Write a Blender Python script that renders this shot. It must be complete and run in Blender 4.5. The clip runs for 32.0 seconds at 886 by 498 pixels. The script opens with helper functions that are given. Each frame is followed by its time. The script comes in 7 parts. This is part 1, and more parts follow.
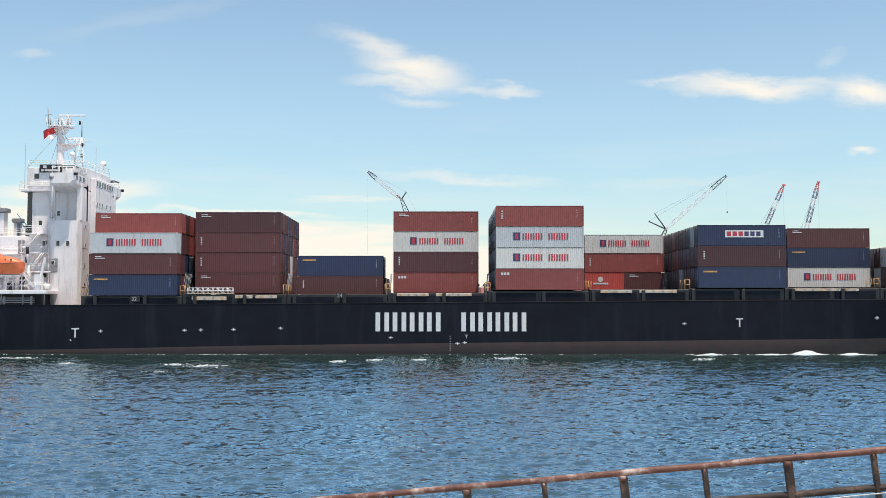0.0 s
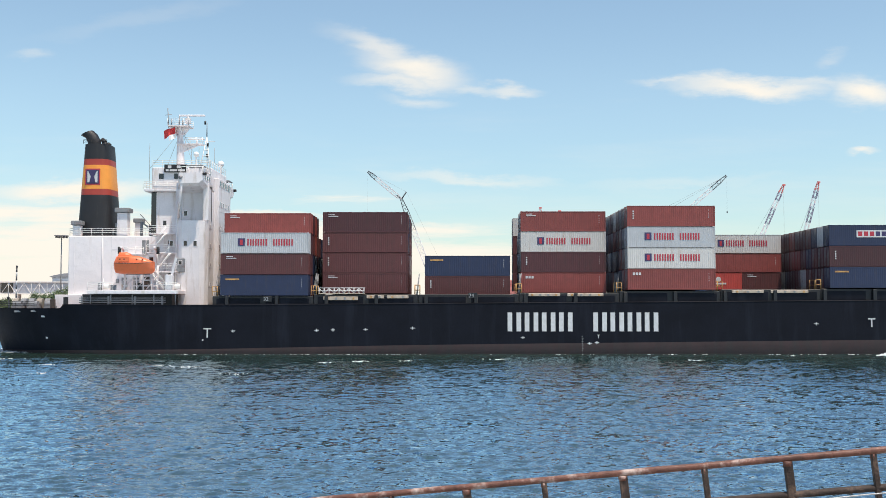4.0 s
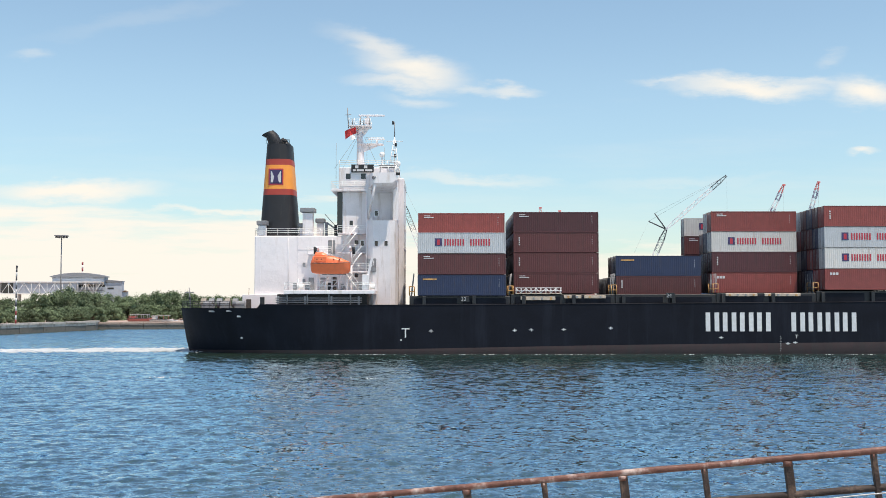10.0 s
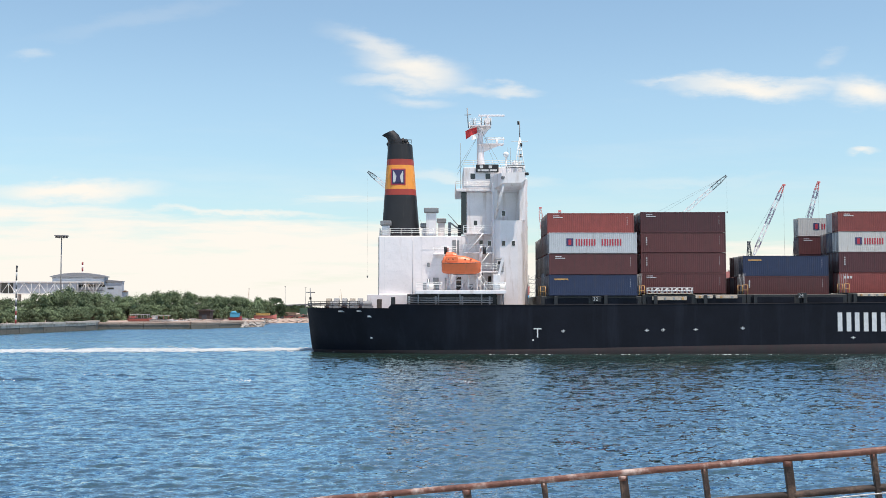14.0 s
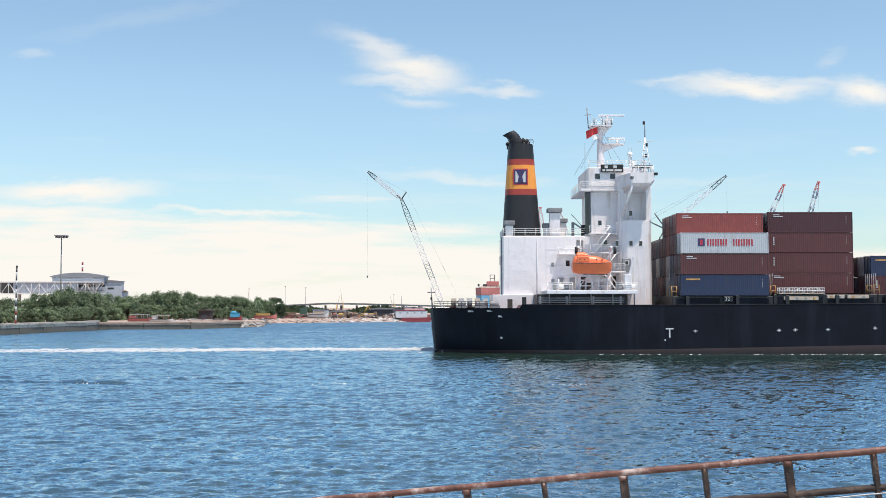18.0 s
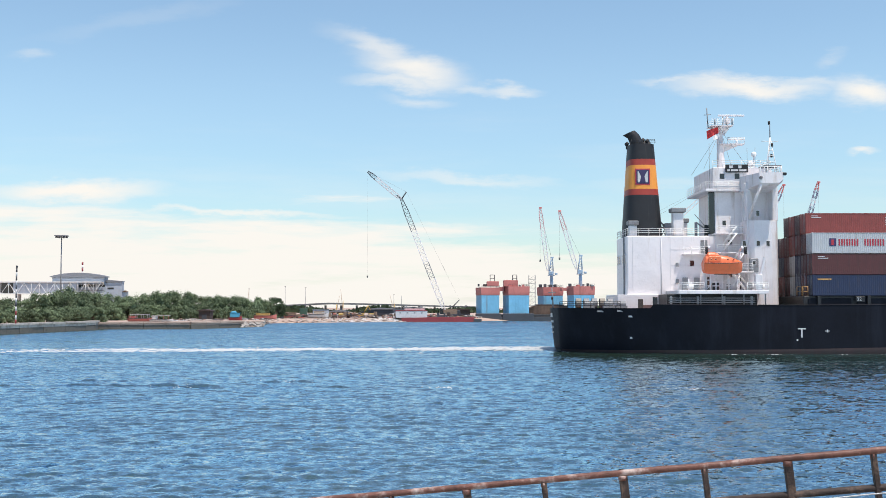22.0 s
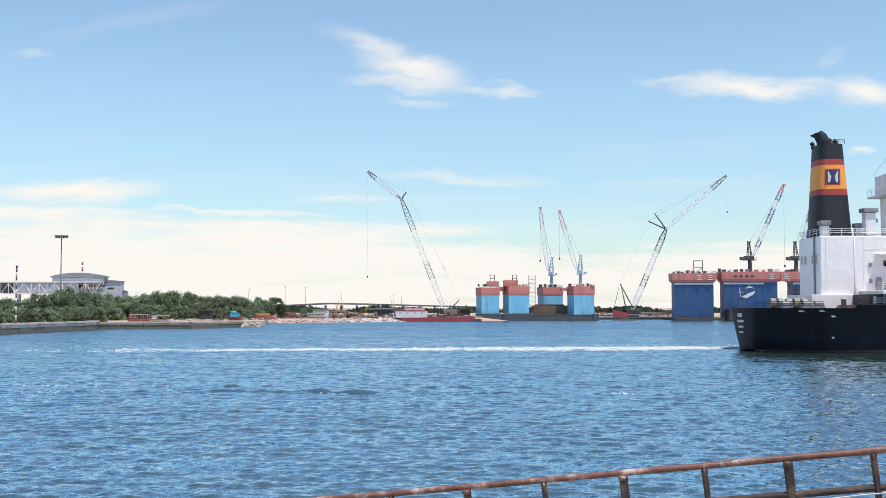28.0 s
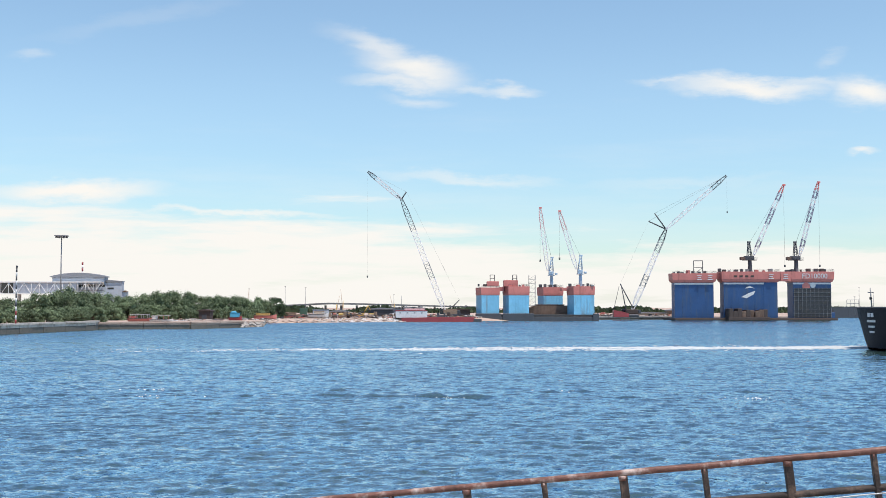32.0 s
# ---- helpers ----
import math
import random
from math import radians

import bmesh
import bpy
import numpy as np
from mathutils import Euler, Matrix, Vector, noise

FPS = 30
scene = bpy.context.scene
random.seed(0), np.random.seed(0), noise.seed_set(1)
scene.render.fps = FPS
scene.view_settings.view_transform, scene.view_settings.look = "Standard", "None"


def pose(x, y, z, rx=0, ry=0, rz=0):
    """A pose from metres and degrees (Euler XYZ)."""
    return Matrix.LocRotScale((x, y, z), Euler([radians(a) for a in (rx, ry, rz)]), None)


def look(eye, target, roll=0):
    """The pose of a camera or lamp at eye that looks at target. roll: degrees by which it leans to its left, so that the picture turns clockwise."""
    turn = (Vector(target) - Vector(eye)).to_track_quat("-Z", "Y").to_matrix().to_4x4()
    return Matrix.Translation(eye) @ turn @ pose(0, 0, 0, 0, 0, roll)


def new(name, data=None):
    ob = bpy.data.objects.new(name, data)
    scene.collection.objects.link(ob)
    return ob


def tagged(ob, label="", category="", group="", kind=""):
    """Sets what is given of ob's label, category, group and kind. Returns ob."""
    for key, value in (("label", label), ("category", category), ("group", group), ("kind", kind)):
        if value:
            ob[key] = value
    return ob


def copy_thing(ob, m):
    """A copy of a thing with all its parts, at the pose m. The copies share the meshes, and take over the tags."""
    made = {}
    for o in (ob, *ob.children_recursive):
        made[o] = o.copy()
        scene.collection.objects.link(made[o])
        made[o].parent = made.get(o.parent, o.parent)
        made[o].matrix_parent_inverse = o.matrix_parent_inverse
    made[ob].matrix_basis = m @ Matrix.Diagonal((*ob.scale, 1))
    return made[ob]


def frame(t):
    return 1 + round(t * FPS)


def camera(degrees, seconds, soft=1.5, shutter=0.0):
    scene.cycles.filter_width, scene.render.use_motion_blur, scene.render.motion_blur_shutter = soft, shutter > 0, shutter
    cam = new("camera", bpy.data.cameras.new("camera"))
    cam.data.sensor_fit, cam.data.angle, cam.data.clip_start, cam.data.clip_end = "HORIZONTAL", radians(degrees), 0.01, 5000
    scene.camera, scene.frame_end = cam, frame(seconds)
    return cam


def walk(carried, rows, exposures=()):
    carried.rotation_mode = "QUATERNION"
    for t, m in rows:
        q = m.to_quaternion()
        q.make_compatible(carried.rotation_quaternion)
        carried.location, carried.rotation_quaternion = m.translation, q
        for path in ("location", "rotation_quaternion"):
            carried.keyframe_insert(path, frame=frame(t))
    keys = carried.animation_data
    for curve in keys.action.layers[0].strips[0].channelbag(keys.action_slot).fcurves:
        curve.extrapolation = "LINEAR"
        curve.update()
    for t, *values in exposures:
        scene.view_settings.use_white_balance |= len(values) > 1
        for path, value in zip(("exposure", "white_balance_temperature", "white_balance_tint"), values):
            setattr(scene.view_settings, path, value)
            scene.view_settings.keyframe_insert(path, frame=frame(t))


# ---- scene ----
cam = camera(44.43, 32.0, soft=0.8)
EYE_Z = 6.56
STILL = pose(0, 0, EYE_Z, 93.04, 0, 0)
walk(cam, [(0.0, STILL), (32.0, STILL)],
     [(0.0, 0.02, 7080, 10), (8.0, 0.02, 7080, 10), (14.0, 0.02, 6850, 10), (20.0, 0.0, 6680, 10), (32.0, 0.0, 6560, 10)])

# ---- the container ship's straight run: the stern's place along x, second by second ----
SIDE_Y = 150.0
KNOTS_X0, SPEED = -81.4, 4.555


def ship_x(t):
    return KNOTS_X0 + SPEED * t + 0.044 * max(0.0, t - 22.0) ** 1.75


TIMES = [0, 0.2, 1, 4, 8, 12, 16, 20, 22, 24, 26, 28, 30, 31, 31.8, 32]

# ---- world and sun ----
SUN_EL, SUN_AZ = 70.0, 140.0   # azimuth clockwise from +y
world = bpy.data.worlds.new("sky")
scene.world = world
world.use_nodes = True
wn, wl = world.node_tree.nodes, world.node_tree.links
wn.clear()


def wmath(op, a, b=0.0, c=None):
    n = wn.new("ShaderNodeMath")
    n.operation = op
    for i, v in enumerate((a, b) if c is None else (a, b, c)):
        if isinstance(v, (int, float)):
            n.inputs[i].default_value = v
        else:
            wl.new(v, n.inputs[i])
    return n.outputs[0]


def wsmooth(v, lo, hi):
    n = wn.new("ShaderNodeMapRange")
    n.interpolation_type = "SMOOTHSTEP"
    wl.new(v, n.inputs[0])
    for i, x in ((1, lo), (2, hi), (3, 0.0), (4, 1.0)):
        if isinstance(x, (int, float)):
            n.inputs[i].default_value = x
        else:
            wl.new(x, n.inputs[i])
    return n.outputs[0]


def wnoise(u, v, su, sv, detail=5.0, rough=0.55, off=0.0):
    c = wn.new("ShaderNodeCombineXYZ")
    wl.new(wmath("MULTIPLY", u, su), c.inputs[0])
    wl.new(wmath("MULTIPLY", v, sv), c.inputs[1])
    c.inputs[2].default_value = off
    n = wn.new("ShaderNodeTexNoise")
    n.inputs["Scale"].default_value = 1.0
    n.inputs["Detail"].default_value = detail
    n.inputs["Roughness"].default_value = rough
    wl.new(c.outputs[0], n.inputs["Vector"])
    return n.outputs[0]


coord = wn.new("ShaderNodeTexCoord")
sep = wn.new("ShaderNodeSeparateXYZ")
wl.new(coord.outputs["Generated"], sep.inputs[0])
deep = wmath("MAXIMUM", wmath("ABSOLUTE", sep.outputs[1]), 0.2)
su = wmath("DIVIDE", sep.outputs[0], deep)
sv = wmath("DIVIDE", sep.outputs[2], deep)
# cloud bank along the horizon, streaky, higher towards -x
streak = wnoise(su, sv, 5.0, 38.0, 6, 0.6, 2.0)
wav = wmath("MULTIPLY", wmath("SUBTRACT", streak, 0.5), 0.13)
top = wmath("SUBTRACT", 0.080, wmath("MULTIPLY", wsmooth(su, -0.15, 0.16), 0.034))
bank = wsmooth(wmath("SUBTRACT", wmath("ADD", sv, wav), top), 0.022, -0.016)
thin = wsmooth(wmath("ADD", wmath("MULTIPLY", sv, 3.2), wmath("MULTIPLY", streak, 0.9)), 1.0, 0.35)
gaps = wsmooth(wnoise(su, sv, 7.0, 60.0, 5, 0.6, 21.0), 0.66, 0.50)
bank = wmath("MULTIPLY", bank, wmath("MULTIPLY_ADD", gaps, 0.30, 0.68))
cover = wmath("MAXIMUM", bank, wmath("MULTIPLY", thin, 0.28))
# high wisps
drift = wnoise(su, sv, 14.0, 42.0, 6, 0.62, 7.0)
drift2 = wnoise(su, sv, 9.0, 20.0, 5, 0.6, 11.0)
du = wmath("ADD", su, wmath("MULTIPLY", wmath("SUBTRACT", drift2, 0.5), 0.05))
dv = wmath("ADD", sv, wmath("MULTIPLY", wmath("SUBTRACT", drift, 0.5), 0.035))


def wisp(cu, cv, ru, rv, lean, strength, edge=0.0):
    ca, sa = math.cos(lean), math.sin(lean)
    a, b = wmath("SUBTRACT", du, cu), wmath("SUBTRACT", dv, cv)
    p = wmath("ADD", wmath("MULTIPLY", a, ca), wmath("MULTIPLY", b, sa))
    q = wmath("SUBTRACT", wmath("MULTIPLY", b, ca), wmath("MULTIPLY", a, sa))
    p, q = wmath("DIVIDE", p, ru), wmath("DIVIDE", q, rv)
    r = wmath("SQRT", wmath("ADD", wmath("MULTIPLY", p, p), wmath("MULTIPLY", q, q)))
    return wmath("MULTIPLY", wsmooth(r, 1.45, edge), strength)


for args in ((-0.058, 0.240, 0.052, 0.011, -0.30, 0.62), (-0.030, 0.222, 0.052, 0.016, -0.26, 0.92), (-0.038, 0.209, 0.050, 0.009, -0.05, 0.66),
             (-0.020, 0.190, 0.034, 0.006, -0.10, 0.40), (0.030, 0.203, 0.040, 0.006, -0.12, 0.40), (0.066, 0.201, 0.024, 0.006, -0.04, 0.55),
             (0.218, 0.210, 0.040, 0.004, -0.03, 0.45), (0.285, 0.204, 0.075, 0.010, -0.06, 0.95), (0.330, 0.208, 0.080, 0.006, -0.04, 0.45), (0.398, 0.200, 0.040, 0.014, -0.12, 0.98),
             (0.388, 0.143, 0.016, 0.0045, 0.0, 0.75), (0.020, 0.118, 0.085, 0.006, -0.06, 0.45),
             (-0.345, 0.106, 0.085, 0.012, 0.03, 1.1), (-0.19, 0.086, 0.10, 0.0045, -0.03, 0.75), (0.0, 0.073, 0.06, 0.006, -0.04, 0.6),
             (-0.39, 0.09, 0.06, 0.006, 0.0, 0.7), (0.357, 0.232, 0.014, 0.006, 0.3, 0.22), (-0.28, 0.27, 0.10, 0.008, 0.2, 0.10),
             (-0.385, 0.233, 0.02, 0.006, 0.0, 0.25), (0.22, 0.115, 0.1, 0.006, 0.05, 0.2)):
    cover = wmath("MAXIMUM", cover, wisp(*args))
# unseen broken cloud above the view, added to brighten the water's reflections
unseen_puffs = wsmooth(wnoise(su, sv, 3.2, 5.0, 6, 0.6, 31.0), 0.44, 0.66)
cover = wmath("MAXIMUM", cover, wmath("MULTIPLY", wmath("MULTIPLY", unseen_puffs, wsmooth(sv, 0.27, 0.42)), 0.35))
sky = wn.new("ShaderNodeTexSky")
sky.sky_type = "NISHITA"
sky.sun_disc = False
sky.sun_elevation, sky.sun_rotation = radians(SUN_EL), radians(SUN_AZ)
sky.air_density, sky.dust_density, sky.ozone_density = 1.0, 0.6, 1.2
tone = wn.new("ShaderNodeMix")
tone.data_type, tone.blend_type = "RGBA", "MULTIPLY"
tone.inputs[0].default_value = 1.0
wl.new(sky.outputs[0], tone.inputs[6])
tone.inputs[7].default_value = (1.06, 1.155, 1.135, 1)
# a little more depth of blue low down
low = wn.new("ShaderNodeMix")
low.data_type, low.blend_type = "RGBA", "MULTIPLY"
wl.new(wsmooth(sv, 0.22, 0.05), low.inputs[0])
wl.new(tone.outputs[2], low.inputs[6])
low.inputs[7].default_value = (0.80, 0.86, 0.92, 1)
# deeper blue overhead
high = wn.new("ShaderNodeMix")
high.data_type, high.blend_type = "RGBA", "MULTIPLY"
wl.new(wsmooth(sv, 0.30, 0.75), high.inputs[0])
wl.new(low.outputs[2], high.inputs[6])
high.inputs[7].default_value = (0.66, 0.83, 1.0, 1)
mix = wn.new("ShaderNodeMix")
mix.data_type = "RGBA"
wl.new(cover, mix.inputs[0])
wl.new(high.outputs[2], mix.inputs[6])
mix.inputs[7].default_value = (6.45, 6.3, 6.0, 1)
back = wn.new("ShaderNodeBackground")
back.inputs[1].default_value = 0.15
wl.new(mix.outputs[2], back.inputs[0])
wl.new(back.outputs[0], wn.new("ShaderNodeOutputWorld").inputs[0])

sun = new("sun", bpy.data.lights.new("sun", "SUN"))
sun.data.energy, sun.data.angle, sun.data.color = 4.9, radians(0.53), (1.0, 0.905, 0.82)
_az, _el = radians(SUN_AZ), radians(SUN_EL)
sun.matrix_world = look((0, 0, 90), (-math.sin(_az) * math.cos(_el), -math.cos(_az) * math.cos(_el), 90 - math.sin(_el)))

# ---- shapes ----
class Shape:
    """Vertices and faces of one mesh."""

    def __init__(self):
        self.v, self.f, self.s, self.m = [], [], [], []

    def face(self, pts, smooth=False, slot=0):
        n = len(self.v)
        self.v += [tuple(p) for p in pts]
        self.f.append(tuple(range(n, n + len(pts))))
        self.s.append(smooth)
        self.m.append(slot)

    def grid(self, rows, smooth=False, close=False, slot=0):
        """Faces between rows of equally many points."""
        n, w = len(self.v), len(rows[0])
        for r in rows:
            self.v += [tuple(p) for p in r]
        for i in range(len(rows) - 1):
            for j in range(w if close else w - 1):
                a, b = n + i * w + j, n + i * w + (j + 1) % w
                self.f.append((a, b, b + w, a + w))
                self.s.append(smooth)
                self.m.append(slot)
        return self

    def box(self, x0, x1, y0, y1, z0, z1, c=0.0):
        """A box; c: the chamfer of its edges."""
        if c <= 0:
            p = [(x, y, z) for z in (z0, z1) for y in (y0, y1) for x in (x0, x1)]
            n = len(self.v)
            self.v += p
            for q in ((0, 2, 3, 1), (4, 5, 7, 6), (0, 1, 5, 4), (1, 3, 7, 5), (3, 2, 6, 7), (2, 0, 4, 6)):
                self.f.append(tuple(n + i for i in q))
                self.s.append(False)
                self.m.append(0)
            return self
        rows = []
        for z, d in ((z0, c), (z0 + c, 0), (z1 - c, 0), (z1, c)):
            k = c
            a0, a1, b0, b1 = x0 + d, x1 - d, y0 + d, y1 - d
            rows.append([(a0 + k, b0, z), (a1 - k, b0, z), (a1, b0 + k, z), (a1, b1 - k, z),
                         (a1 - k, b1, z), (a0 + k, b1, z), (a0, b1 - k, z), (a0, b0 + k, z)])
        self.grid(rows, close=True)
        self.face(rows[0][::-1])
        self.face(rows[-1])
        return self

    def tube(self, p, q, r, r2=None, n=8, caps=True, smooth=True):
        p, q = Vector(p), Vector(q)
        r2 = r if r2 is None else r2
        d = (q - p).normalized()
        a = d.orthogonal().normalized()
        b = d.cross(a)
        ring = [(math.cos(2 * math.pi * i / n), math.sin(2 * math.pi * i / n)) for i in range(n)]
        r0 = [p + (a * c + b * s) * r for c, s in ring]
        r1 = [q + (a * c + b * s) * r2 for c, s in ring]
        self.grid([r0, r1], smooth, True)
        if caps:
            self.face(r0[::-1])
            self.face(r1)
        return self

    def path(self, pts, r, n=8):
        for p, q in zip(pts[:-1], pts[1:]):
            self.tube(p, q, r, n=n)
        return self

    def prism(self, outline, axis, a, b):
        """An outline (2D) pushed along an axis from a to b."""
        def put(p, t):
            return {"x": (t, p[0], p[1]), "y": (p[0], t, p[1]), "z": (p[0], p[1], t)}[axis]
        r0, r1 = [put(p, a) for p in outline], [put(p, b) for p in outline]
        self.grid([r0, r1], close=True)
        self.face(r0[::-1])
        self.face(r1)
        return self

    def loft(self, rings, smooth=True, caps=True):
        self.grid(rings, smooth, True)
        if caps:
            self.face(rings[0][::-1])
            self.face(rings[-1])
        return self

    def mesh(self, name):
        me = bpy.data.meshes.new(name)
        me.from_pydata(self.v, [], self.f)
        me.polygons.foreach_set("use_smooth", self.s)
        me.polygons.foreach_set("material_index", self.m)
        bm = bmesh.new()
        bm.from_mesh(me)
        bmesh.ops.remove_doubles(bm, verts=bm.verts, dist=1e-5)
        bmesh.ops.recalc_face_normals(bm, faces=bm.faces)
        for e in bm.edges:
            if len(e.link_faces) == 2 and e.calc_face_angle(0.0) > 0.75:
                e.smooth = False
        bm.to_mesh(me)
        bm.free()
        return me


def part(name, shape, material, parent, label="", at=None):
    """ONE mesh object under a thing or a part."""
    ob = new(name, shape if isinstance(shape, bpy.types.Mesh) else shape.mesh(name))
    if not ob.data.materials:
        for mt in material if isinstance(material, (list, tuple)) else (material,):
            ob.data.materials.append(mt)
    ob.parent = parent
    if at is not None:
        ob.matrix_basis = at
    if label:
        ob["label"] = label
    return ob


def thing(name, m, label, category, group="", kind=""):
    ob = new(name)
    ob.matrix_basis = m
    return tagged(ob, label, category, group, kind)


def single(name, shape, material, m, label, category, group="", kind=""):
    ob = part(name, shape, material, None)
    ob.matrix_basis = m
    return tagged(ob, label, category, group, kind)


# ---- materials ----
def material(name, color, rough=0.5, metal=0.0, vary=0.12, grain=3.0, fine=25.0, bump=0.02, dirt=None, dirt_amount=0.0,
             dirt_scale=1.2, streaks=False, by_object=0.0, spec=0.5, by_island=0.0):
    """Paint or stone: colour broken at two scales, stains of a second colour, fine relief, in object metres."""
    mt = bpy.data.materials.new(name)
    mt.use_nodes = True
    n, l = mt.node_tree.nodes, mt.node_tree.links
    bs = n["Principled BSDF"]
    bs.inputs["Metallic"].default_value = metal
    bs.inputs["Specular IOR Level"].default_value = spec
    co = n.new("ShaderNodeTexCoord")

    def noise_of(scale, stretch=(1, 1, 1), detail=5.0, rgh=0.6):
        mp = n.new("ShaderNodeMapping")
        mp.inputs["Scale"].default_value = stretch
        l.new(co.outputs["Object"], mp.inputs[0])
        t = n.new("ShaderNodeTexNoise")
        t.inputs["Scale"].default_value = scale
        t.inputs["Detail"].default_value = detail
        t.inputs["Roughness"].default_value = rgh
        l.new(mp.outputs[0], t.inputs["Vector"])
        return t.outputs[0]

    def ranged(v, a, b, lo, hi):
        r = n.new("ShaderNodeMapRange")
        l.new(v, r.inputs[0])
        for i, x in ((1, a), (2, b), (3, lo), (4, hi)):
            r.inputs[i].default_value = x
        return r.outputs[0]

    def mixed(fac, a, b, blend="MIX"):
        x = n.new("ShaderNodeMix")
        x.data_type, x.blend_type = "RGBA", blend
        if isinstance(fac, float):
            x.inputs[0].default_value = fac
        else:
            l.new(fac, x.inputs[0])
        for i, v in ((6, a), (7, b)):
            if isinstance(v, tuple):
                x.inputs[i].default_value = (*v, 1)
            else:
                l.new(v, x.inputs[i])
        return x.outputs[2]

    big, small = noise_of(grain), noise_of(fine)
    hsv = n.new("ShaderNodeHueSaturation")
    hsv.inputs["Color"].default_value = (*color, 1)
    val = ranged(big, 0.25, 0.75, 1 - vary, 1 + vary)
    mul = n.new("ShaderNodeMath")
    mul.operation = "MULTIPLY"
    l.new(val, mul.inputs[0])
    l.new(ranged(small, 0.25, 0.75, 1 - vary * 0.6, 1 + vary * 0.6), mul.inputs[1])
    out = mul.outputs[0]
    for kind, amount in (("obj", by_object), ("isl", by_island)):
        if amount:
            if kind == "obj":
                rnd = n.new("ShaderNodeObjectInfo").outputs["Random"]
            else:
                rnd = n.new("ShaderNodeNewGeometry").outputs["Random Per Island"]
            m2 = n.new("ShaderNodeMath")
            m2.operation = "MULTIPLY"
            l.new(out, m2.inputs[0])
            l.new(ranged(rnd, 0, 1, 1 - amount, 1 + amount), m2.inputs[1])
            out = m2.outputs[0]
    l.new(out, hsv.inputs["Value"])
    col = hsv.outputs[0]
    if dirt_amount:
        d = noise_of(dirt_scale, (1.5, 1.5, 0.16) if streaks else (1, 1, 1), 8.0, 0.68)
        fac = ranged(d, 0.62 - 0.22 * dirt_amount, 0.80 - 0.1 * dirt_amount, 0.0, min(1.0, 0.45 + dirt_amount))
        col = mixed(fac, col, dirt or (0.08, 0.05, 0.035))
    l.new(col, bs.inputs["Base Color"])
    l.new(ranged(small, 0.2, 0.8, max(0.02, rough - 0.1), min(1.0, rough + 0.12)), bs.inputs["Roughness"])
    if bump:
        b = n.new("ShaderNodeBump")
        b.inputs["Strength"].default_value = 0.6
        b.inputs["Distance"].default_value = bump
        l.new(big if bump > 0.03 else small, b.inputs["Height"])
        l.new(b.outputs[0], bs.inputs["Normal"])
    return mt


RUST = (0.13, 0.045, 0.02)
GRIME = (0.09, 0.07, 0.055)
HULL = material("hull_paint", (0.0066, 0.0080, 0.0130), 0.55, spec=0.12, vary=0.3, grain=0.25, fine=3.0, bump=0.02, dirt=(0.015, 0.018, 0.027), dirt_amount=0.5, dirt_scale=0.3, streaks=True)
BOOT = material("antifouling", (0.040, 0.021, 0.021), 0.7, vary=0.25, grain=0.5, fine=6.0, dirt=(0.03, 0.026, 0.024), dirt_amount=0.8, dirt_scale=0.6, streaks=True)
DECKS = material("deck_paint", (0.09, 0.035, 0.028), 0.75, vary=0.2, grain=0.8, fine=8, dirt=GRIME, dirt_amount=0.5)
BLACK = material("black_steel", (0.009, 0.010, 0.012), 0.5, vary=0.3, grain=0.6, fine=8, dirt=(0.06, 0.045, 0.035), dirt_amount=0.35, streaks=True)
WHITE = material("white_steel", (0.74, 0.71, 0.715), 0.45, vary=0.08, grain=0.5, fine=6, bump=0.012, dirt=(0.36, 0.27, 0.2), dirt_amount=0.4, dirt_scale=0.8, streaks=True)
CASING = material("buckled_white_plate", (0.80, 0.76, 0.76), 0.32, vary=0.05, grain=0.35, fine=2.5, bump=0.16, dirt=(0.52, 0.43, 0.38), dirt_amount=0.22, dirt_scale=0.8, streaks=True)
RAILW = material("white_rail", (0.8, 0.8, 0.78), 0.4, vary=0.06, grain=2)
GLASS = material("dark_window", (0.012, 0.016, 0.02), 0.08, vary=0.2, grain=1, bump=0, spec=0.8)
FRED = material("funnel_red", (0.36, 0.045, 0.03), 0.5, vary=0.12, grain=0.8)
FORANGE = material("funnel_orange", (0.82, 0.31, 0.05), 0.5, vary=0.08, grain=0.8, dirt=(0.4, 0.2, 0.08), dirt_amount=0.15, streaks=True)
FBLACK = material("funnel_black", (0.011, 0.012, 0.015), 0.55, vary=0.25, grain=0.7, dirt=(0.05, 0.045, 0.04), dirt_amount=0.3, streaks=True)
LIFEBOAT = material("orange_fibreglass", (0.80, 0.17, 0.06), 0.35, vary=0.07, grain=1.5, dirt=(0.4, 0.16, 0.07), dirt_amount=0.2, streaks=True)
LETTER = material("white_lettering", (0.56, 0.565, 0.565), 0.5, vary=0.12, grain=2, dirt=(0.25, 0.25, 0.26), dirt_amount=0.3, streaks=True)
GREYMARK = material("grey_mark", (0.33, 0.34, 0.34), 0.6, vary=0.15, grain=3)
NAVYMARK = material("navy_mark", (0.04, 0.03, 0.10), 0.5, vary=0.1)
REDMARK = material("red_mark", (0.42, 0.03, 0.05), 0.5, vary=0.1)
YELLOWST = material("yellow_steel", (0.50, 0.27, 0.09), 0.5, vary=0.15, grain=2, dirt=RUST, dirt_amount=0.5)
TAN = material("tan_steel", (0.46, 0.38, 0.30), 0.6, vary=0.2, grain=2, dirt=RUST, dirt_amount=0.4)
GREY = material("grey_steel", (0.22, 0.23, 0.24), 0.5, vary=0.2, grain=2, dirt=RUST, dirt_amount=0.3)
RUSTY_ROPE = material("weathered_rope", (0.28, 0.25, 0.21), 0.9, vary=0.3, grain=6, fine=40)
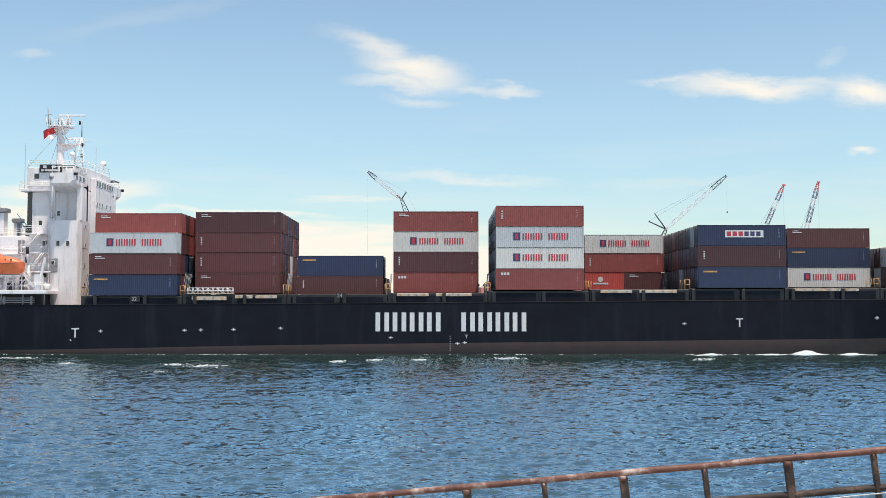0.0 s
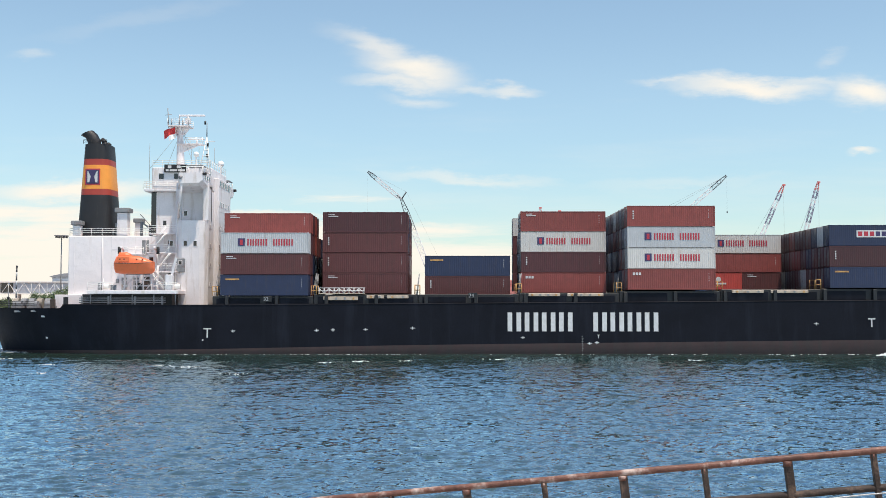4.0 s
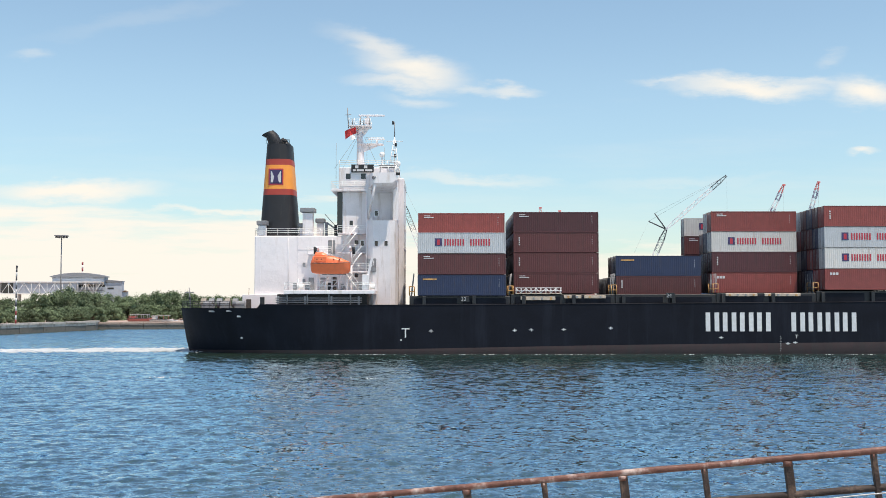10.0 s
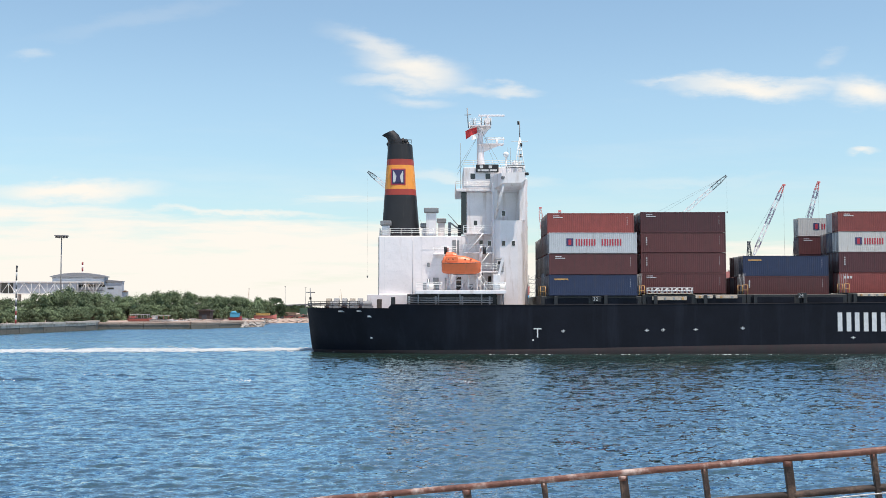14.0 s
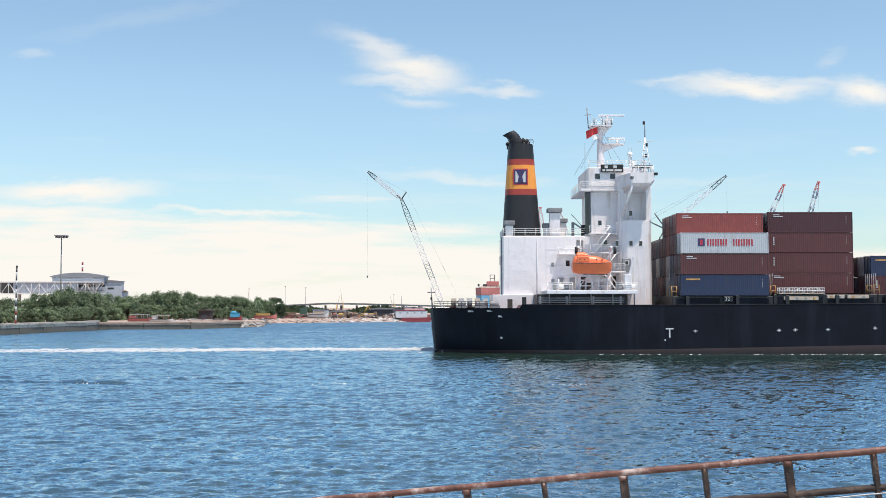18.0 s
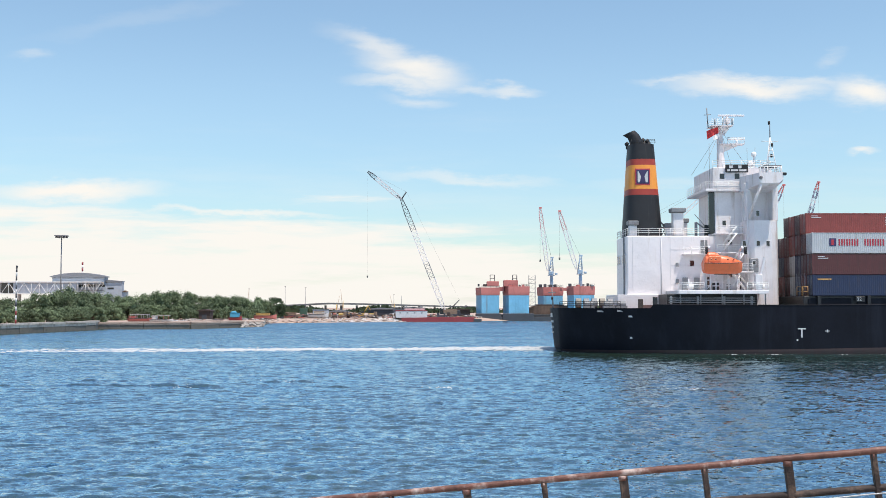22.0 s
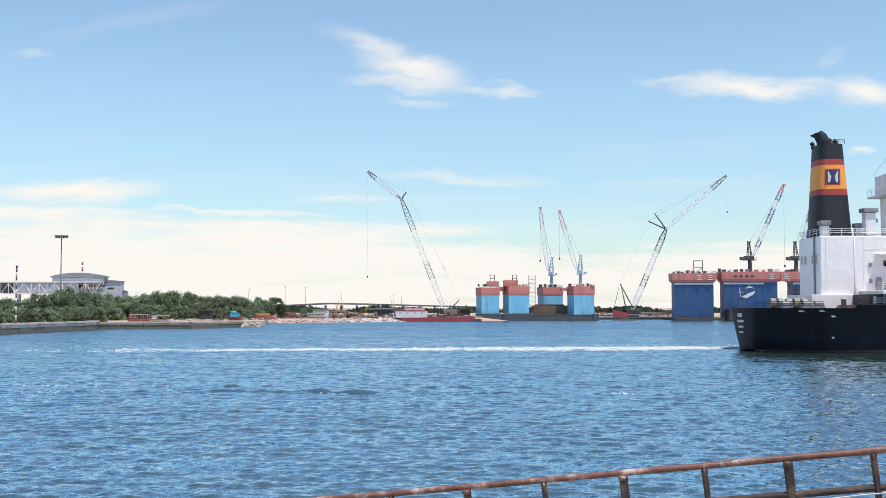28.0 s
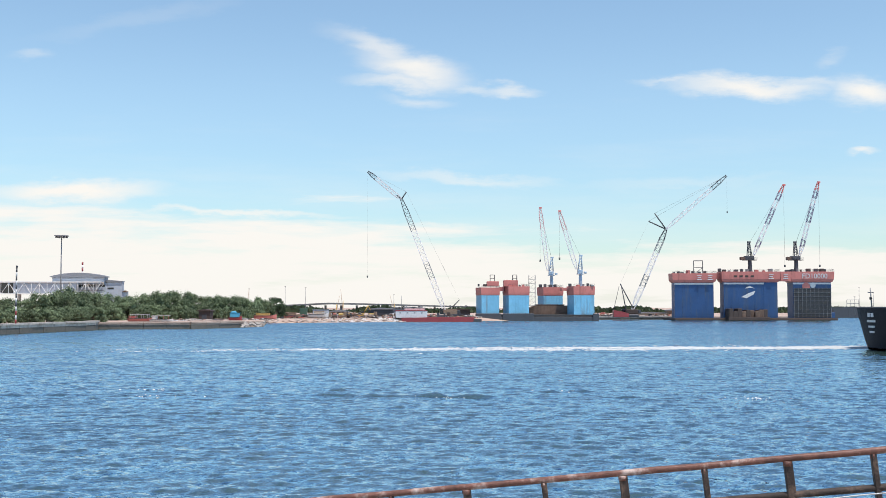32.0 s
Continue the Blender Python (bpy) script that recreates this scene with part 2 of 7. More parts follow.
FLAGRED = material("red_cloth", (0.65, 0.05, 0.05), 0.8, vary=0.1)
CRATE = {
    "maroon": material("maroon_paint", (0.062, 0.017, 0.020), 0.55, vary=0.14, grain=0.9, fine=9, dirt=(0.04, 0.018, 0.018), dirt_amount=0.45, dirt_scale=1.6, streaks=True, by_object=0.22),
    "brown": material("brown_red_paint", (0.092, 0.025, 0.025), 0.55, vary=0.14, grain=0.9, fine=9, dirt=(0.055, 0.024, 0.022), dirt_amount=0.45, dirt_scale=1.6, streaks=True, by_object=0.18),
    "red": material("orange_red_paint", (0.215, 0.046, 0.039), 0.5, vary=0.16, grain=0.9, fine=9, dirt=(0.16, 0.04, 0.03), dirt_amount=0.4, dirt_scale=1.6, streaks=True, by_object=0.1),
    "scarlet": material("scarlet_paint", (0.46, 0.060, 0.048), 0.5, vary=0.12, grain=0.9, fine=9, dirt=(0.25, 0.05, 0.04), dirt_amount=0.35, dirt_scale=1.6, streaks=True),
    "navy": material("navy_paint", (0.012, 0.022, 0.060), 0.5, vary=0.14, grain=0.9, fine=9, dirt=(0.05, 0.04, 0.045), dirt_amount=0.3, dirt_scale=1.6, streaks=True, by_object=0.12),
    "white": material("pale_grey_paint", (0.43, 0.445, 0.46), 0.5, vary=0.09, grain=0.9, fine=9, dirt=(0.25, 0.22, 0.2), dirt_amount=0.42, dirt_scale=1.8, streaks=True, by_object=0.06),
    "cream": material("off_white_paint", (0.52, 0.505, 0.48), 0.5, vary=0.07, grain=0.9, fine=9, dirt=(0.34, 0.24, 0.18), dirt_amount=0.45, dirt_scale=1.8, streaks=True, by_object=0.06),
}
CONCRETE = material("concrete", (0.40, 0.365, 0.33), 0.85, vary=0.18, grain=0.4, fine=5, bump=0.02, dirt=(0.12, 0.105, 0.09), dirt_amount=0.6, dirt_scale=0.35, streaks=True)
SAND = material("sandy_ground", (0.40, 0.30, 0.245), 0.9, vary=0.22, grain=0.08, fine=1.2, bump=0.05, dirt=(0.26, 0.19, 0.15), dirt_amount=0.4, dirt_scale=0.12)
LEAF = material("leaves", (0.145, 0.195, 0.108), 0.7, spec=0.25, vary=0.25, grain=0.35, fine=3, bump=0, by_island=0.45, by_object=0.25)
LEAFDARK = material("dark_leaves", (0.075, 0.112, 0.060), 0.7, spec=0.25, vary=0.25, grain=0.35, fine=3, bump=0, by_island=0.45, by_object=0.2)
BARK = material("bark", (0.11, 0.085, 0.06), 0.9, vary=0.25, grain=2, fine=12)
RUSTRAIL = material("rusty_pipe", (0.17, 0.072, 0.05), 0.45, vary=0.5, grain=7, fine=45, bump=0.01, dirt=(0.80, 0.73, 0.67), dirt_amount=0.42, dirt_scale=7.0)
RUSTDARK = material("dark_rust", (0.04, 0.027, 0.022), 0.7, vary=0.35, grain=12, fine=70, bump=0.01, dirt=(0.26, 0.17, 0.12), dirt_amount=0.5, dirt_scale=7)

# ---- water ----
def water_material():
    """Murky green water under a Fresnel-like sheen tinted blue, its facets tilted by ripples of five sizes and leaned
    by distance to fit the camera's view.
    """
    mt = bpy.data.materials.new("harbour_water")
    mt.use_nodes = True
    n, l = mt.node_tree.nodes, mt.node_tree.links
    n.remove(n["Principled BSDF"])
    body = n.new("ShaderNodeBsdfDiffuse")
    body.inputs["Color"].default_value = (0.036, 0.067, 0.047, 1)
    gloss = n.new("ShaderNodeBsdfGlossy")
    gloss.inputs["Color"].default_value = (0.62, 0.81, 0.965, 1)
    gloss.inputs["Roughness"].default_value = 0.03
    fres = n.new("ShaderNodeLayerWeight")
    fres.inputs["Blend"].default_value = 0.5
    gain = n.new("ShaderNodeMapRange")
    l.new(fres.outputs["Facing"], gain.inputs[0])
    for i, v in ((1, 0.40), (2, 0.92), (3, 0.24), (4, 0.83)):
        gain.inputs[i].default_value = v
    join = n.new("ShaderNodeMixShader")
    l.new(gain.outputs[0], join.inputs[0])
    l.new(body.outputs[0], join.inputs[1])
    l.new(gloss.outputs[0], join.inputs[2])
    l.new(join.outputs[0], n["Material Output"].inputs[0])
    co = n.new("ShaderNodeTexCoord")
    tilt = n.new("ShaderNodeNewGeometry").outputs["Normal"]
    for scale, stretch, w in ((0.06, (0.4, 1, 1), 0.10), (0.35, (0.4, 1, 1), 0.26), (1.5, (0.45, 1, 1), 0.34), (5.0, (0.45, 1, 1), 0.66), (14.0, (0.6, 1, 1), 0.48)):
        mp = n.new("ShaderNodeMapping")
        mp.inputs["Scale"].default_value = stretch
        l.new(co.outputs["Object"], mp.inputs[0])
        t = n.new("ShaderNodeTexNoise")
        t.inputs["Scale"].default_value = scale
        t.inputs["Detail"].default_value = 2.0
        l.new(mp.outputs[0], t.inputs["Vector"])
        c = n.new("ShaderNodeVectorMath")
        c.operation = "SUBTRACT"
        l.new(t.outputs["Color"], c.inputs[0])
        c.inputs[1].default_value = (0.5, 0.5, 0.5)
        m = n.new("ShaderNodeVectorMath")
        m.operation = "MULTIPLY_ADD"
        l.new(c.outputs[0], m.inputs[0])
        m.inputs[1].default_value = (w * 0.7, w, 0.0)
        l.new(tilt, m.inputs[2])
        tilt = m.outputs[0]
    # normals lean more with distance, fitted to the camera: far water reflects higher sky
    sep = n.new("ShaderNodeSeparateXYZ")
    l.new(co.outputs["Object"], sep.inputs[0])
    view_tilt = n.new("ShaderNodeMapRange")
    l.new(sep.outputs[1], view_tilt.inputs[0])
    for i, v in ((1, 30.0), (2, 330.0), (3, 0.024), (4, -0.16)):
        view_tilt.inputs[i].default_value = v
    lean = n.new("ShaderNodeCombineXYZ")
    l.new(view_tilt.outputs[0], lean.inputs[1])
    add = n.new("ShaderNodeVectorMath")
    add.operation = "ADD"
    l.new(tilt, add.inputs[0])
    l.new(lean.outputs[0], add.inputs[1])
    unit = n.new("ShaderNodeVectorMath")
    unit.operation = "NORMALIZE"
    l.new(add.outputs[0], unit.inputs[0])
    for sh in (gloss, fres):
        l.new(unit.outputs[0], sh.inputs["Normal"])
    return mt


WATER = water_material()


def build_water():
    """A fan of wavelets that widens away from the quay, with a plain skirt out to the horizon."""
    rows, cols = 1400, 560
    y = 26.0 * (760.0 / 26.0) ** (np.linspace(0, 1, rows))
    s = np.linspace(-1, 1, cols)
    yy = np.repeat(y[:, None], cols, 1)
    xx = s[None, :] * (0.44 * yy + 22.0)
    step = yy * (math.log(760 / 26.0) / rows)
    zz = np.zeros_like(xx)
    rng = np.random.RandomState(4)
    for k in range(56):
        lam = 0.24 * (7.0 / 0.24) ** (k / 55.0)
        ang = radians(-100 + rng.normal(0, 34))
        kx, ky = 2 * math.pi / lam * math.cos(ang), 2 * math.pi / lam * math.sin(ang)
        amp = 0.0088 * lam * math.exp(-(math.log(lam / 0.80) / 1.15) ** 2)
        fade = np.clip(lam / (4.0 * step) - 0.4, 0, 1)
        ph = kx * xx + ky * yy + rng.uniform(0, 6.28) + 0.9 * np.sin(0.05 * xx + k) * np.cos(0.04 * yy - k)
        zz += amp * fade * (np.sin(ph) + 0.38 * np.cos(2 * ph))
    co = np.stack([xx, yy, zz], 2).reshape(-1, 3)
    i = np.arange((rows - 1) * cols).reshape(rows - 1, cols)[:, :-1].ravel()
    quads = np.stack([i, i + 1, i + 1 + cols, i + cols], 1)
    # the skirt
    z0, far = -0.35, 4600.0
    e = [(-far, -40, z0), (far, -40, z0), (far, far, z0), (-far, far, z0)]
    n0 = len(co)
    co = np.concatenate([co, np.array(e)])
    quads = np.concatenate([quads, np.array([[n0, n0 + 1, n0 + 2, n0 + 3]])])
    me = bpy.data.meshes.new("water")
    me.vertices.add(len(co))
    me.vertices.foreach_set("co", co.astype(np.float32).ravel())
    me.loops.add(quads.size)
    me.loops.foreach_set("vertex_index", quads.astype(np.int32).ravel())
    me.polygons.add(len(quads))
    me.polygons.foreach_set("loop_start", np.arange(0, quads.size, 4, dtype=np.int32))
    me.polygons.foreach_set("use_smooth", np.ones(len(quads), dtype=bool))
    me.update(calc_edges=True)
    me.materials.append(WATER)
    return tagged(new("water", me), "choppy blue-green harbour water with small wavelets", "water", kind="structure")


water = build_water()

# ---- the container ship: x forward from the stern, y inboard from the side seen, z up from the waterline ----
BEAM = 27.4
MID = BEAM / 2
ship = thing("container_ship", pose(ship_x(0), SIDE_Y, 0), "large black-hulled container ship with white deckhouse and striped funnel under way", "ship")


def hull_half(x, deck):
    """Half breadth at deck level or at the waterline."""
    if deck:
        pts = ((-2.0, 6.6), (0, 8.8), (3, 10.9), (8, 12.6), (15, 13.6), (20, 13.7), (146, 13.7), (154, 12.4), (162, 9.4), (168, 5.4), (173.5, 0.3))
    else:
        pts = ((-1.4, 3.6), (2, 6.6), (8, 10.2), (15, 12.0), (24, 13.5), (30, 13.7), (128, 13.7), (140, 12.2), (152, 7.6), (160, 3.6), (166, 0.25))
    xs, hs = [p[0] for p in pts], [p[1] for p in pts]
    return float(np.interp(x, xs, hs))


def deck_z(x):
    return float(np.interp(x, (-2, 10.0, 10.4, 29, 150, 152, 174), (6.35, 6.35, 6.85, 6.75, 7.6, 10.2, 11.2)))


def boot_z(x):
    return float(np.interp(x, (0, 30, 60, 120, 170), (0.35, 0.7, 1.3, 1.95, 2.4)))


def hull():
    xs = [-2.0, -1, 0, 1.5, 3, 5, 8, 10.0, 10.4, 12, 15, 20, 25, 30, 40, 55, 70, 85, 100, 115, 128, 134, 140, 146, 150, 152, 156, 160, 164, 168, 171, 173.5]
    top, low, deck = Shape(), Shape(), Shape()
    rails = {1: [], -1: []}
    for side in (1, -1):
        up, dn = [], []
        for x in xs:
            hd, hw, zd, zb = hull_half(x, True), hull_half(max(x, -1.4), False), deck_z(x), boot_z(x)
            xw = min(max(x + (0.6 if x < 1 else 0), -1.4), 166.0) if x < 140 else 140 + (x - 140) * 26 / 33.5
            hw = hull_half(xw, False)
            rows = []
            for k in range(7):
                t = k / 6
                z = zb + (zd - zb) * t
                g = (z / zd) ** 0.8
                rows.append((xw + (x - xw) * g, MID - side * (hw + (hd - hw) * g), z))
            up.append(rows)
            dn.append([(xw + (x - xw) * (zb / zd) ** 0.8 * g2, MID - side * (hw + (hd - hw) * (zb / zd) ** 0.8 * (g2 if z > 0 else 0)) * (1 if z > -2 else 0.9), z)
                       for z, g2 in ((-6.0, 0), (-2.0, 0), (0.0, 0.3), (zb, 1.0))])
            rails[side].append(rows[-1])
        top.grid(up, smooth=True)
        low.grid(dn, smooth=True)
    for (a, b), (c, d) in zip(zip(rails[1][:-1], rails[1][1:]), zip(rails[-1][:-1], rails[-1][1:])):
        deck.face([(p[0], p[1] + e, p[2] - 0.06) for p, e in ((a, 0.02), (b, 0.02), (d, -0.02), (c, -0.02))])
    # transom
    n = 9
    rows = []
    for k in range(7):
        a, b = None, None
        zd, zb = deck_z(-2), boot_z(-2)
        t = k / 6
        z = zb + (zd - zb) * t
        g = (z / zd) ** 0.8
        xw = -1.4
        h = hull_half(xw, False) + (hull_half(-2, True) - hull_half(xw, False)) * g
        x = xw + (-2.0 - xw) * g
        rows.append([(x - 0.5 * math.sin(math.pi * j / n), MID - h + 2 * h * j / n, z) for j in range(n + 1)])
    top.grid(rows, smooth=True)
    part("hull", top, HULL, ship, "black steel topsides with scuffs")
    part("boot_top", low, BOOT, ship, "worn dull red antifouling band")
    part("deck", deck, DECKS, ship)
    for side in (1, -1):
        g = Shape()
        for p, q in zip(rails[side][8:-1], rails[side][9:]):
            g.tube(Vector(p), Vector(q), 0.07, n=5, caps=False)
        part("gunwale", g, HULL, ship, "scuffed steel gunwale bar")


hull()


def text_part(body, size, x, y, z, parent, mt, name="lettering"):
    cu = bpy.data.curves.new(name, "FONT")
    cu.body, cu.size, cu.extrude = body, size, 0.04
    tmp = bpy.data.objects.new(name, cu)
    me = bpy.data.meshes.new_from_object(tmp)
    bpy.data.objects.remove(tmp)
    return part(name, me, mt, parent, "", pose(x, y, z, 90, 0, 0))


def bulwark_and_coaming():
    # hatch coamings between the side and the stacks
    for x0, x1, z1 in ((31.2, 45.2, 8.05), (45.25, 59.7, 8.27), (59.75, 73.7, 8.27), (73.75, 87.6, 8.49), (87.65, 101.7, 8.77), (101.75, 115.6, 8.97), (115.65, 128.75, 9.07), (128.8, 142.0, 9.17), (142.05, 156.0, 9.17)):
        part("hatch_coaming", Shape().box(x0, x1, 0.6, BEAM - 0.6, deck_z((x0 + x1) / 2) - 0.6, z1 - 0.03, 0.05), BLACK, ship)
        part("coaming_panel", Shape().box(x0 + 0.6, (x0 + x1) / 2 - 0.4, 0.45, 0.62, deck_z(x0) - 0.1, z1 - 0.35, 0.03), HULL, ship)
        part("coaming_panel", Shape().box((x0 + x1) / 2 + 0.4, x1 - 0.6, 0.45, 0.62, deck_z(x0) - 0.1, z1 - 0.35, 0.03), HULL, ship)
    # stiffener posts on the coaming side
    x = 33.0
    k = 0
    while x < 149:
        zt = float(np.interp(x, (31, 60, 88, 116, 142), (8.0, 8.2, 8.5, 8.95, 9.1)))
        s = Shape().box(x, x + 0.5, 0.12, 0.54, deck_z(x) - 0.05, zt, 0.03)
        part("stanchion", s, BLACK, ship)
        x += 6.9
        k += 1
    # hatch cover edges that show below the boxes
    for x0, x1, z0, z1 in ((46.6, 51.4, 7.45, 7.95), (52.6, 55.0, 7.7, 8.15), (55.4, 58.4, 7.7, 8.1), (75.0, 79.4, 8.0, 8.4), (80.4, 85.4, 8.0, 8.4),
                           (103.2, 107.6, 8.45, 8.85), (108.6, 113.8, 8.45, 8.85), (129.8, 139.0, 8.7, 9.05)):
        part("hatch_cover", Shape().box(x0, x1, 0.3, 0.62, z0, z1, 0.04), TAN, ship, "tan steel hatch cover edge")
        n = int((x1 - x0) / 1.1)
        for i in range(n):
            xx = x0 + (x1 - x0) * (i + 0.5) / n
            part("cover_clamp", Shape().box(xx - 0.12, xx + 0.12, 0.2, 0.3, z0 + 0.05, z1 - 0.1), YELLOWST if i % 3 == 0 else GREY, ship)
    # the stowed gangway in the free row by the second bay
    gang = part("gangway", Shape().box(45.9, 52.3, 0.35, 1.15, 8.30, 8.42, 0.02), TAN, ship, "stowed pale metal gangway")
    for yy in (0.36, 1.12):
        for z in (8.75, 9.15):
            part("gangway_rail", Shape().tube((45.9, yy, z), (52.3, yy, z), 0.05, n=6), LETTER, gang)
        for k in range(10):
            xx = 46.0 + 6.2 * k / 9
            part("gangway_post", Shape().tube((xx, yy, 8.4), (xx, yy, 9.15), 0.045, n=5), LETTER, gang)
            if k < 9:
                part("gangway_brace", Shape().tube((xx, yy, 8.42 if k % 2 else 9.12), (xx + 0.69, yy, 9.12 if k % 2 else 8.42), 0.03, n=4), LETTER, gang)
    # bay numbers on the coaming
    for xx, zz, body in ((38.6, 7.35, "32"), (67.0, 7.85, "24")):
        part("number_plate", Shape().box(xx - 0.35, xx + 0.9, 0.08, 0.12, zz - 0.12, zz + 0.62, 0.02), BLACK, ship)
        text_part(body, 0.72, xx - 0.25, 0.07, zz, ship, GREYMARK, "bay_number")
    # lashing platforms between bays
    for x in (31.5, 45.25, 59.6, 73.7, 87.6, 101.6, 115.3, 141.6):
        zc = float(np.interp(x, (31, 60, 88, 116, 142), (8.05, 8.27, 8.6, 9.0, 9.17)))
        for yy in (0.7, 3.2):
            s = Shape()
            for dx in (-0.35, 0.35):
                s.tube((x + dx, yy, zc), (x + dx, yy, zc + 1.3), 0.05, n=6)
            for z in (zc + 0.6, zc + 1.3):
                s.tube((x - 0.35, yy, z), (x + 0.35, yy, z), 0.04, n=6)
            part("lashing_rail", s, YELLOWST, ship, "orange-yellow lashing rail")
    for x in (31.6, 45.3, 59.7, 74.0, 87.6):
        for j in range(6):
            part("lashing_rod", Shape().tube((x - 0.25 + 0.1 * (j % 2), 1.0 + 0.7 * j, 8.05), (x + 0.15, 1.6 + 0.7 * j, 11.2), 0.03, n=5), GREY, ship)


bulwark_and_coaming()


def bars(x0, x1, z0, z1, count, fill=0.62, y=-0.03, gap_at=None, depth=0.04, lean=0.0):
    """Plain upright bars in place of letters."""
    out = []
    n = count + (1 if gap_at is not None else 0)
    w = (x1 - x0) / n
    for i in range(n):
        if i == gap_at:
            continue
        a = x0 + w * (i + 0.08)
        for f0, f1 in ((0.0, 0.27), (0.52, 0.79)):
            s = Shape()
            s.prism([(a + w * f0, z0), (a + w * f1, z0), (a + w * f1 + lean, z1), (a + w * f0 + lean, z1)], "y", y - depth, y)
            out.append(s)
    return out


def hull_marks():
    for s in bars(71.9, 93.2, 3.15, 5.75, 8, y=0.0, gap_at=4):
        part("letter_bar", s, LETTER, ship, "plain white bar of the painted name")
    for x, z, h in ((30.1, 2.3, 1.35), (121.8, 3.75, 1.25), (84.4, 2.2, 0.5)):
        cu = bpy.data.curves.new("mark", "FONT")
        cu.body, cu.size, cu.extrude = "T", h * 1.4, 0.03
        tmp = bpy.data.objects.new("mark", cu)
        me = bpy.data.meshes.new_from_object(tmp)
        bpy.data.objects.remove(tmp)
        part("tug_mark", me, LETTER, ship, "white tug push mark", pose(x, -0.02, z, 90, 0, 0))
    for x, z in ((34.2, 3.2), (45.75, 3.3), (48.0, 3.35), (52.5, 3.4), (59.0, 3.6), (114.7, 4.2), (141.3, 5.0), (74.2, 2.3), (83.4, 1.5), (84.4, 1.6)):
        s = Shape().box(x - 0.3, x + 0.3, -0.03, 0.02, z - 0.05, z + 0.05).box(x - 0.06, x + 0.06, -0.035, 0.02, z - 0.2, z + 0.2)
        part("draught_mark", s, LETTER, ship)


def draught_scale():
    """A column of draught figures, as plain ticks, and the square under the tug mark."""
    for k in range(9):
        part("draught_tick", Shape().box(82.3, 82.54 if k % 2 else 82.44, -0.02, 0.03, 0.5 + 0.24 * k, 0.57 + 0.24 * k), GREYMARK, ship)
    part("tug_mark", Shape().box(29.95, 30.15, -0.03, 0.03, 1.85, 2.05), LETTER, ship)


hull_marks()
draught_scale()


def transom_x(z, y):
    g = (z / 6.35) ** 0.8
    h = 3.6 + 3.0 * g
    return -1.4 - 0.6 * g - 0.5 * math.sin(math.pi * (y - MID + h) / (2 * h))


def stern_bars():
    for z, h, n, w in ((5.0, 0.6, 2, 0.8), (4.2, 0.36, 7, 0.3), (3.4, 0.3, 6, 0.26), (2.6, 0.28, 6, 0.2)):
        for i in range(n):
            y = MID + (i - (n - 1) / 2) * w * 1.5
            x = transom_x(z, y)
            part("letter_bar", Shape().box(x - 0.12, x + 0.1, y - w / 2, y + w / 2, z, z + h), LETTER, ship)
    for x, z, w in ((7.4, 5.2, 0.6), (7.6, 2.2, 0.3), (3.5, 5.9, 1.2), (6.0, 5.95, 0.9)):
        yy = MID - hull_half(x, True) + (hull_half(x, True) - hull_half(x, False)) * (1 - (z / 6.4) ** 0.8) - 0.04
        part("fairlead", Shape().box(x - w / 2, x + w / 2, yy - 0.03, yy + 0.2, z - 0.12, z + 0.12), LETTER if z < 5.5 else GREY, ship)


stern_bars()


def windows(parent, spots, y, w=0.5, h=0.7, normal="y", x=0.0):
    for a, z in spots:
        s, g = Shape(), Shape()
        if normal == "y":
            s.box(a - w / 2 - 0.08, a + w / 2 + 0.08, y - 0.05, y + 0.02, z - h / 2 - 0.08, z + h / 2 + 0.08, 0.02)
            g.box(a - w / 2, a + w / 2, y - 0.056, y, z - h / 2, z + h / 2)
        else:
            s.box(x - 0.02, x + 0.05, a - w / 2 - 0.08, a + w / 2 + 0.08, z - h / 2 - 0.08, z + h / 2 + 0.08, 0.02)
            g.box(x, x + 0.056, a - w / 2, a + w / 2, z - h / 2, z + h / 2)
        f = part("window", s, WHITE, parent)
        part("pane", g, GLASS, f)


def railing(parent, pts, height=1.05, gap=1.5, mt=None):
    """Three-bar guard rail along a line of points: a bar and, under it, its lower bars and posts."""
    base = None
    mt = mt or RAILW
    for k in (1.0, 0.72, 0.4):
        s = Shape()
        for p, q in zip(pts[:-1], pts[1:]):
            up = Vector((0, 0, height * k))
            s.tube(Vector(p) + up, Vector(q) + up, 0.032, n=5)
        ob = part("railing" if base is None else "rail_bar", s, mt, base or parent)
        base = base or ob
    for p, q in zip(pts[:-1], pts[1:]):
        p, q = Vector(p), Vector(q)
        n = max(1, round((q - p).length / gap))
        for i in range(n + 1):
            a = p.lerp(q, i / n)
            part("rail_post", Shape().tube(a, a + Vector((0, 0, height)), 0.035, n=5), mt, base)
    return base


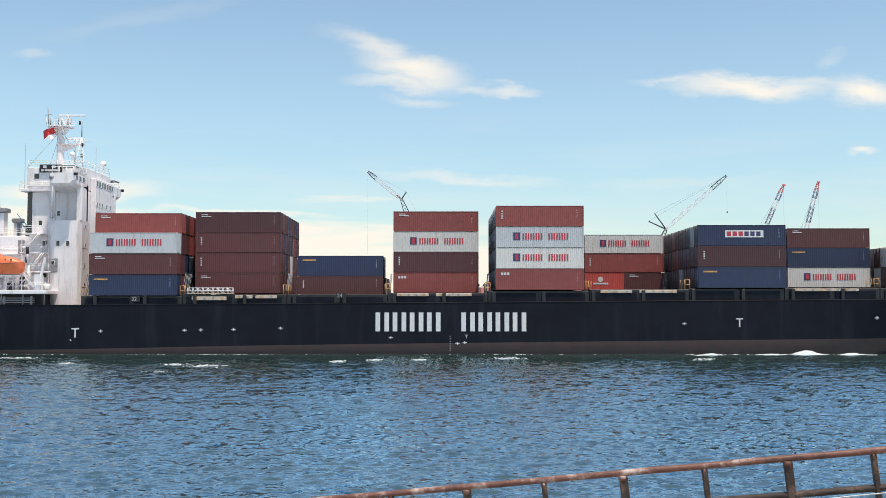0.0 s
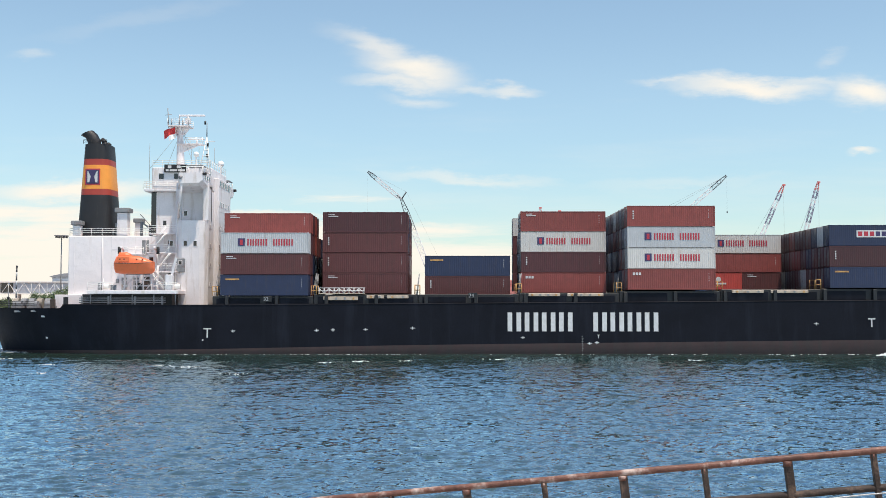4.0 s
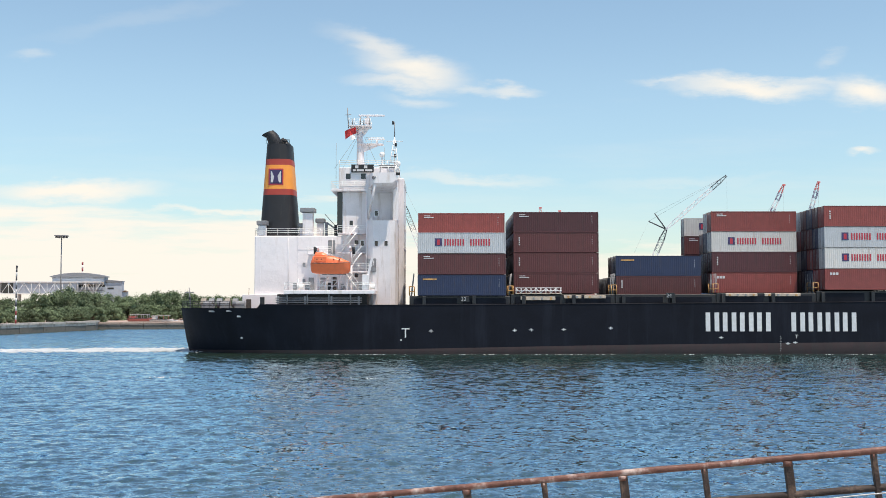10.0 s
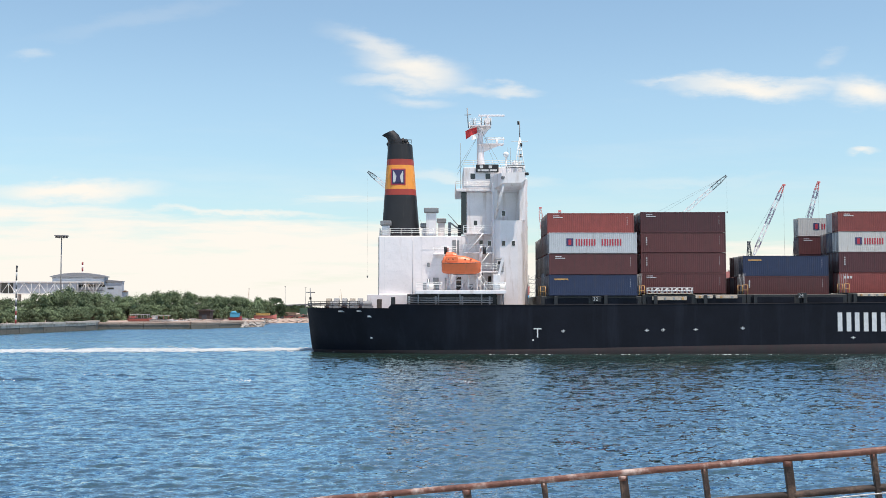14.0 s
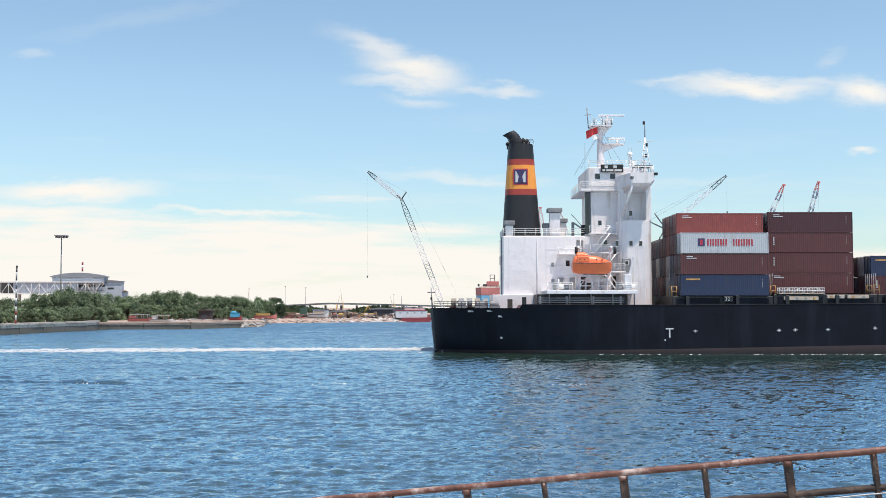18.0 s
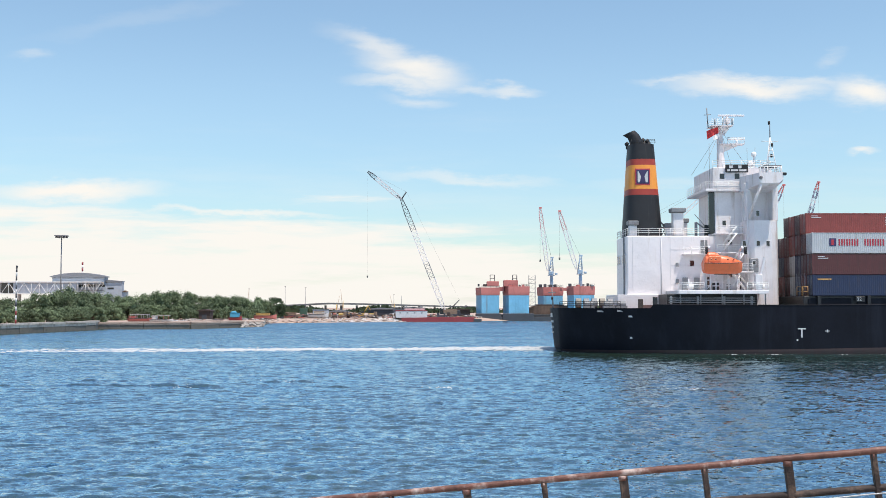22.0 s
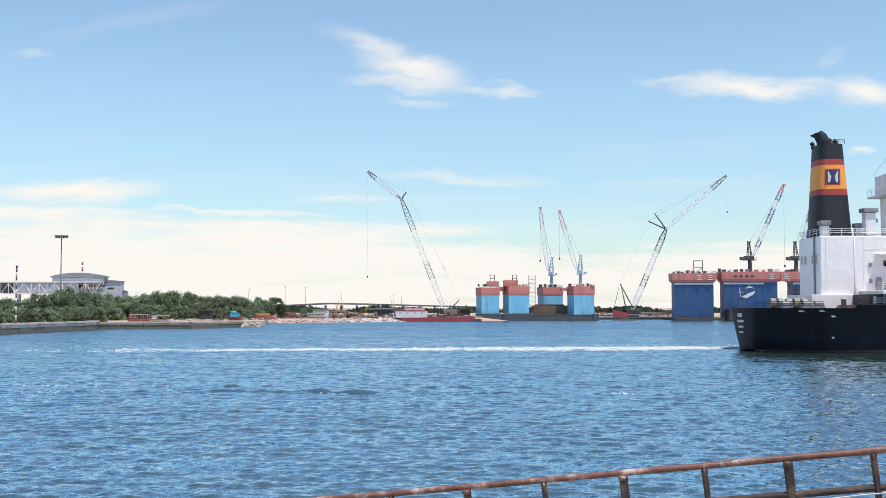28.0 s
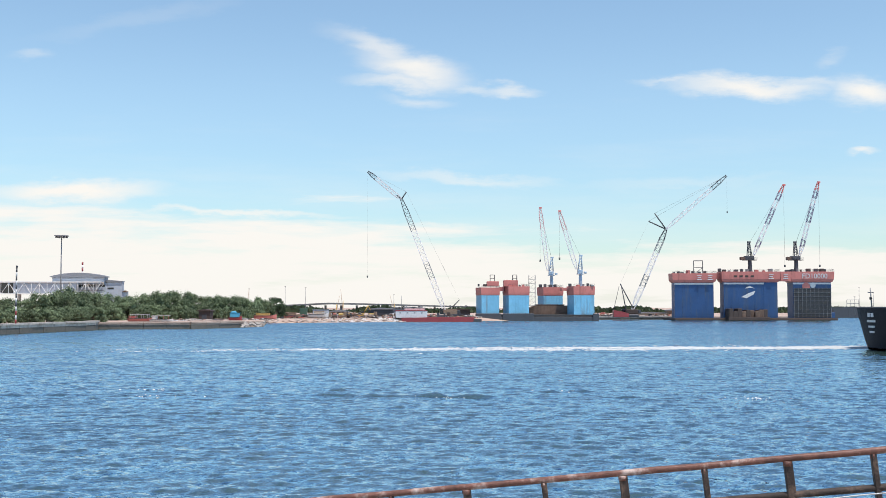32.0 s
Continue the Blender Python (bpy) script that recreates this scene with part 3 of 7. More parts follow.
def deckhouse():
    # engine casing
    casing = part("engine_casing", Shape().box(8.2, 21.2, 9.0, 18.4, 6.8, 16.95, 0.12), CASING, ship, "buckled white engine casing")
    part("casing_base", Shape().box(6.6, 21.0, 8.2, 19.2, 6.3, 8.3, 0.05), CASING, ship)
    for z in (9.8, 12.6, 14.9):
        part("seam", Shape().box(14.6, 21.0, 8.96, 9.0, z, z + 0.08), WHITE, casing)
    for x in (9.0, 14.5):
        part("seam", Shape().box(x, x + 0.09, 8.96, 9.0, 8.3, 16.8), WHITE, casing)
    for y in (10.4, 12.2, 15.4, 17.0):
        frame_ob = part("window", Shape().box(8.12, 8.22, y - 0.4, y + 0.4, 12.9, 14.3, 0.02), WHITE, casing)
        part("pane", Shape().box(8.10, 8.14, y - 0.3, y + 0.3, 13.0, 14.2), GLASS, frame_ob)
    part("aft_ladder", Shape().box(8.02, 8.18, 11.1, 11.5, 8.3, 16.9), GREY, casing)
    railing(ship, [(8.3, 9.2, 17.0), (21.0, 9.2, 17.0)])
    railing(ship, [(8.3, 9.2, 17.0), (8.3, 18.2, 17.0), (21.0, 18.2, 17.0)])
    windows(ship, [(17.7, 12.9), (20.4, 13.4)], 8.98, 0.55, 0.8)
    part("door", Shape().box(19.0, 20.0, 8.93, 9.0, 14.2, 16.3, 0.05), GREY, ship)
    # accommodation
    part("accommodation", Shape().box(21.1, 29.4, 8.6, 18.8, 6.8, 23.4, 0.1), WHITE, ship, "white accommodation block")
    part("house_front", Shape().box(29.3, 30.1, 9.6, 17.8, 6.8, 25.5, 0.1), WHITE, ship, "white front of the accommodation block")
    for z in (9.4, 12.1, 15.0, 17.8, 20.6):
        part("plate_seam", Shape().box(30.09, 30.13, 9.8, 17.6, z, z + 0.06), WHITE, ship)
    # near and far towers under the bridge wings
    for face in (1, -1):
        c0 = 5.0 if face == 1 else BEAM - 5.0
        c1 = 8.7 if face == 1 else BEAM - 8.7

        def span(p, q):
            return min(c0 + face * p, c0 + face * q), max(c0 + face * p, c0 + face * q)
        out = [(24.7, c0 + face * 1.2), (25.1, c0 + face * 0.4), (25.8, c0), (28.3, c0), (29.0, c0 + face * 0.3), (29.4, c0 + face * 1.0), (29.4, c1), (24.7, c1)]
        part("side_tower", Shape().loft([[(x, y, 6.6) for x, y in out], [(x, y, 18.9) for x, y in out]], smooth=False), WHITE, ship, "white side tower with rust streaks")
        part("wing_leg", Shape().box(24.7, 25.5, *span(0.6, 1.3), 18.9, 24.35, 0.06), WHITE, ship)
        part("wing_leg", Shape().box(28.6, 29.4, *span(0.6, 1.3), 18.9, 24.35, 0.06), WHITE, ship)
        part("recessed_wall", Shape().box(25.0, 29.3, *span(3.0, 3.7), 18.9, 24.35, 0.05), WHITE, ship)
        # added wall that keeps the sun out of the wing's recess
        part("wing_side_wall", Shape().box(28.7, 29.3, *span(1.28, 3.72), 18.9, 24.0, 0.02), WHITE, ship)
        part("arch_panel", Shape().prism([(25.5, 24.35), (25.5, 23.2), (25.9, 23.8), (26.5, 24.1), (27.6, 24.1), (28.2, 23.8), (28.6, 23.2), (28.6, 24.35)], "y", *span(0.8, 1.1)), WHITE, ship)
        part("brace", Shape().tube((25.1, c0 + face * 0.5, 19.2), (26.2, c0 - face * 2.2, 23.8), 0.2, 0.2, n=8), WHITE, ship)
        part("rub_pipe", Shape().tube((24.9, c0 + face * 0.3, 7.0), (24.9, c0 + face * 0.3, 23.0), 0.09, n=6), WHITE, ship)
        for z in (9.4, 12.1, 15.0, 17.8):
            part("plate_seam", Shape().box(25.8, 28.3, *span(-0.02, 0.03), z, z + 0.06), WHITE, ship)
            part("plate_seam", Shape().box(29.39, 29.43, *span(1.0, 3.6), z, z + 0.06), WHITE, ship)
    # bridge deck, wings and wheelhouse
    part("bridge_deck", Shape().box(19.5, 25.0, 7.6, 19.8, 23.4, 23.75, 0.06), WHITE, ship)
    # the wing: a box girder that narrows and rises towards each tip
    for face in (1, -1):
        rings = []
        for off, xa, zb in ((13.6, 24.6, 23.2), (8.0, 24.6, 23.2), (5.6, 25.0, 23.45), (3.0, 25.7, 23.75), (2.5, 25.9, 24.1)):
            yy = off if face == 1 else BEAM - off
            rings.append([(xa, yy, zb), (xa + 0.5, yy, zb - 0.1), (28.7, yy, zb - 0.05), (29.3, yy, zb + 0.45), (29.3, yy, 25.55), (xa, yy, 25.45)])
        part("bridge_wing", Shape().loft(rings, smooth=False), WHITE, ship, "white bridge wing reaching out over the side")
        ya, yb = sorted((2.7, 2.75) if face == 1 else (BEAM - 2.7, BEAM - 2.75))
        part("wing_rail", Shape().tube((26.0, ya, 26.35), (29.2, yb, 26.35), 0.05, n=6), RAILW, ship)
        for xx in (26.1, 27.1, 28.1, 29.1):
            part("rail_post", Shape().tube((xx, ya, 25.5), (xx, ya, 26.35), 0.045, n=5), RAILW, ship)
        la, lb = sorted((3.0, 5.8) if face == 1 else (BEAM - 3.0, BEAM - 5.8))
        part("wing_awning", Shape().box(26.7, 29.2, la, lb, 26.5, 26.62, 0.03), GREY, ship)
        for xx in (26.8, 29.1):
            for yy in (la + 0.1, lb - 0.1):
                part("awning_post", Shape().tube((xx, yy, 25.4), (xx, yy, 26.55), 0.05, n=5), RAILW, ship)
        ly = 2.6 if face == 1 else BEAM - 2.6
        part("side_light", Shape().box(29.2, 29.75, ly - 0.2, ly + 0.2, 25.1, 25.5, 0.05), BLACK, ship)
        part("wing_floodlight", Shape().tube((26.3, ly, 24.9), (26.0, ly - 0.35 * face, 24.7), 0.16, 0.26, n=8), GREY, ship)
    wheel = part("wheelhouse", Shape().box(20.6, 29.2, 7.9, 19.5, 23.75, 26.9, 0.1), WHITE, ship, "white wheelhouse")
    windows(wheel, [(10.2 + 1.2 * i, 24.75) for i in range(7)], 0, 0.85, 0.75, "x", 30.1)
    windows(wheel, [(3.6, 24.9), (5.0, 24.9), (6.4, 24.9)], 0, 0.9, 0.6, "x", 29.3)
    windows(ship, [(y, 21.7) for y in (10.2, 11.4, 12.6, 14.5, 16.5)], 0, 0.45, 0.6, "x", 30.1)
    windows(ship, [(y, z) for z in (18.2, 15.4, 12.6, 9.8) for y in (10.2, 11.6, 13.7, 15.6, 17.2)], 0, 0.32, 0.42, "x", 30.1)
    windows(ship, [(y, z) for z in (18.2, 15.4, 12.6, 9.8) for y in (7.2, 20.2)], 0, 0.32, 0.42, "x", 29.4)
    windows(wheel, [(22.0, 25.6), (24.2, 25.6)], 7.9, 0.7, 0.8)
    windows(ship, [(22.4, 18.8), (23.2, 11.2), (23.2, 15.9)], 8.6, 0.5, 0.7)
    windows(ship, [(26.3, 19.9), (26.3, 15.6), (27.7, 15.6), (24.3, 15.6)], 5.0, 0.45, 0.7)
    part("side_door", Shape().box(25.0, 26.3, 4.86, 5.2, 11.45, 13.5, 0.12), GREY, ship)
    windows(ship, [(25.65, 12.8)], 4.86, 0.4, 0.5)
    part("signboard", Shape().box(22.45, 25.75, 7.6, 7.75, 26.15, 27.3, 0.02), BLACK, ship, "black name board over the bridge")
    for a, b, za, zb in ((23.0, 23.5, 26.75, 27.15), (24.3, 24.8, 26.75, 27.15), (22.7, 23.1, 26.3, 26.58), (23.25, 24.3, 26.3, 26.58), (24.45, 25.5, 26.3, 26.58)):
        part("letter_bar", Shape().box(a, b, 7.57, 7.6, za, zb), LETTER, ship)
    railing(ship, [(20.7, 8.0, 26.9), (29.1, 8.0, 26.9), (29.1, 19.3, 26.9)])
    railing(ship, [(19.5, 7.7, 23.75), (24.6, 7.7, 23.75)])
    railing(ship, [(19.5, 7.7, 23.75), (19.5, 19.6, 23.75)])
    railing(ship, [(29.25, 3.0, 25.5), (29.25, 8, 25.5)])
    # aft edge of the house: dark box standing for its shaded aft wall and stairs
    part("ladder_trunk", Shape().box(20.3, 21.1, 8.9, 9.6, 17.2, 23.4, 0.03), GLASS, ship, "dark glossy box for the shaded aft wall and stairs")
    # mast
    X = 23.4
    mast = part("mast", Shape().tube((X, MID, 26.0), (X - 0.2, MID, 33.0), 0.66, 0.42, n=10), WHITE, ship, "white radar mast", pose(0, 0, 0.75))
    part("mast_platform", Shape().box(X - 1.7, X + 1.5, MID - 1.6, MID + 1.6, 33.0, 33.15), WHITE, mast)
    part("mast_platform", Shape().box(X - 0.4, X + 3.4, MID - 0.8, MID + 0.8, 30.3, 30.45), WHITE, mast)
    part("platform_bracket", Shape().prism([(X + 0.3, 29.2), (X + 0.3, 30.3), (X + 2.9, 30.3)], "y", MID - 0.14, MID + 0.14), WHITE, mast)
    part("platform_bracket", Shape().prism([(X - 1.6, 33.0), (X + 1.4, 33.0), (X + 0.5, 31.8), (X - 0.8, 31.8)], "y", MID - 0.14, MID + 0.14), WHITE, mast)
    railing(mast, [(X - 1.7, MID - 1.6, 33.15), (X + 1.5, MID - 1.6, 33.15)], 1.0, 0.8)
    railing(mast, [(X - 1.7, MID + 1.6, 33.15), (X + 1.5, MID + 1.6, 33.15)], 1.0, 0.8)
    railing(mast, [(X + 0.8, MID - 0.8, 30.45), (X + 3.4, MID - 0.8, 30.45)], 0.9, 0.8)
    part("radar_scanner", Shape().box(X - 0.4, X + 3.6, MID - 0.15, MID + 0.15, 34.7, 34.95, 0.05), WHITE, mast)
    part("radar_pedestal", Shape().tube((X + 1.0, MID, 33.1), (X + 1.0, MID, 34.7), 0.2).box(X + 0.6, X + 1.4, MID - 0.4, MID + 0.4, 33.6, 34.4, 0.05), WHITE, mast)
    part("radar_scanner", Shape().box(X + 1.0, X + 3.6, MID - 0.12, MID + 0.12, 31.1, 31.3, 0.04), WHITE, mast)
    part("radar_pedestal", Shape().tube((X + 2.4, MID, 30.4), (X + 2.4, MID, 31.1), 0.16), WHITE, mast)
    for dx, dz in ((-1.2, 0.9), (0.0, 1.3), (0.5, 0.7), (1.4, 1.0)):
        part("mast_lamp", Shape().tube((X + dx, MID - 1.3, 33.15), (X + dx, MID - 1.3, 33.15 + dz), 0.1, n=6), GREY, mast)
    part("signal_pole", Shape().tube((X - 1.9, MID, 32.9), (X - 2.1, MID, 36.0), 0.08, n=6), GREY, mast)
    part("signal_arm", Shape().tube((X - 2.5, MID, 34.9), (X - 1.5, MID, 35.0), 0.05, n=5), GREY, mast)
    fl = Shape()
    fl.grid([[(X - 0.7 - 1.7 * i / 6, MID - 1.2 + 0.25 * math.sin(i * 1.3), 32.9 - 0.10 * i), (X - 0.7 - 1.7 * i / 6 + 0.1, MID - 1.18 + 0.25 * math.sin(i * 1.3 + 0.5), 32.0 - 0.16 * i)] for i in range(7)], smooth=True)
    part("flag", fl, FLAGRED, mast, "red flag")
    fw = Shape()
    fw.grid([[(X - 0.5 - 1.0 * i / 4, MID - 1.3 + 0.2 * math.sin(i * 1.3), 31.95 - 0.1 * i), (X - 0.45 - 1.0 * i / 4, MID - 1.28 + 0.2 * math.sin(i * 1.3 + 0.5), 31.25 - 0.12 * i)] for i in range(5)], smooth=True)
    part("signal_flag", fw, RAILW, mast, "white signal flag")
    for dx, dy in ((-6, -4), (5, -4), (-6, 4), (5, 4)):
        part("stay_wire", Shape().tube((X, MID, 32.6), (X + dx * 0.6, MID + dy, 26.2), 0.025, n=4), GREY, mast)
    # lattice signal mast forward, domes and whip aerials
    lm = Shape()
    for a, b in ((-0.6, -0.6), (0.6, -0.6), (0.0, 0.7)):
        lm.tube((28.7 + a * 1.5, 6.9 + b * 1.5, 25.4), (28.8, 6.9, 31.2), 0.07, n=5)
    for k in range(6):
        f = 0.9 * (1 - k / 6.5)
        z = 25.7 + k * 0.9
        lm.path([(28.75 - f, 6.9 - f, z), (28.75 + f, 6.9 - f, z), (28.75, 6.9 + f, z), (28.75 - f, 6.9 - f, z)], 0.045, 5)
    part("lattice_mast", lm, RAILW, ship)
    part("aerial", Shape().tube((28.8, 6.9, 31.2), (28.8, 6.9, 33.4), 0.09, 0.05, n=5), GREY, ship)
    part("yardarm", Shape().tube((27.6, 6.9, 30.6), (30.0, 6.9, 30.6), 0.05, n=5), RAILW, ship)
    for x, z in ((28.6, 33.0), (29.0, 29.8), (28.9, 28.2)):
        part("signal_lamp", Shape().tube((x, 6.6, z), (x, 6.6, z + 0.5), 0.16, n=6), BLACK, ship)
    for x, y, r, z in ((28.8, 17.0, 0.5, 28.6), (26.9, 8.6, 0.42, 28.9)):
        d = Shape().tube((x, y, 26.9), (x, y, z - r * 0.7), 0.14)
        d.loft([[(x + r * math.cos(a) * math.cos(b), y + r * math.cos(a) * math.sin(b), z + r * math.sin(a)) for b in [2 * math.pi * j / 10 for j in range(10)]]
                for a in [-1.4 + 2.8 * i / 7 for i in range(8)]])
        part("satellite_dome", d, RAILW, ship)
    for x, y, z in ((20.2, 8.0, 30.5), (24.0, 18.0, 31.5), (28.0, 16.0, 31.0), (27.2, 9.0, 30.0)):
        part("aerial", Shape().tube((x, y, 23.8 if x < 20.3 else 26.9), (x, y, z), 0.03, n=5), GREY, ship)
    # funnel
    fun = []

    def ring(x0, x1, hw, z):
        p = []
        for j in range(20):
            a = 2 * math.pi * j / 20
            ca, sa = math.cos(a), math.sin(a)
            e = 0.55
            p.append(((x0 + x1) / 2 + (x1 - x0) / 2 * math.copysign(abs(ca) ** e, ca), MID + hw * math.copysign(abs(sa) ** e, sa), z))
        return p

    def at(z):
        k = (z - 16.9) / (30.8 - 16.9)
        return ring(8.35 + 0.95 * k, 14.15 - 1.15 * k, 3.1 - 0.5 * k, z)

    bands = ((16.9, 23.2, FBLACK, "black funnel base"), (23.2, 24.1, FRED, "red funnel stripe"), (24.1, 27.7, FORANGE, "orange funnel band"),
             (27.7, 28.6, FRED, "red funnel stripe"), (28.6, 30.9, FBLACK, "black funnel cap"))
    for z0, z1, mt, lab in bands:
        part("funnel_band", Shape().loft([at(z0), at((z0 + z1) / 2), at(z1)]), mt, ship, lab)
    yn = MID - 2.78
    part("funnel_badge", Shape().box(10.0, 11.9, yn - 0.08, yn + 0.1, 24.85, 26.95, 0.02), NAVYMARK, ship, "navy square badge on the funnel")
    part("badge_rim", Shape().box(9.85, 12.05, yn - 0.05, yn + 0.1, 24.68, 27.12, 0.02), REDMARK, ship)
    part("badge_shape", Shape().prism([(10.2, 25.05), (11.7, 25.05), (11.7, 26.75), (10.2, 26.75)], "y", yn - 0.1, yn - 0.06), LETTER, ship)
    part("badge_shape", Shape().prism([(10.3, 26.76), (11.6, 26.76), (11.2, 25.95), (11.4, 25.04), (10.5, 25.04), (10.7, 25.95)], "y", yn - 0.13, yn - 0.09), NAVYMARK, ship)
    pipe = Shape()
    pts = [(10.5, 30.6), (10.4, 31.5), (10.0, 32.3), (9.3, 32.8)]
    pipe.loft([[(x + 1.05 * math.cos(a) * (0.95 if i < 2 else 0.85), MID - 0.6 + 0.9 * math.sin(a), z + 0.4 * i / 3 * math.cos(a)) for a in [2 * math.pi * j / 12 for j in range(12)]] for i, (x, z) in enumerate(pts)])
    part("exhaust_pipe", pipe, FBLACK, ship, "sooty bent exhaust pipe")
    for x, y, z in ((11.7, MID, 32.0), (12.2, MID - 1.0, 31.7), (11.5, MID + 1.2, 31.9), (9.5, MID + 1.2, 31.6), (12.4, MID + 0.6, 31.4)):
        part("exhaust_pipe", Shape().tube((x, y, 30.6), (x, y, z - 0.4), 0.35).tube((x, y, z - 0.4), (x - 0.35, y, z), 0.35, 0.3), FBLACK, ship)
    railing(ship, [(9.4, MID - 2.5, 30.9), (12.9, MID - 2.5, 30.9)], 0.6, 1.2, FBLACK)
    # vents on the casing top
    for x, y, z, w in ((9.2, 9.9, 19.2, 1.1), (15.9, 10.2, 21.1, 1.5), (14.9, 12.0, 19.0, 0.9), (17.4, 13.0, 19.8, 1.0)):
        v = Shape().box(x - w / 2, x + w / 2, y - w / 2, y + w / 2, 17.0, z - 0.7, 0.04)
        part("vent", v, WHITE, ship, "white ventilator")
        part("vent_cowl", Shape().box(x - w * 0.72, x + w * 0.72, y - w * 0.72, y + w * 0.72, z - 0.65, z, 0.08), GREY, ship)
    cr = Shape().tube((18.6, 10.0, 17.0), (18.6, 10.0, 19.0), 0.22).tube((18.6, 10.0, 19.0), (20.6, 10.0, 17.6), 0.12).tube((18.4, 10, 20.2), (20.2, 10, 18.2), 0.05)
    part("store_crane", cr, GREY, ship)
    part("locker", Shape().box(19.8, 20.3, 9.6, 10.0, 17.0, 18.6, 0.03), BLACK, ship)
    # boat deck
    part("boat_deck", Shape().box(13.8, 26.4, 0.4, 9.0, 8.32, 8.85, 0.05), WHITE, ship, "white boat deck")
    for x in (14.2, 17.0, 20.0, 23.0, 26.0):
        part("pillar", Shape().tube((x, 0.9, 6.8), (x, 0.9, 8.4), 0.1, n=6), GREY, ship)
    # black box put under the boat deck for the dark shade there
    part("deck_store", Shape().box(12.6, 25.2, 2.2, 9.0, 6.8, 8.3, 0.04), BLACK, ship)
    railing(ship, [(13.9, 0.5, 8.85), (17.4, 0.5, 8.85)])
    railing(ship, [(23.4, 0.5, 8.85), (26.3, 0.5, 8.85)])
    part("upper_boat_deck", Shape().box(21.0, 25.4, 4.2, 8.6, 11.4, 11.6, 0.03), WHITE, ship)
    railing(ship, [(21.0, 4.3, 11.6), (25.3, 4.3, 11.6)])
    part("upper_boat_deck", Shape().box(20.6, 25.4, 5.6, 8.6, 14.2, 14.4, 0.03), WHITE, ship)
    railing(ship, [(20.6, 5.7, 14.4), (25.3, 5.7, 14.4)])
    part("upper_boat_deck", Shape().box(20.6, 25.4, 6.2, 8.6, 17.0, 17.2, 0.03), WHITE, ship)
    railing(ship, [(20.6, 6.3, 17.2), (25.3, 6.3, 17.2)])
    for (xa, za), (xb, zb), yy in (((23.9, 8.9), (22.0, 11.4), 3.6), ((22.2, 11.6), (24.2, 14.2), 5.2), ((21.3, 14.4), (23.4, 17.1), 5.9)):
        s = Shape()
        for dy in (0, 0.7):
            s.tube((xa, yy - dy, za), (xb, yy - dy, zb), 0.07, n=5)
            s.tube((xa, yy - dy, za + 1.0), (xb, yy - dy, zb + 1.0), 0.035, n=5)
        for i in range(1, 11):
            k = i / 11
            s.box(xa + (xb - xa) * k - 0.12, xa + (xb - xa) * k + 0.12, yy - 0.7, yy, za + (zb - za) * k - 0.02, za + (zb - za) * k + 0.02)
        part("stair", s, RAILW, ship)
    # clutter by the boat: posts, hoses, floats
    for x, h in ((18.6, 2.6), (19.4, 1.4), (20.3, 1.9), (21.2, 2.8), (22.4, 2.1), (15.6, 1.6)):
        part("deck_post", Shape().tube((x, 1.9, 8.85), (x, 1.9, 8.85 + h), 0.09, n=6), WHITE, ship)
    for x in (15.4, 24.6, 25.4):
        part("life_raft", Shape().tube((x, 2.4, 9.4), (x + 0.9, 2.4, 9.4), 0.38, n=10), RAILW, ship)
    for xa, xb, z in ((18.2, 23.0, 10.2), (18.2, 23.0, 9.4)):
        part("cradle_beam", Shape().box(xa, xb, 2.7, 2.9, z, z + 0.16), WHITE, ship)
    for xa in (18.2, 20.0, 21.4):
        part("cradle_brace", Shape().tube((xa, 2.6, 8.9), (xa + 1.6, 2.6, 10.9), 0.07, n=5), WHITE, ship)
    for x in (13.2, 19.6):
        part("wall_pipe", Shape().tube((x, 8.9, 8.4), (x, 8.9, 16.6), 0.04, n=5), WHITE, ship)
    for x, z in ((16.2, 9.6), (17.9, 9.6), (19.5, 9.7), (24.2, 9.8)):
        part("house_door", Shape().box(x, x + 0.8, 8.5, 8.62, z - 0.7, z + 1.2, 0.06), GREY if x < 18 else RUSTDARK, ship)
    for z, r in ((7.15, 0.09), (7.45, 0.09), (7.75, 0.07)):
        part("stowed_pipe", Shape().tube((12.6, 1.0, z), (24.6, 1.0, z), r, n=6), GREY, ship)
    for x in (12.8, 16.5, 20.2, 24.0):
        part("pipe_bracket", Shape().box(x, x + 0.25, 0.95, 1.25, 6.8, 8.0, 0.02), GREY, ship)
    # a platform and rails in front of the house
    part("boat_platform", Shape().box(16.2, 19.6, 7.4, 9.0, 14.1, 14.25, 0.03), WHITE, ship)
    railing(ship, [(16.2, 7.5, 14.25), (19.6, 7.5, 14.25)], 1.0, 1.1)
    for x, z in ((15.3, 12.4), (15.3, 10.0), (24.4, 13.0)):
        part("wall_box", Shape().box(x, x + 0.4, 8.7, 9.0, z, z + 0.6, 0.04), GREY, ship)
    # davits
    for x in (18.3, 22.9):
        s = Shape().path([(x, 3.2, 8.85), (x, 3.0, 12.4), (x, 2.2, 14.4), (x, 1.0, 14.9)], 0.17, 6)
        part("davit", s, WHITE, ship, "white lifeboat davit")
    for x, z0, z1, mt in ((18.0, 13.0, 14.9, FBLACK), (23.4, 13.0, 14.9, FBLACK)):
        part("davit_block", Shape().tube((x, 1.2, z0 + 0.9), (x, 1.2, z1), 0.22, n=8), mt, ship)
    # lifeboat
    lb = part("lifeboat", lifeboat_hull(), LIFEBOAT, ship, "enclosed orange lifeboat hung in davits")
    part("canopy", lifeboat_top(), LIFEBOAT, lb)
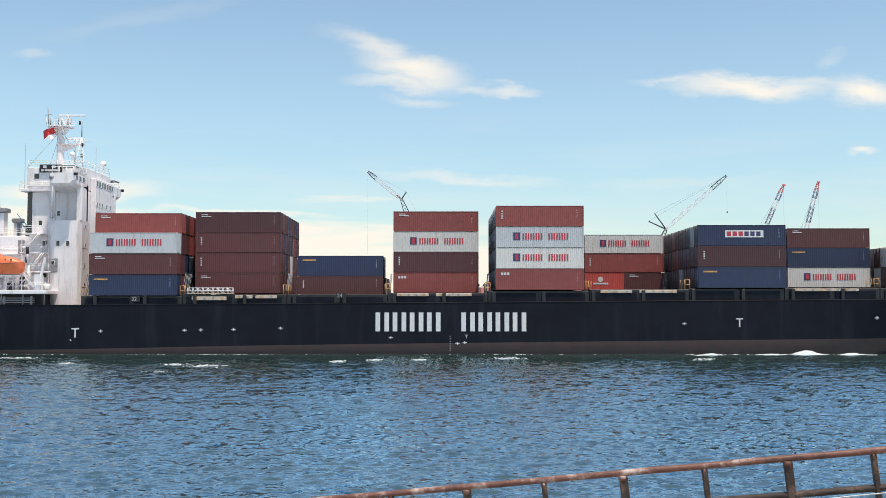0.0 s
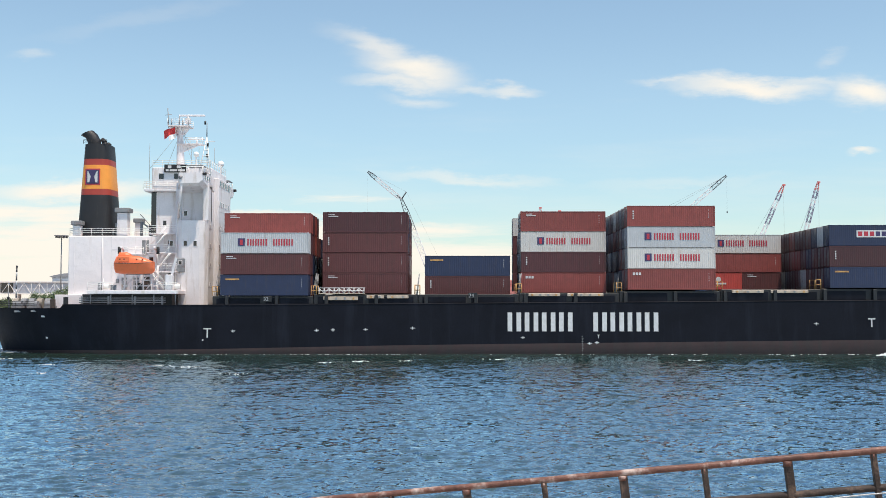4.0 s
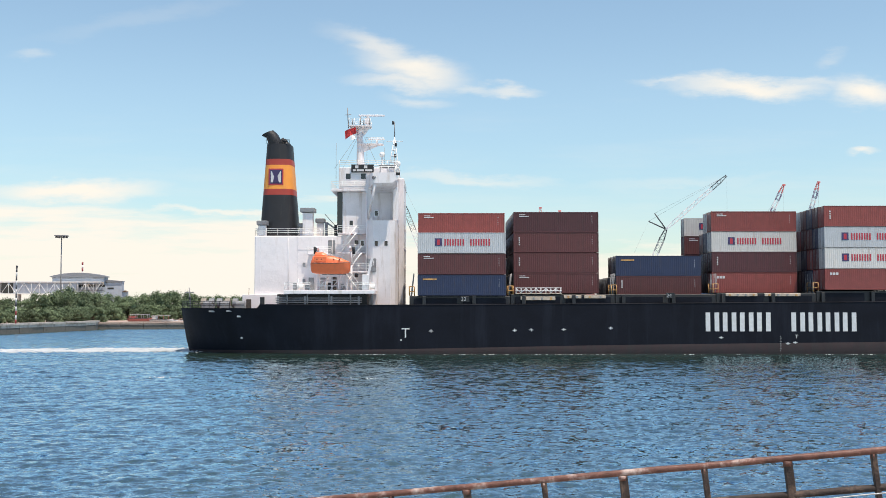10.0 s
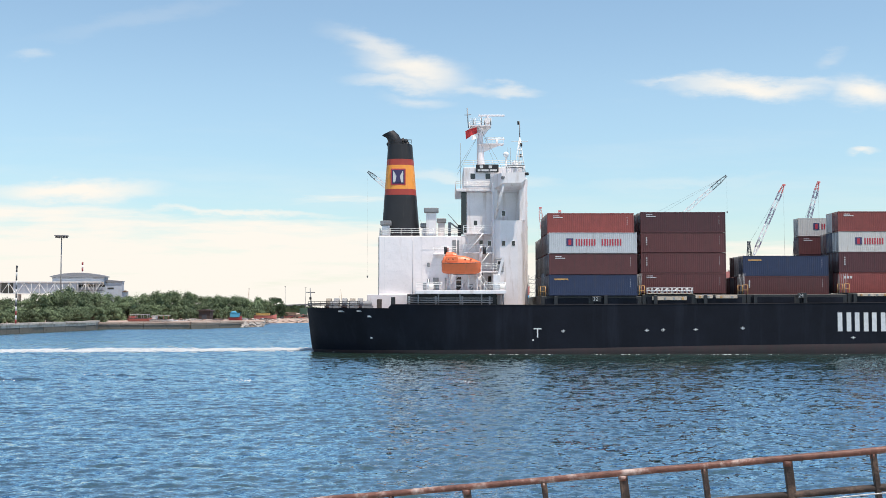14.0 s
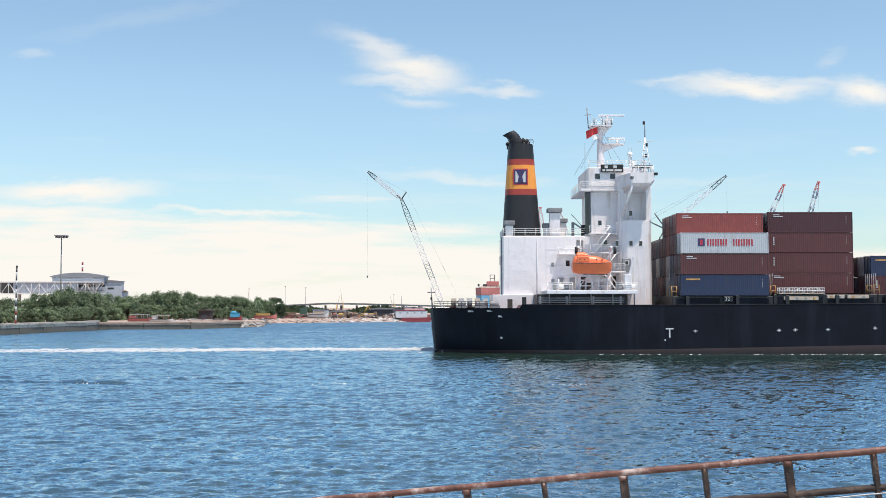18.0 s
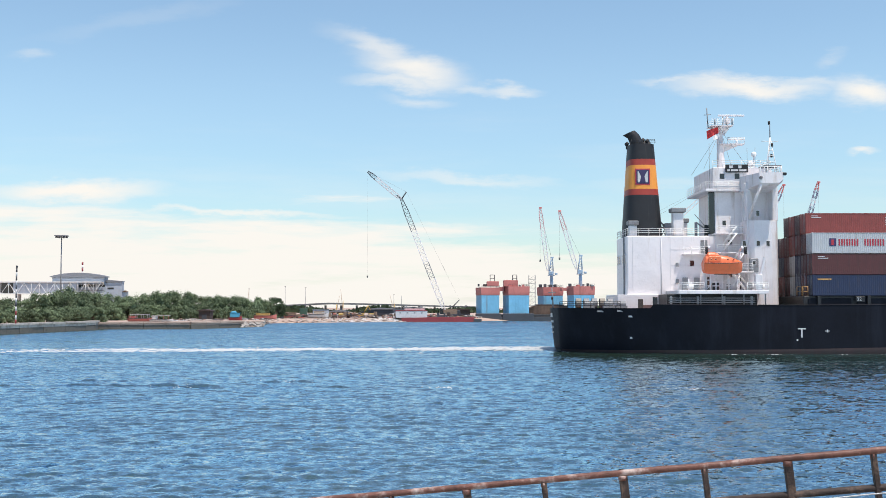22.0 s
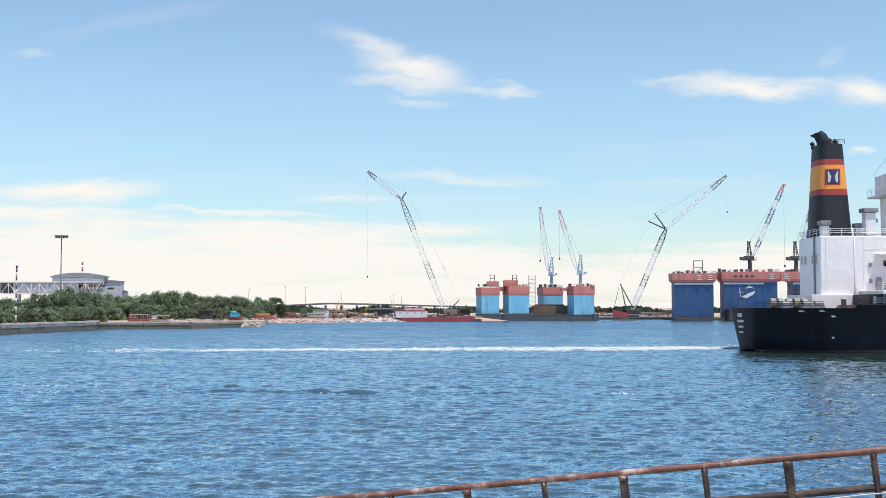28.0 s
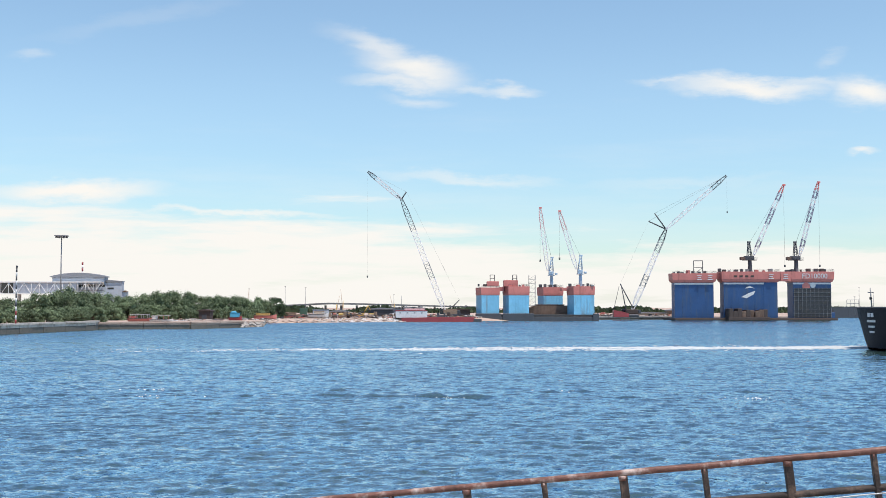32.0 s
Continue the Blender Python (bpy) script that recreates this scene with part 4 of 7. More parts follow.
    part("rub_strip", Shape().path([(17.55, 0.3, 12.6), (18.3, 0.05, 12.57), (19.2, -0.01, 12.56), (21.0, -0.01, 12.57), (22.0, 0.12, 12.62), (22.85, 0.85, 12.72)], 0.06, 6), RUSTRAIL, lb)
    part("steering_dome", Shape().loft([boat_ring(x, w, 13.5, z, True) for x, w, z in ((17.9, 0.5, 13.75), (18.1, 0.72, 14.1), (19.0, 0.75, 14.15), (19.5, 0.7, 13.95), (19.7, 0.6, 13.6))], smooth=False), LIFEBOAT, lb)
    for x in (18.3, 18.9, 20.6, 21.4):
        part("port_light", Shape().box(x, x + 0.2, 0.12 if x < 19 else 0.2, 0.4, 13.05, 13.2, 0.02), GLASS, lb)
    part("hatch", Shape().box(18.0, 19.7, 0.14, 0.3, 12.75, 13.5, 0.05), LIFEBOAT, lb)
    part("keel_band", Shape().box(19.0, 22.3, 1.25, 1.45, 11.02, 11.2), RUSTDARK, lb)
    # side crane by the tower
    s = Shape().box(24.6, 25.6, 0.6, 1.6, 8.85, 11.0, 0.05)
    s.tube((25.4, 1.0, 10.8), (26.0, 1.0, 13.4), 0.2, n=6)
    part("provision_crane", s, WHITE, ship, "white provision crane")
    for x, w, h, yy in ((14.8, 0.5, 1.0, 2.0), (16.4, 0.7, 0.8, 2.6), (19.5, 0.9, 1.1, 4.0), (21.4, 0.5, 0.9, 3.4), (24.0, 0.6, 1.0, 2.2)):
        part("deck_box", Shape().box(x, x + w, yy, yy + 0.6, 8.85, 8.85 + h, 0.04), BLACK if w > 0.8 else GREY, ship)
    # aft deck: rails, bitts, winches
    railing(ship, [(-1.9, MID - 6.2, 6.3), (0.1, MID - 8.6, 6.3), (3, MID - 10.7, 6.3), (6, MID - 11.8, 6.3)], 1.0, 1.4, BLACK)
    for x, y in ((1.5, 6.0), (4.2, 5.0), (6.2, 6.0)):
        part("winch", Shape().tube((x, y, 6.9), (x + 1.2, y, 6.9), 0.5, n=10).box(x - 0.2, x + 1.4, y - 0.5, y + 0.5, 6.28, 6.7), GREY, ship)
    part("flagstaff", Shape().tube((-2.2, MID, 6.3), (-2.4, MID, 9.4), 0.12, 0.07, n=6), GREY, ship, "stern flagstaff")
    part("staff_arm", Shape().tube((-2.9, MID - 0.4, 8.7), (-1.8, MID + 0.4, 8.7), 0.08, n=5), GREY, ship)
    part("staff_lamp", Shape().box(-2.5, -2.2, MID - 0.2, MID + 0.2, 7.6, 8.0, 0.05), BLACK, ship)
    for k in range(5):
        xx = 0.6 + 1.15 * k
        part("mooring_drum", Shape().tube((xx, 8.6, 7.05), (xx + 0.75, 8.6, 7.05), 0.72, n=14), GREY if k % 3 else RUSTY_ROPE, ship)
    part("side_gate", Shape().box(8.4, 9.1, 1.4, 1.6, 6.3, 7.6, 0.03), RUSTDARK, ship)
    part("stern_fairlead", Shape().box(10.4, 11.0, 0.9, 1.3, 6.8, 7.9, 0.05), BLACK, ship)


def boat_ring(x, w, z0, z1, up):
    c = 1.35
    if up:
        return [(x, c - w, z0), (x, c - w * 0.94, z0 + (z1 - z0) * 0.45), (x, c - w * 0.74, z0 + (z1 - z0) * 0.85), (x, c - w * 0.5, z1), (x, c + w * 0.5, z1), (x, c + w * 0.74, z0 + (z1 - z0) * 0.85), (x, c + w * 0.94, z0 + (z1 - z0) * 0.45), (x, c + w, z0)]
    return [(x, c - w, z1), (x, c - w * 0.82, z0 + (z1 - z0) * 0.45), (x, c - w * 0.6, z0 + (z1 - z0) * 0.12), (x, c - w * 0.25, z0), (x, c + w * 0.25, z0), (x, c + w * 0.6, z0 + (z1 - z0) * 0.12), (x, c + w * 0.82, z0 + (z1 - z0) * 0.45), (x, c + w, z1)]


def lifeboat_hull():
    st = ((17.45, 0.85, 11.55, 12.62), (17.6, 1.1, 11.25, 12.60), (18.3, 1.28, 11.12, 12.57), (19.2, 1.34, 11.1, 12.56), (21.0, 1.34, 11.1, 12.57), (22.0, 1.2, 11.12, 12.62), (22.6, 0.9, 11.2, 12.68), (22.9, 0.4, 11.5, 12.74))
    return Shape().loft([boat_ring(x, w, a, b, False) for x, w, a, b in st])


def lifeboat_top():
    st = ((17.5, 0.85, 12.62, 12.9), (17.75, 1.05, 12.6, 13.55), (18.5, 1.15, 12.57, 13.62), (19.75, 1.2, 12.56, 13.66), (20.6, 1.18, 12.57, 13.6), (21.6, 1.05, 12.6, 13.3), (22.4, 0.75, 12.66, 12.98), (22.85, 0.3, 12.74, 12.8))
    return Shape().loft([boat_ring(x, w, a, b, True) for x, w, a, b in st])


deckhouse()

# ---- shipping containers ----
ROW = 2.49
COLOR_WORDS = {"maroon": "dark maroon", "brown": "brown-red", "red": "orange-red", "scarlet": "bright scarlet", "navy": "navy blue", "white": "pale grey", "cream": "off-white"}
stock = {}
moving = []


def corrugated(x0, x1, z0, z1, y, depth, pitch=0.278):
    """A wall of trapezoidal ribs along x."""
    n = max(4, round((x1 - x0) / pitch))
    w = (x1 - x0) / n
    low, high = [], []
    for i in range(n):
        for f, d in ((0.0, 0), (0.25, 0), (0.5, 1), (0.75, 1)):
            low.append((x0 + w * (i + f), y + depth * d, z0))
            high.append((x0 + w * (i + f), y + depth * d, z1))
    low.append((x1, y, z0)), high.append((x1, y, z1))
    return Shape().grid([low, high])


def make_container(color, length, height, full):
    L, W = length / 2, 1.219
    mt = CRATE[color]
    size = "forty-foot" if length > 8 else "twenty-foot"
    ob = thing("shipping_container", pose(0, 0, 0), "%s corrugated steel %s shipping container stacked on the ship" % (COLOR_WORDS[color], size), "container", "containers on deck")
    if full:
        part("side_panel", corrugated(-L + 0.14, L - 0.14, 0.15, height - 0.1, -W + 0.02, 0.017), mt, ob)
        part("side_panel", corrugated(-L + 0.14, L - 0.14, 0.15, height - 0.1, W - 0.02, -0.036), mt, ob)
        for x in (-L, L - 0.16):
            for y in (-W, W - 0.14):
                part("corner_post", Shape().box(x, x + 0.16, y, y + 0.14, 0.0, height, 0.012), mt, ob)
        for y in (-W + 0.005, W - 0.085):
            part("bottom_rail", Shape().box(-L + 0.16, L - 0.16, y, y + 0.08, 0.02, 0.17), mt, ob)
            part("top_rail", Shape().box(-L + 0.16, L - 0.16, y, y + 0.07, height - 0.12, height - 0.02), mt, ob)
    else:
        s = corrugated(-L + 0.05, L - 0.05, 0.12, height - 0.08, -W + 0.02, 0.017)
        s.face([(-L + 0.05, W, 0.1), (L - 0.05, W, 0.1), (L - 0.05, W, height - 0.05), (-L + 0.05, W, height - 0.05)])
        part("side_panel", s, mt, ob)
        for x in (-L, L - 0.16):
            for y in (-W, W - 0.14):
                part("corner_post", Shape().box(x, x + 0.16, y, y + 0.14, 0, height), mt, ob)
    part("roof", Shape().box(-L + 0.1, L - 0.1, -W + 0.06, W - 0.06, height - 0.06, height - 0.015), mt, ob)
    part("underframe", Shape().box(-L + 0.1, L - 0.1, -W + 0.06, W - 0.06, 0.03, 0.14), mt, ob)
    fr = corrugated(-W + 0.1, W - 0.1, 0.15, height - 0.1, 0, 0.04, 0.25)
    fr.v = [(L - 0.03 - y, x, z) for x, y, z in fr.v]
    part("front_panel", fr, mt, ob)
    for y0, y1 in ((-W + 0.13, -0.01), (0.01, W - 0.13)):
        d = part("door", Shape().box(-L + 0.02, -L + 0.07, y0, y1, 0.15, height - 0.12, 0.01), mt, ob)
        r = Shape()
        for k in (0.3, 0.7):
            yy = y0 + (y1 - y0) * k
            r.tube((-L - 0.0, yy, 0.1), (-L - 0.0, yy, height - 0.08), 0.025, n=5)
        part("lock_rod", r, GREY, d)
    return ob


def mark(ob, kind, length, height):
    """Plain bars where a box carries a name or code."""
    L, W = length / 2, 1.219
    y = -W - 0.004
    if kind == "line":      # navy badge with red bars
        part("badge", Shape().box(-3.7, -2.75, y - 0.01, y + 0.03, height * 0.36, height * 0.72), NAVYMARK, ob)
        part("badge_bar", Shape().box(-3.42, -3.03, y - 0.016, y + 0.02, height * 0.40, height * 0.66), REDMARK, ob)
        for s in bars(-2.45, 4.0, height * 0.37, height * 0.69, 8, y=y + 0.02, gap_at=4, depth=0.03):
            part("letter_bar", s, REDMARK, ob, "plain crimson bar of the painted name")
    elif kind == "plate":   # white panel with red and blue bars
        part("name_panel", Shape().box(-2.3, 3.0, y - 0.01, y + 0.03, height * 0.40, height * 0.74), LETTER, ob)
        for i in range(6):
            part("letter_bar", Shape().box(-2.1 + i * 0.82, -2.1 + i * 0.82 + 0.6, y - 0.016, y + 0.02, height * 0.46, height * 0.68), REDMARK if i < 3 else NAVYMARK, ob)
    elif kind == "disc":
        part("badge", Shape().tube((-0.6, y - 0.01, height * 0.6), (-0.6, y + 0.03, height * 0.6), 0.4, n=16), LETTER, ob)
        part("letter_bar", Shape().box(-1.7, 0.6, y - 0.01, y + 0.03, height * 0.3, height * 0.4), LETTER, ob)
    elif kind == "code":
        for z, w in ((0.84, 0.9), (0.76, 1.4)):
            part("code_bar", Shape().box(-L + 0.8, -L + 0.8 + w, y - 0.006, y + 0.03, height * z, height * z + 0.1), LETTER, ob)
    elif kind == "tall":
        for i in range(4):
            part("code_bar", Shape().box(-L + 0.75, -L + 0.93, y - 0.006, y + 0.03, height * (0.36 + 0.11 * i), height * (0.36 + 0.11 * i) + 0.2), LETTER, ob)
    elif kind == "short":
        for i in range(3):
            part("code_bar", Shape().box(-L + 0.7 + 0.42 * i, -L + 1.0 + 0.42 * i, y - 0.006, y + 0.03, height * 0.7, height * 0.7 + 0.35), LETTER, ob)
    elif kind == "gold":
        part("code_bar", Shape().box(-L + 0.7, -L + 2.6, y - 0.006, y + 0.03, height * 0.74, height * 0.74 + 0.22), YELLOWST, ob)
    if length > 8 and kind:
        for z in (0.42, 0.52, 0.62, 0.75):
            part("code_bar", Shape().box(L - 0.97, L - 0.9, y - 0.006, y + 0.03, height * z, height * z + 0.14), LETTER, ob)


def container(color, kind, x, row, z, length=12.19, height=2.9):
    full = bool(kind)
    key = (color, kind, length, height, full)
    base = (x + length / 2, 0.15 + ROW * row + 1.219, z)
    if key not in stock:
        ob = make_container(color, length, height, full)
        if kind:
            mark(ob, kind, length, height)
        ob.matrix_basis = pose(ship_x(0) + base[0], SIDE_Y + base[1], base[2])
        stock[key] = ob
    else:
        ob = copy_thing(stock[key], pose(ship_x(0) + base[0], SIDE_Y + base[1], base[2]))
    moving.append((ob, base))
    return ob


def stack_bays():
    hc, st = 2.9, 2.6
    rnd = random.Random(5)
    fill = ["maroon"] * 5 + ["brown"] * 5 + ["navy"] * 3 + ["red"] * 2 + ["white"] * 2 + ["cream"]
    # bay: x, base z, first row and one past the last, tiers (colour, mark, height), rows in which the top tier starts and ends
    bays = (
        (32.35, 8.08, 0, 9, (("navy", "gold", hc), ("brown", "code", hc), ("white", "line", hc), ("red", "code", hc)), (1, 4)),
        (45.95, 8.45, 2, 10, (("brown", "code", hc), ("brown", "tall", hc), ("brown", "tall", hc), ("maroon", "code", hc)), (2, 9)),
        (60.6, 8.32, 2, 10, (("brown", "tall", st), ("navy", "gold", hc)), (2, 4)),
        (74.3, 8.55, 2, 5, (("red", "short", hc), ("maroon", "tall", hc), ("cream", "line", hc), ("red", "code", hc)), (2, 3)),
        (88.75, 8.9, 0, 10, (("red", "short", hc), ("cream", "line", hc), ("white", "line", hc), ("red", "tall", hc)), (0, 9)),
        (116.75, 9.15, 0, 10, (("navy", "gold", hc), ("maroon", "tall", hc), ("navy", "plate", hc)), (0, 9)),
        (132.3, 9.40, 4, 10, (("cream", "line", hc), ("navy", "gold", hc), ("brown", "code", hc)), (4, 8)),
        (146.0, 9.4, 2, 9, (("maroon", "", hc), ("brown", "code", hc)), (2, 8)),
    )
    for x, z0, first, past, tiers, (ta, tb) in bays:
        z = z0
        for k, (color, kind, h) in enumerate(tiers):
            last = k == len(tiers) - 1
            for row in range(first, past):
                if last and not ta <= row <= tb:
                    continue
                front = row == (ta if last else first)
                container(color if front else rnd.choice(fill), kind if front else "", x, row, z, 12.19, h)
            z += h + 0.025
    # the lone far row of the fourth bay
    z = 9.0
    for color, kind in (("brown", "code"), ("maroon", "tall"), ("brown", "code"), ("cream", "line")):
        container(color, kind, 74.3, 9, z, 12.19, hc)
        z += hc + 0.025
    # the bay with boxes on the far rows only
    for row in (7, 8, 9):
        near = row == 7
        if near:
            container("scarlet", "disc", 103.3, row, 9.2, 6.06, 2.6)
            container("brown", "code", 109.4, row, 9.2, 6.06, 2.6)
        else:
            container("brown", "", 103.3, row, 9.2, 12.19, 2.6)
        container("red" if near else "brown", "tall" if near else "", 103.3, row, 11.85, 12.19, hc)
        container("cream", "line" if near else "", 103.3, row, 14.8, 12.19, hc)


stack_bays()

# ---- the far shore ----
SKYBLUE = material("sky_blue_steel", (0.16, 0.42, 0.60), 0.5, vary=0.12, grain=0.25, fine=2, dirt=(0.16, 0.12, 0.1), dirt_amount=0.4, dirt_scale=0.25, streaks=True)
DOCKRED = material("dock_orange_red", (0.50, 0.165, 0.14), 0.55, vary=0.12, grain=0.3, fine=2, dirt=(0.2, 0.07, 0.05), dirt_amount=0.4, dirt_scale=0.4, streaks=True)
DOCKBLUE = material("dock_blue", (0.012, 0.057, 0.165), 0.5, vary=0.16, grain=0.2, fine=2, dirt=(0.06, 0.08, 0.1), dirt_amount=0.5, dirt_scale=0.3, streaks=True)
DOCKDARK = material("dock_grey_net", (0.035, 0.038, 0.042), 0.85, vary=0.25, grain=0.6, fine=3, dirt=(0.09, 0.075, 0.06), dirt_amount=0.4, dirt_scale=0.5)
RUSTY = material("rusty_plate", (0.06, 0.042, 0.036), 0.8, vary=0.3, grain=0.3, fine=2, dirt=(0.04, 0.03, 0.026), dirt_amount=0.6, dirt_scale=0.3)
PINK = material("crane_white", (0.74, 0.70, 0.70), 0.5, vary=0.08, grain=0.6)
CRANEROSE = material("crane_faded_red", (0.62, 0.36, 0.36), 0.5, vary=0.12, grain=0.6)
CRANERED = material("crane_red", (0.6, 0.16, 0.15), 0.5, vary=0.12, grain=0.6)
CRANEBLUE = material("crane_blue", (0.32, 0.42, 0.52), 0.5, vary=0.12, grain=0.6)
CRANEMAUVE = material("crane_mauve", (0.16, 0.12, 0.20), 0.5, vary=0.12, grain=0.6)
CRANEDARK = material("crane_dark", (0.05, 0.055, 0.065), 0.6, vary=0.15, grain=0.6)
PALEWALL = material("pale_wall", (0.42, 0.46, 0.52), 0.7, vary=0.08, grain=0.2, fine=2, dirt=(0.34, 0.33, 0.32), dirt_amount=0.35, dirt_scale=0.3, streaks=True)
GREYROOF = material("grey_roof", (0.21, 0.22, 0.24), 0.6, vary=0.1, grain=0.3)
BRIGHTRED = material("bright_red_steel", (0.26, 0.036, 0.042), 0.5, vary=0.15, grain=0.5, dirt=RUST, dirt_amount=0.4)
MACHGREEN = material("dull_green_paint", (0.05, 0.11, 0.075), 0.6, vary=0.15, grain=1, dirt=RUST, dirt_amount=0.4)
VIADUCT = material("weathered_viaduct", (0.17, 0.175, 0.18), 0.85, vary=0.15, grain=0.1, fine=1)
CYAN = material("cyan_tarp", (0.06, 0.33, 0.5), 0.6, vary=0.15, grain=1.2)
YELLOW = material("machine_yellow", (0.5, 0.33, 0.10), 0.5, vary=0.15, grain=1)
BROWN = material("brown_rusted_plate", (0.14, 0.09, 0.065), 0.8, vary=0.3, grain=0.3, fine=2, dirt=(0.05, 0.035, 0.03), dirt_amount=0.5, dirt_scale=0.4, streaks=True)
WOOD = material("weathered_wood", (0.24, 0.17, 0.12), 0.85, vary=0.25, grain=1)


# lower quay blocks: tide stain and the slab's under-shadow in one dark colour
TIDE_SHADE = material("tide_and_shade_concrete", (0.11, 0.10, 0.085), 0.8, vary=0.25, grain=0.5, fine=4, dirt=(0.02, 0.024, 0.018), dirt_amount=0.5, dirt_scale=0.5)


def build_ground():
    s = Shape()
    line = [(-108.5, 200), (-104.85, 257), (-98.41, 307), (-100.62, 318), (-74.12, 324.5), (-63.55, 346.5), (-59.43, 359.5), (-70.46, 434),
            (-52.69, 452), (-23.19, 474), (14.57, 500), (77.14, 545), (116.77, 550), (150, 560), (210, 600), (230, 655), (3000, 690)]
    top = [(x, y, 1.5 if y > 360 else 1.85 if y > 310 else 2.3) for x, y in line]
    # a wall along the quays, a sloping beach in front of the yard
    low = [(x + 0.25, y - (13.0 if 430 < y < 505 else 0.6), -0.7 if 430 < y < 505 else -4) for x, y in line]
    s.grid([low, top])
    s.face([(-3500, 4500, 1.5), (-3500, 200, 2.3)] + top + [(3500, 700, 1.5), (3500, 4500, 1.5)])
    return single("ground", s, SAND, pose(0, 0, 0), "sandy reclaimed ground of the far shore", "ground", kind="structure")


build_ground()


def along(line, k):
    """The point a share k along a line of points."""
    d = [math.dist(p, q) for p, q in zip(line[:-1], line[1:])]
    w = k * sum(d)
    for (p, q), n in zip(zip(line[:-1], line[1:]), d):
        if w <= n:
            return Vector(p).lerp(Vector(q), w / n)
        w -= n
    return Vector(line[-1])


def quay(name, line, z0, z1, label, block, cap):
    """A quay wall of concrete blocks with a coping."""
    base = thing(name, pose(0, 0, 0), label, "quay", kind="structure")
    n = max(2, round(sum(math.dist(p, q) for p, q in zip(line[:-1], line[1:])) / block))
    rnd = random.Random(len(name))
    for i in range(n):
        a, b = along(line, i / n), along(line, (i + 1) / n)
        d = (b - a).normalized()
        nrm = Vector((d.y, -d.x, 0))
        g = d * 0.05
        for zz0, zz1, out in ((z0, z1 * 0.55, rnd.uniform(0.5, 0.6)), (z1 * 0.55 + 0.03, z1 - 0.35, rnd.uniform(0.42, 0.5)), (z1 - 0.32, z1 + 0.12, rnd.uniform(0.75, 0.9))):
            s = Shape()
            s.prism([(p.x, p.y) for p in (a + g + nrm * out, b - g + nrm * out, b - g - nrm * 2.5, a + g - nrm * 2.5)], "z", zz0, zz1 + rnd.uniform(-0.08, 0.08))
            part("quay_block" if zz0 == z0 else "coping_stone", s, TIDE_SHADE if zz0 == z0 else cap, base)
    return base


quay("quay_wall_near", [(-108.5, 200, 0), (-104.85, 257, 0), (-98.41, 307, 0), (-101.27, 318, 0)], -3, 2.4, "grey concrete quay wall with a weathered coping", 6.0, CONCRETE)
quay("quay_wall_far", [(-100.64, 316, 0), (-73.89, 322, 0), (-63.55, 345, 0)], -3, 1.95, "low broken concrete quay wall on the shore", 7.0, SAND)


quay("quay_wall_docks", [(77.14, 544.5, 0), (116.77, 549.5, 0)], -3, 1.7, "dark timber-faced quay between the floating docks", 6.0, CONCRETE)


# ---- trees ----
def tree_meshes(seed, spread, height, leaves, size):
    rnd = random.Random(seed)
    tr = Shape()
    tr.tube((0, 0, -0.3), (rnd.uniform(-0.3, 0.3), 0, height * 0.45), 0.28, 0.16, n=7)
    hubs = []
    for i in range(40):
        a = rnd.uniform(0, 6.28)
        k = rnd.uniform(0.08, 0.92)
        r = spread * rnd.uniform(0.3, 1.1) * math.sqrt(max(0.1, 1 - (k - 0.25) ** 2 * 1.6))
        z = height * k
        hubs.append((r * math.cos(a), r * math.sin(a), z, rnd.uniform(0.35, 0.75)))
        if i % 3 == 0:
            tr.tube((0, 0, height * rnd.uniform(0.18, 0.42)), hubs[-1][:3], 0.12, 0.04, n=5)
    hubs.append((0, 0, height * 0.85, 0.8))
    cr = Shape()
    for i in range(leaves):
        hx, hy, hz, hr = rnd.choice(hubs)
        d = Vector((rnd.gauss(0, 1), rnd.gauss(0, 1), rnd.gauss(0, 0.75))).normalized()
        rr = spread * 0.40 * hr * rnd.uniform(0.3, 1.25)
        c = Vector((hx, hy, hz)) + d * rr
        if c.z < 0.1:
            c.z = rnd.uniform(0.1, 0.9)
        d = (d + Vector((rnd.gauss(0, 0.6), rnd.gauss(0, 0.6), rnd.gauss(0.3, 0.6)))).normalized()
        u = d.orthogonal().normalized()
        u = (Matrix.Rotation(rnd.uniform(0, 6.28), 3, d) @ u + d * rnd.uniform(-0.5, 0.5)).normalized()
        v = d.cross(u).normalized()
        w = size * rnd.uniform(0.6, 1.25)
        cr.face([c - u * w, c + v * w * 0.5 + d * w * 0.15, c + u * w, c - v * w * 0.5 + d * w * 0.15])
    a, b = tr.mesh("trunk"), Shape.mesh(cr, "crown")
    a.materials.append(BARK)
    return a, b


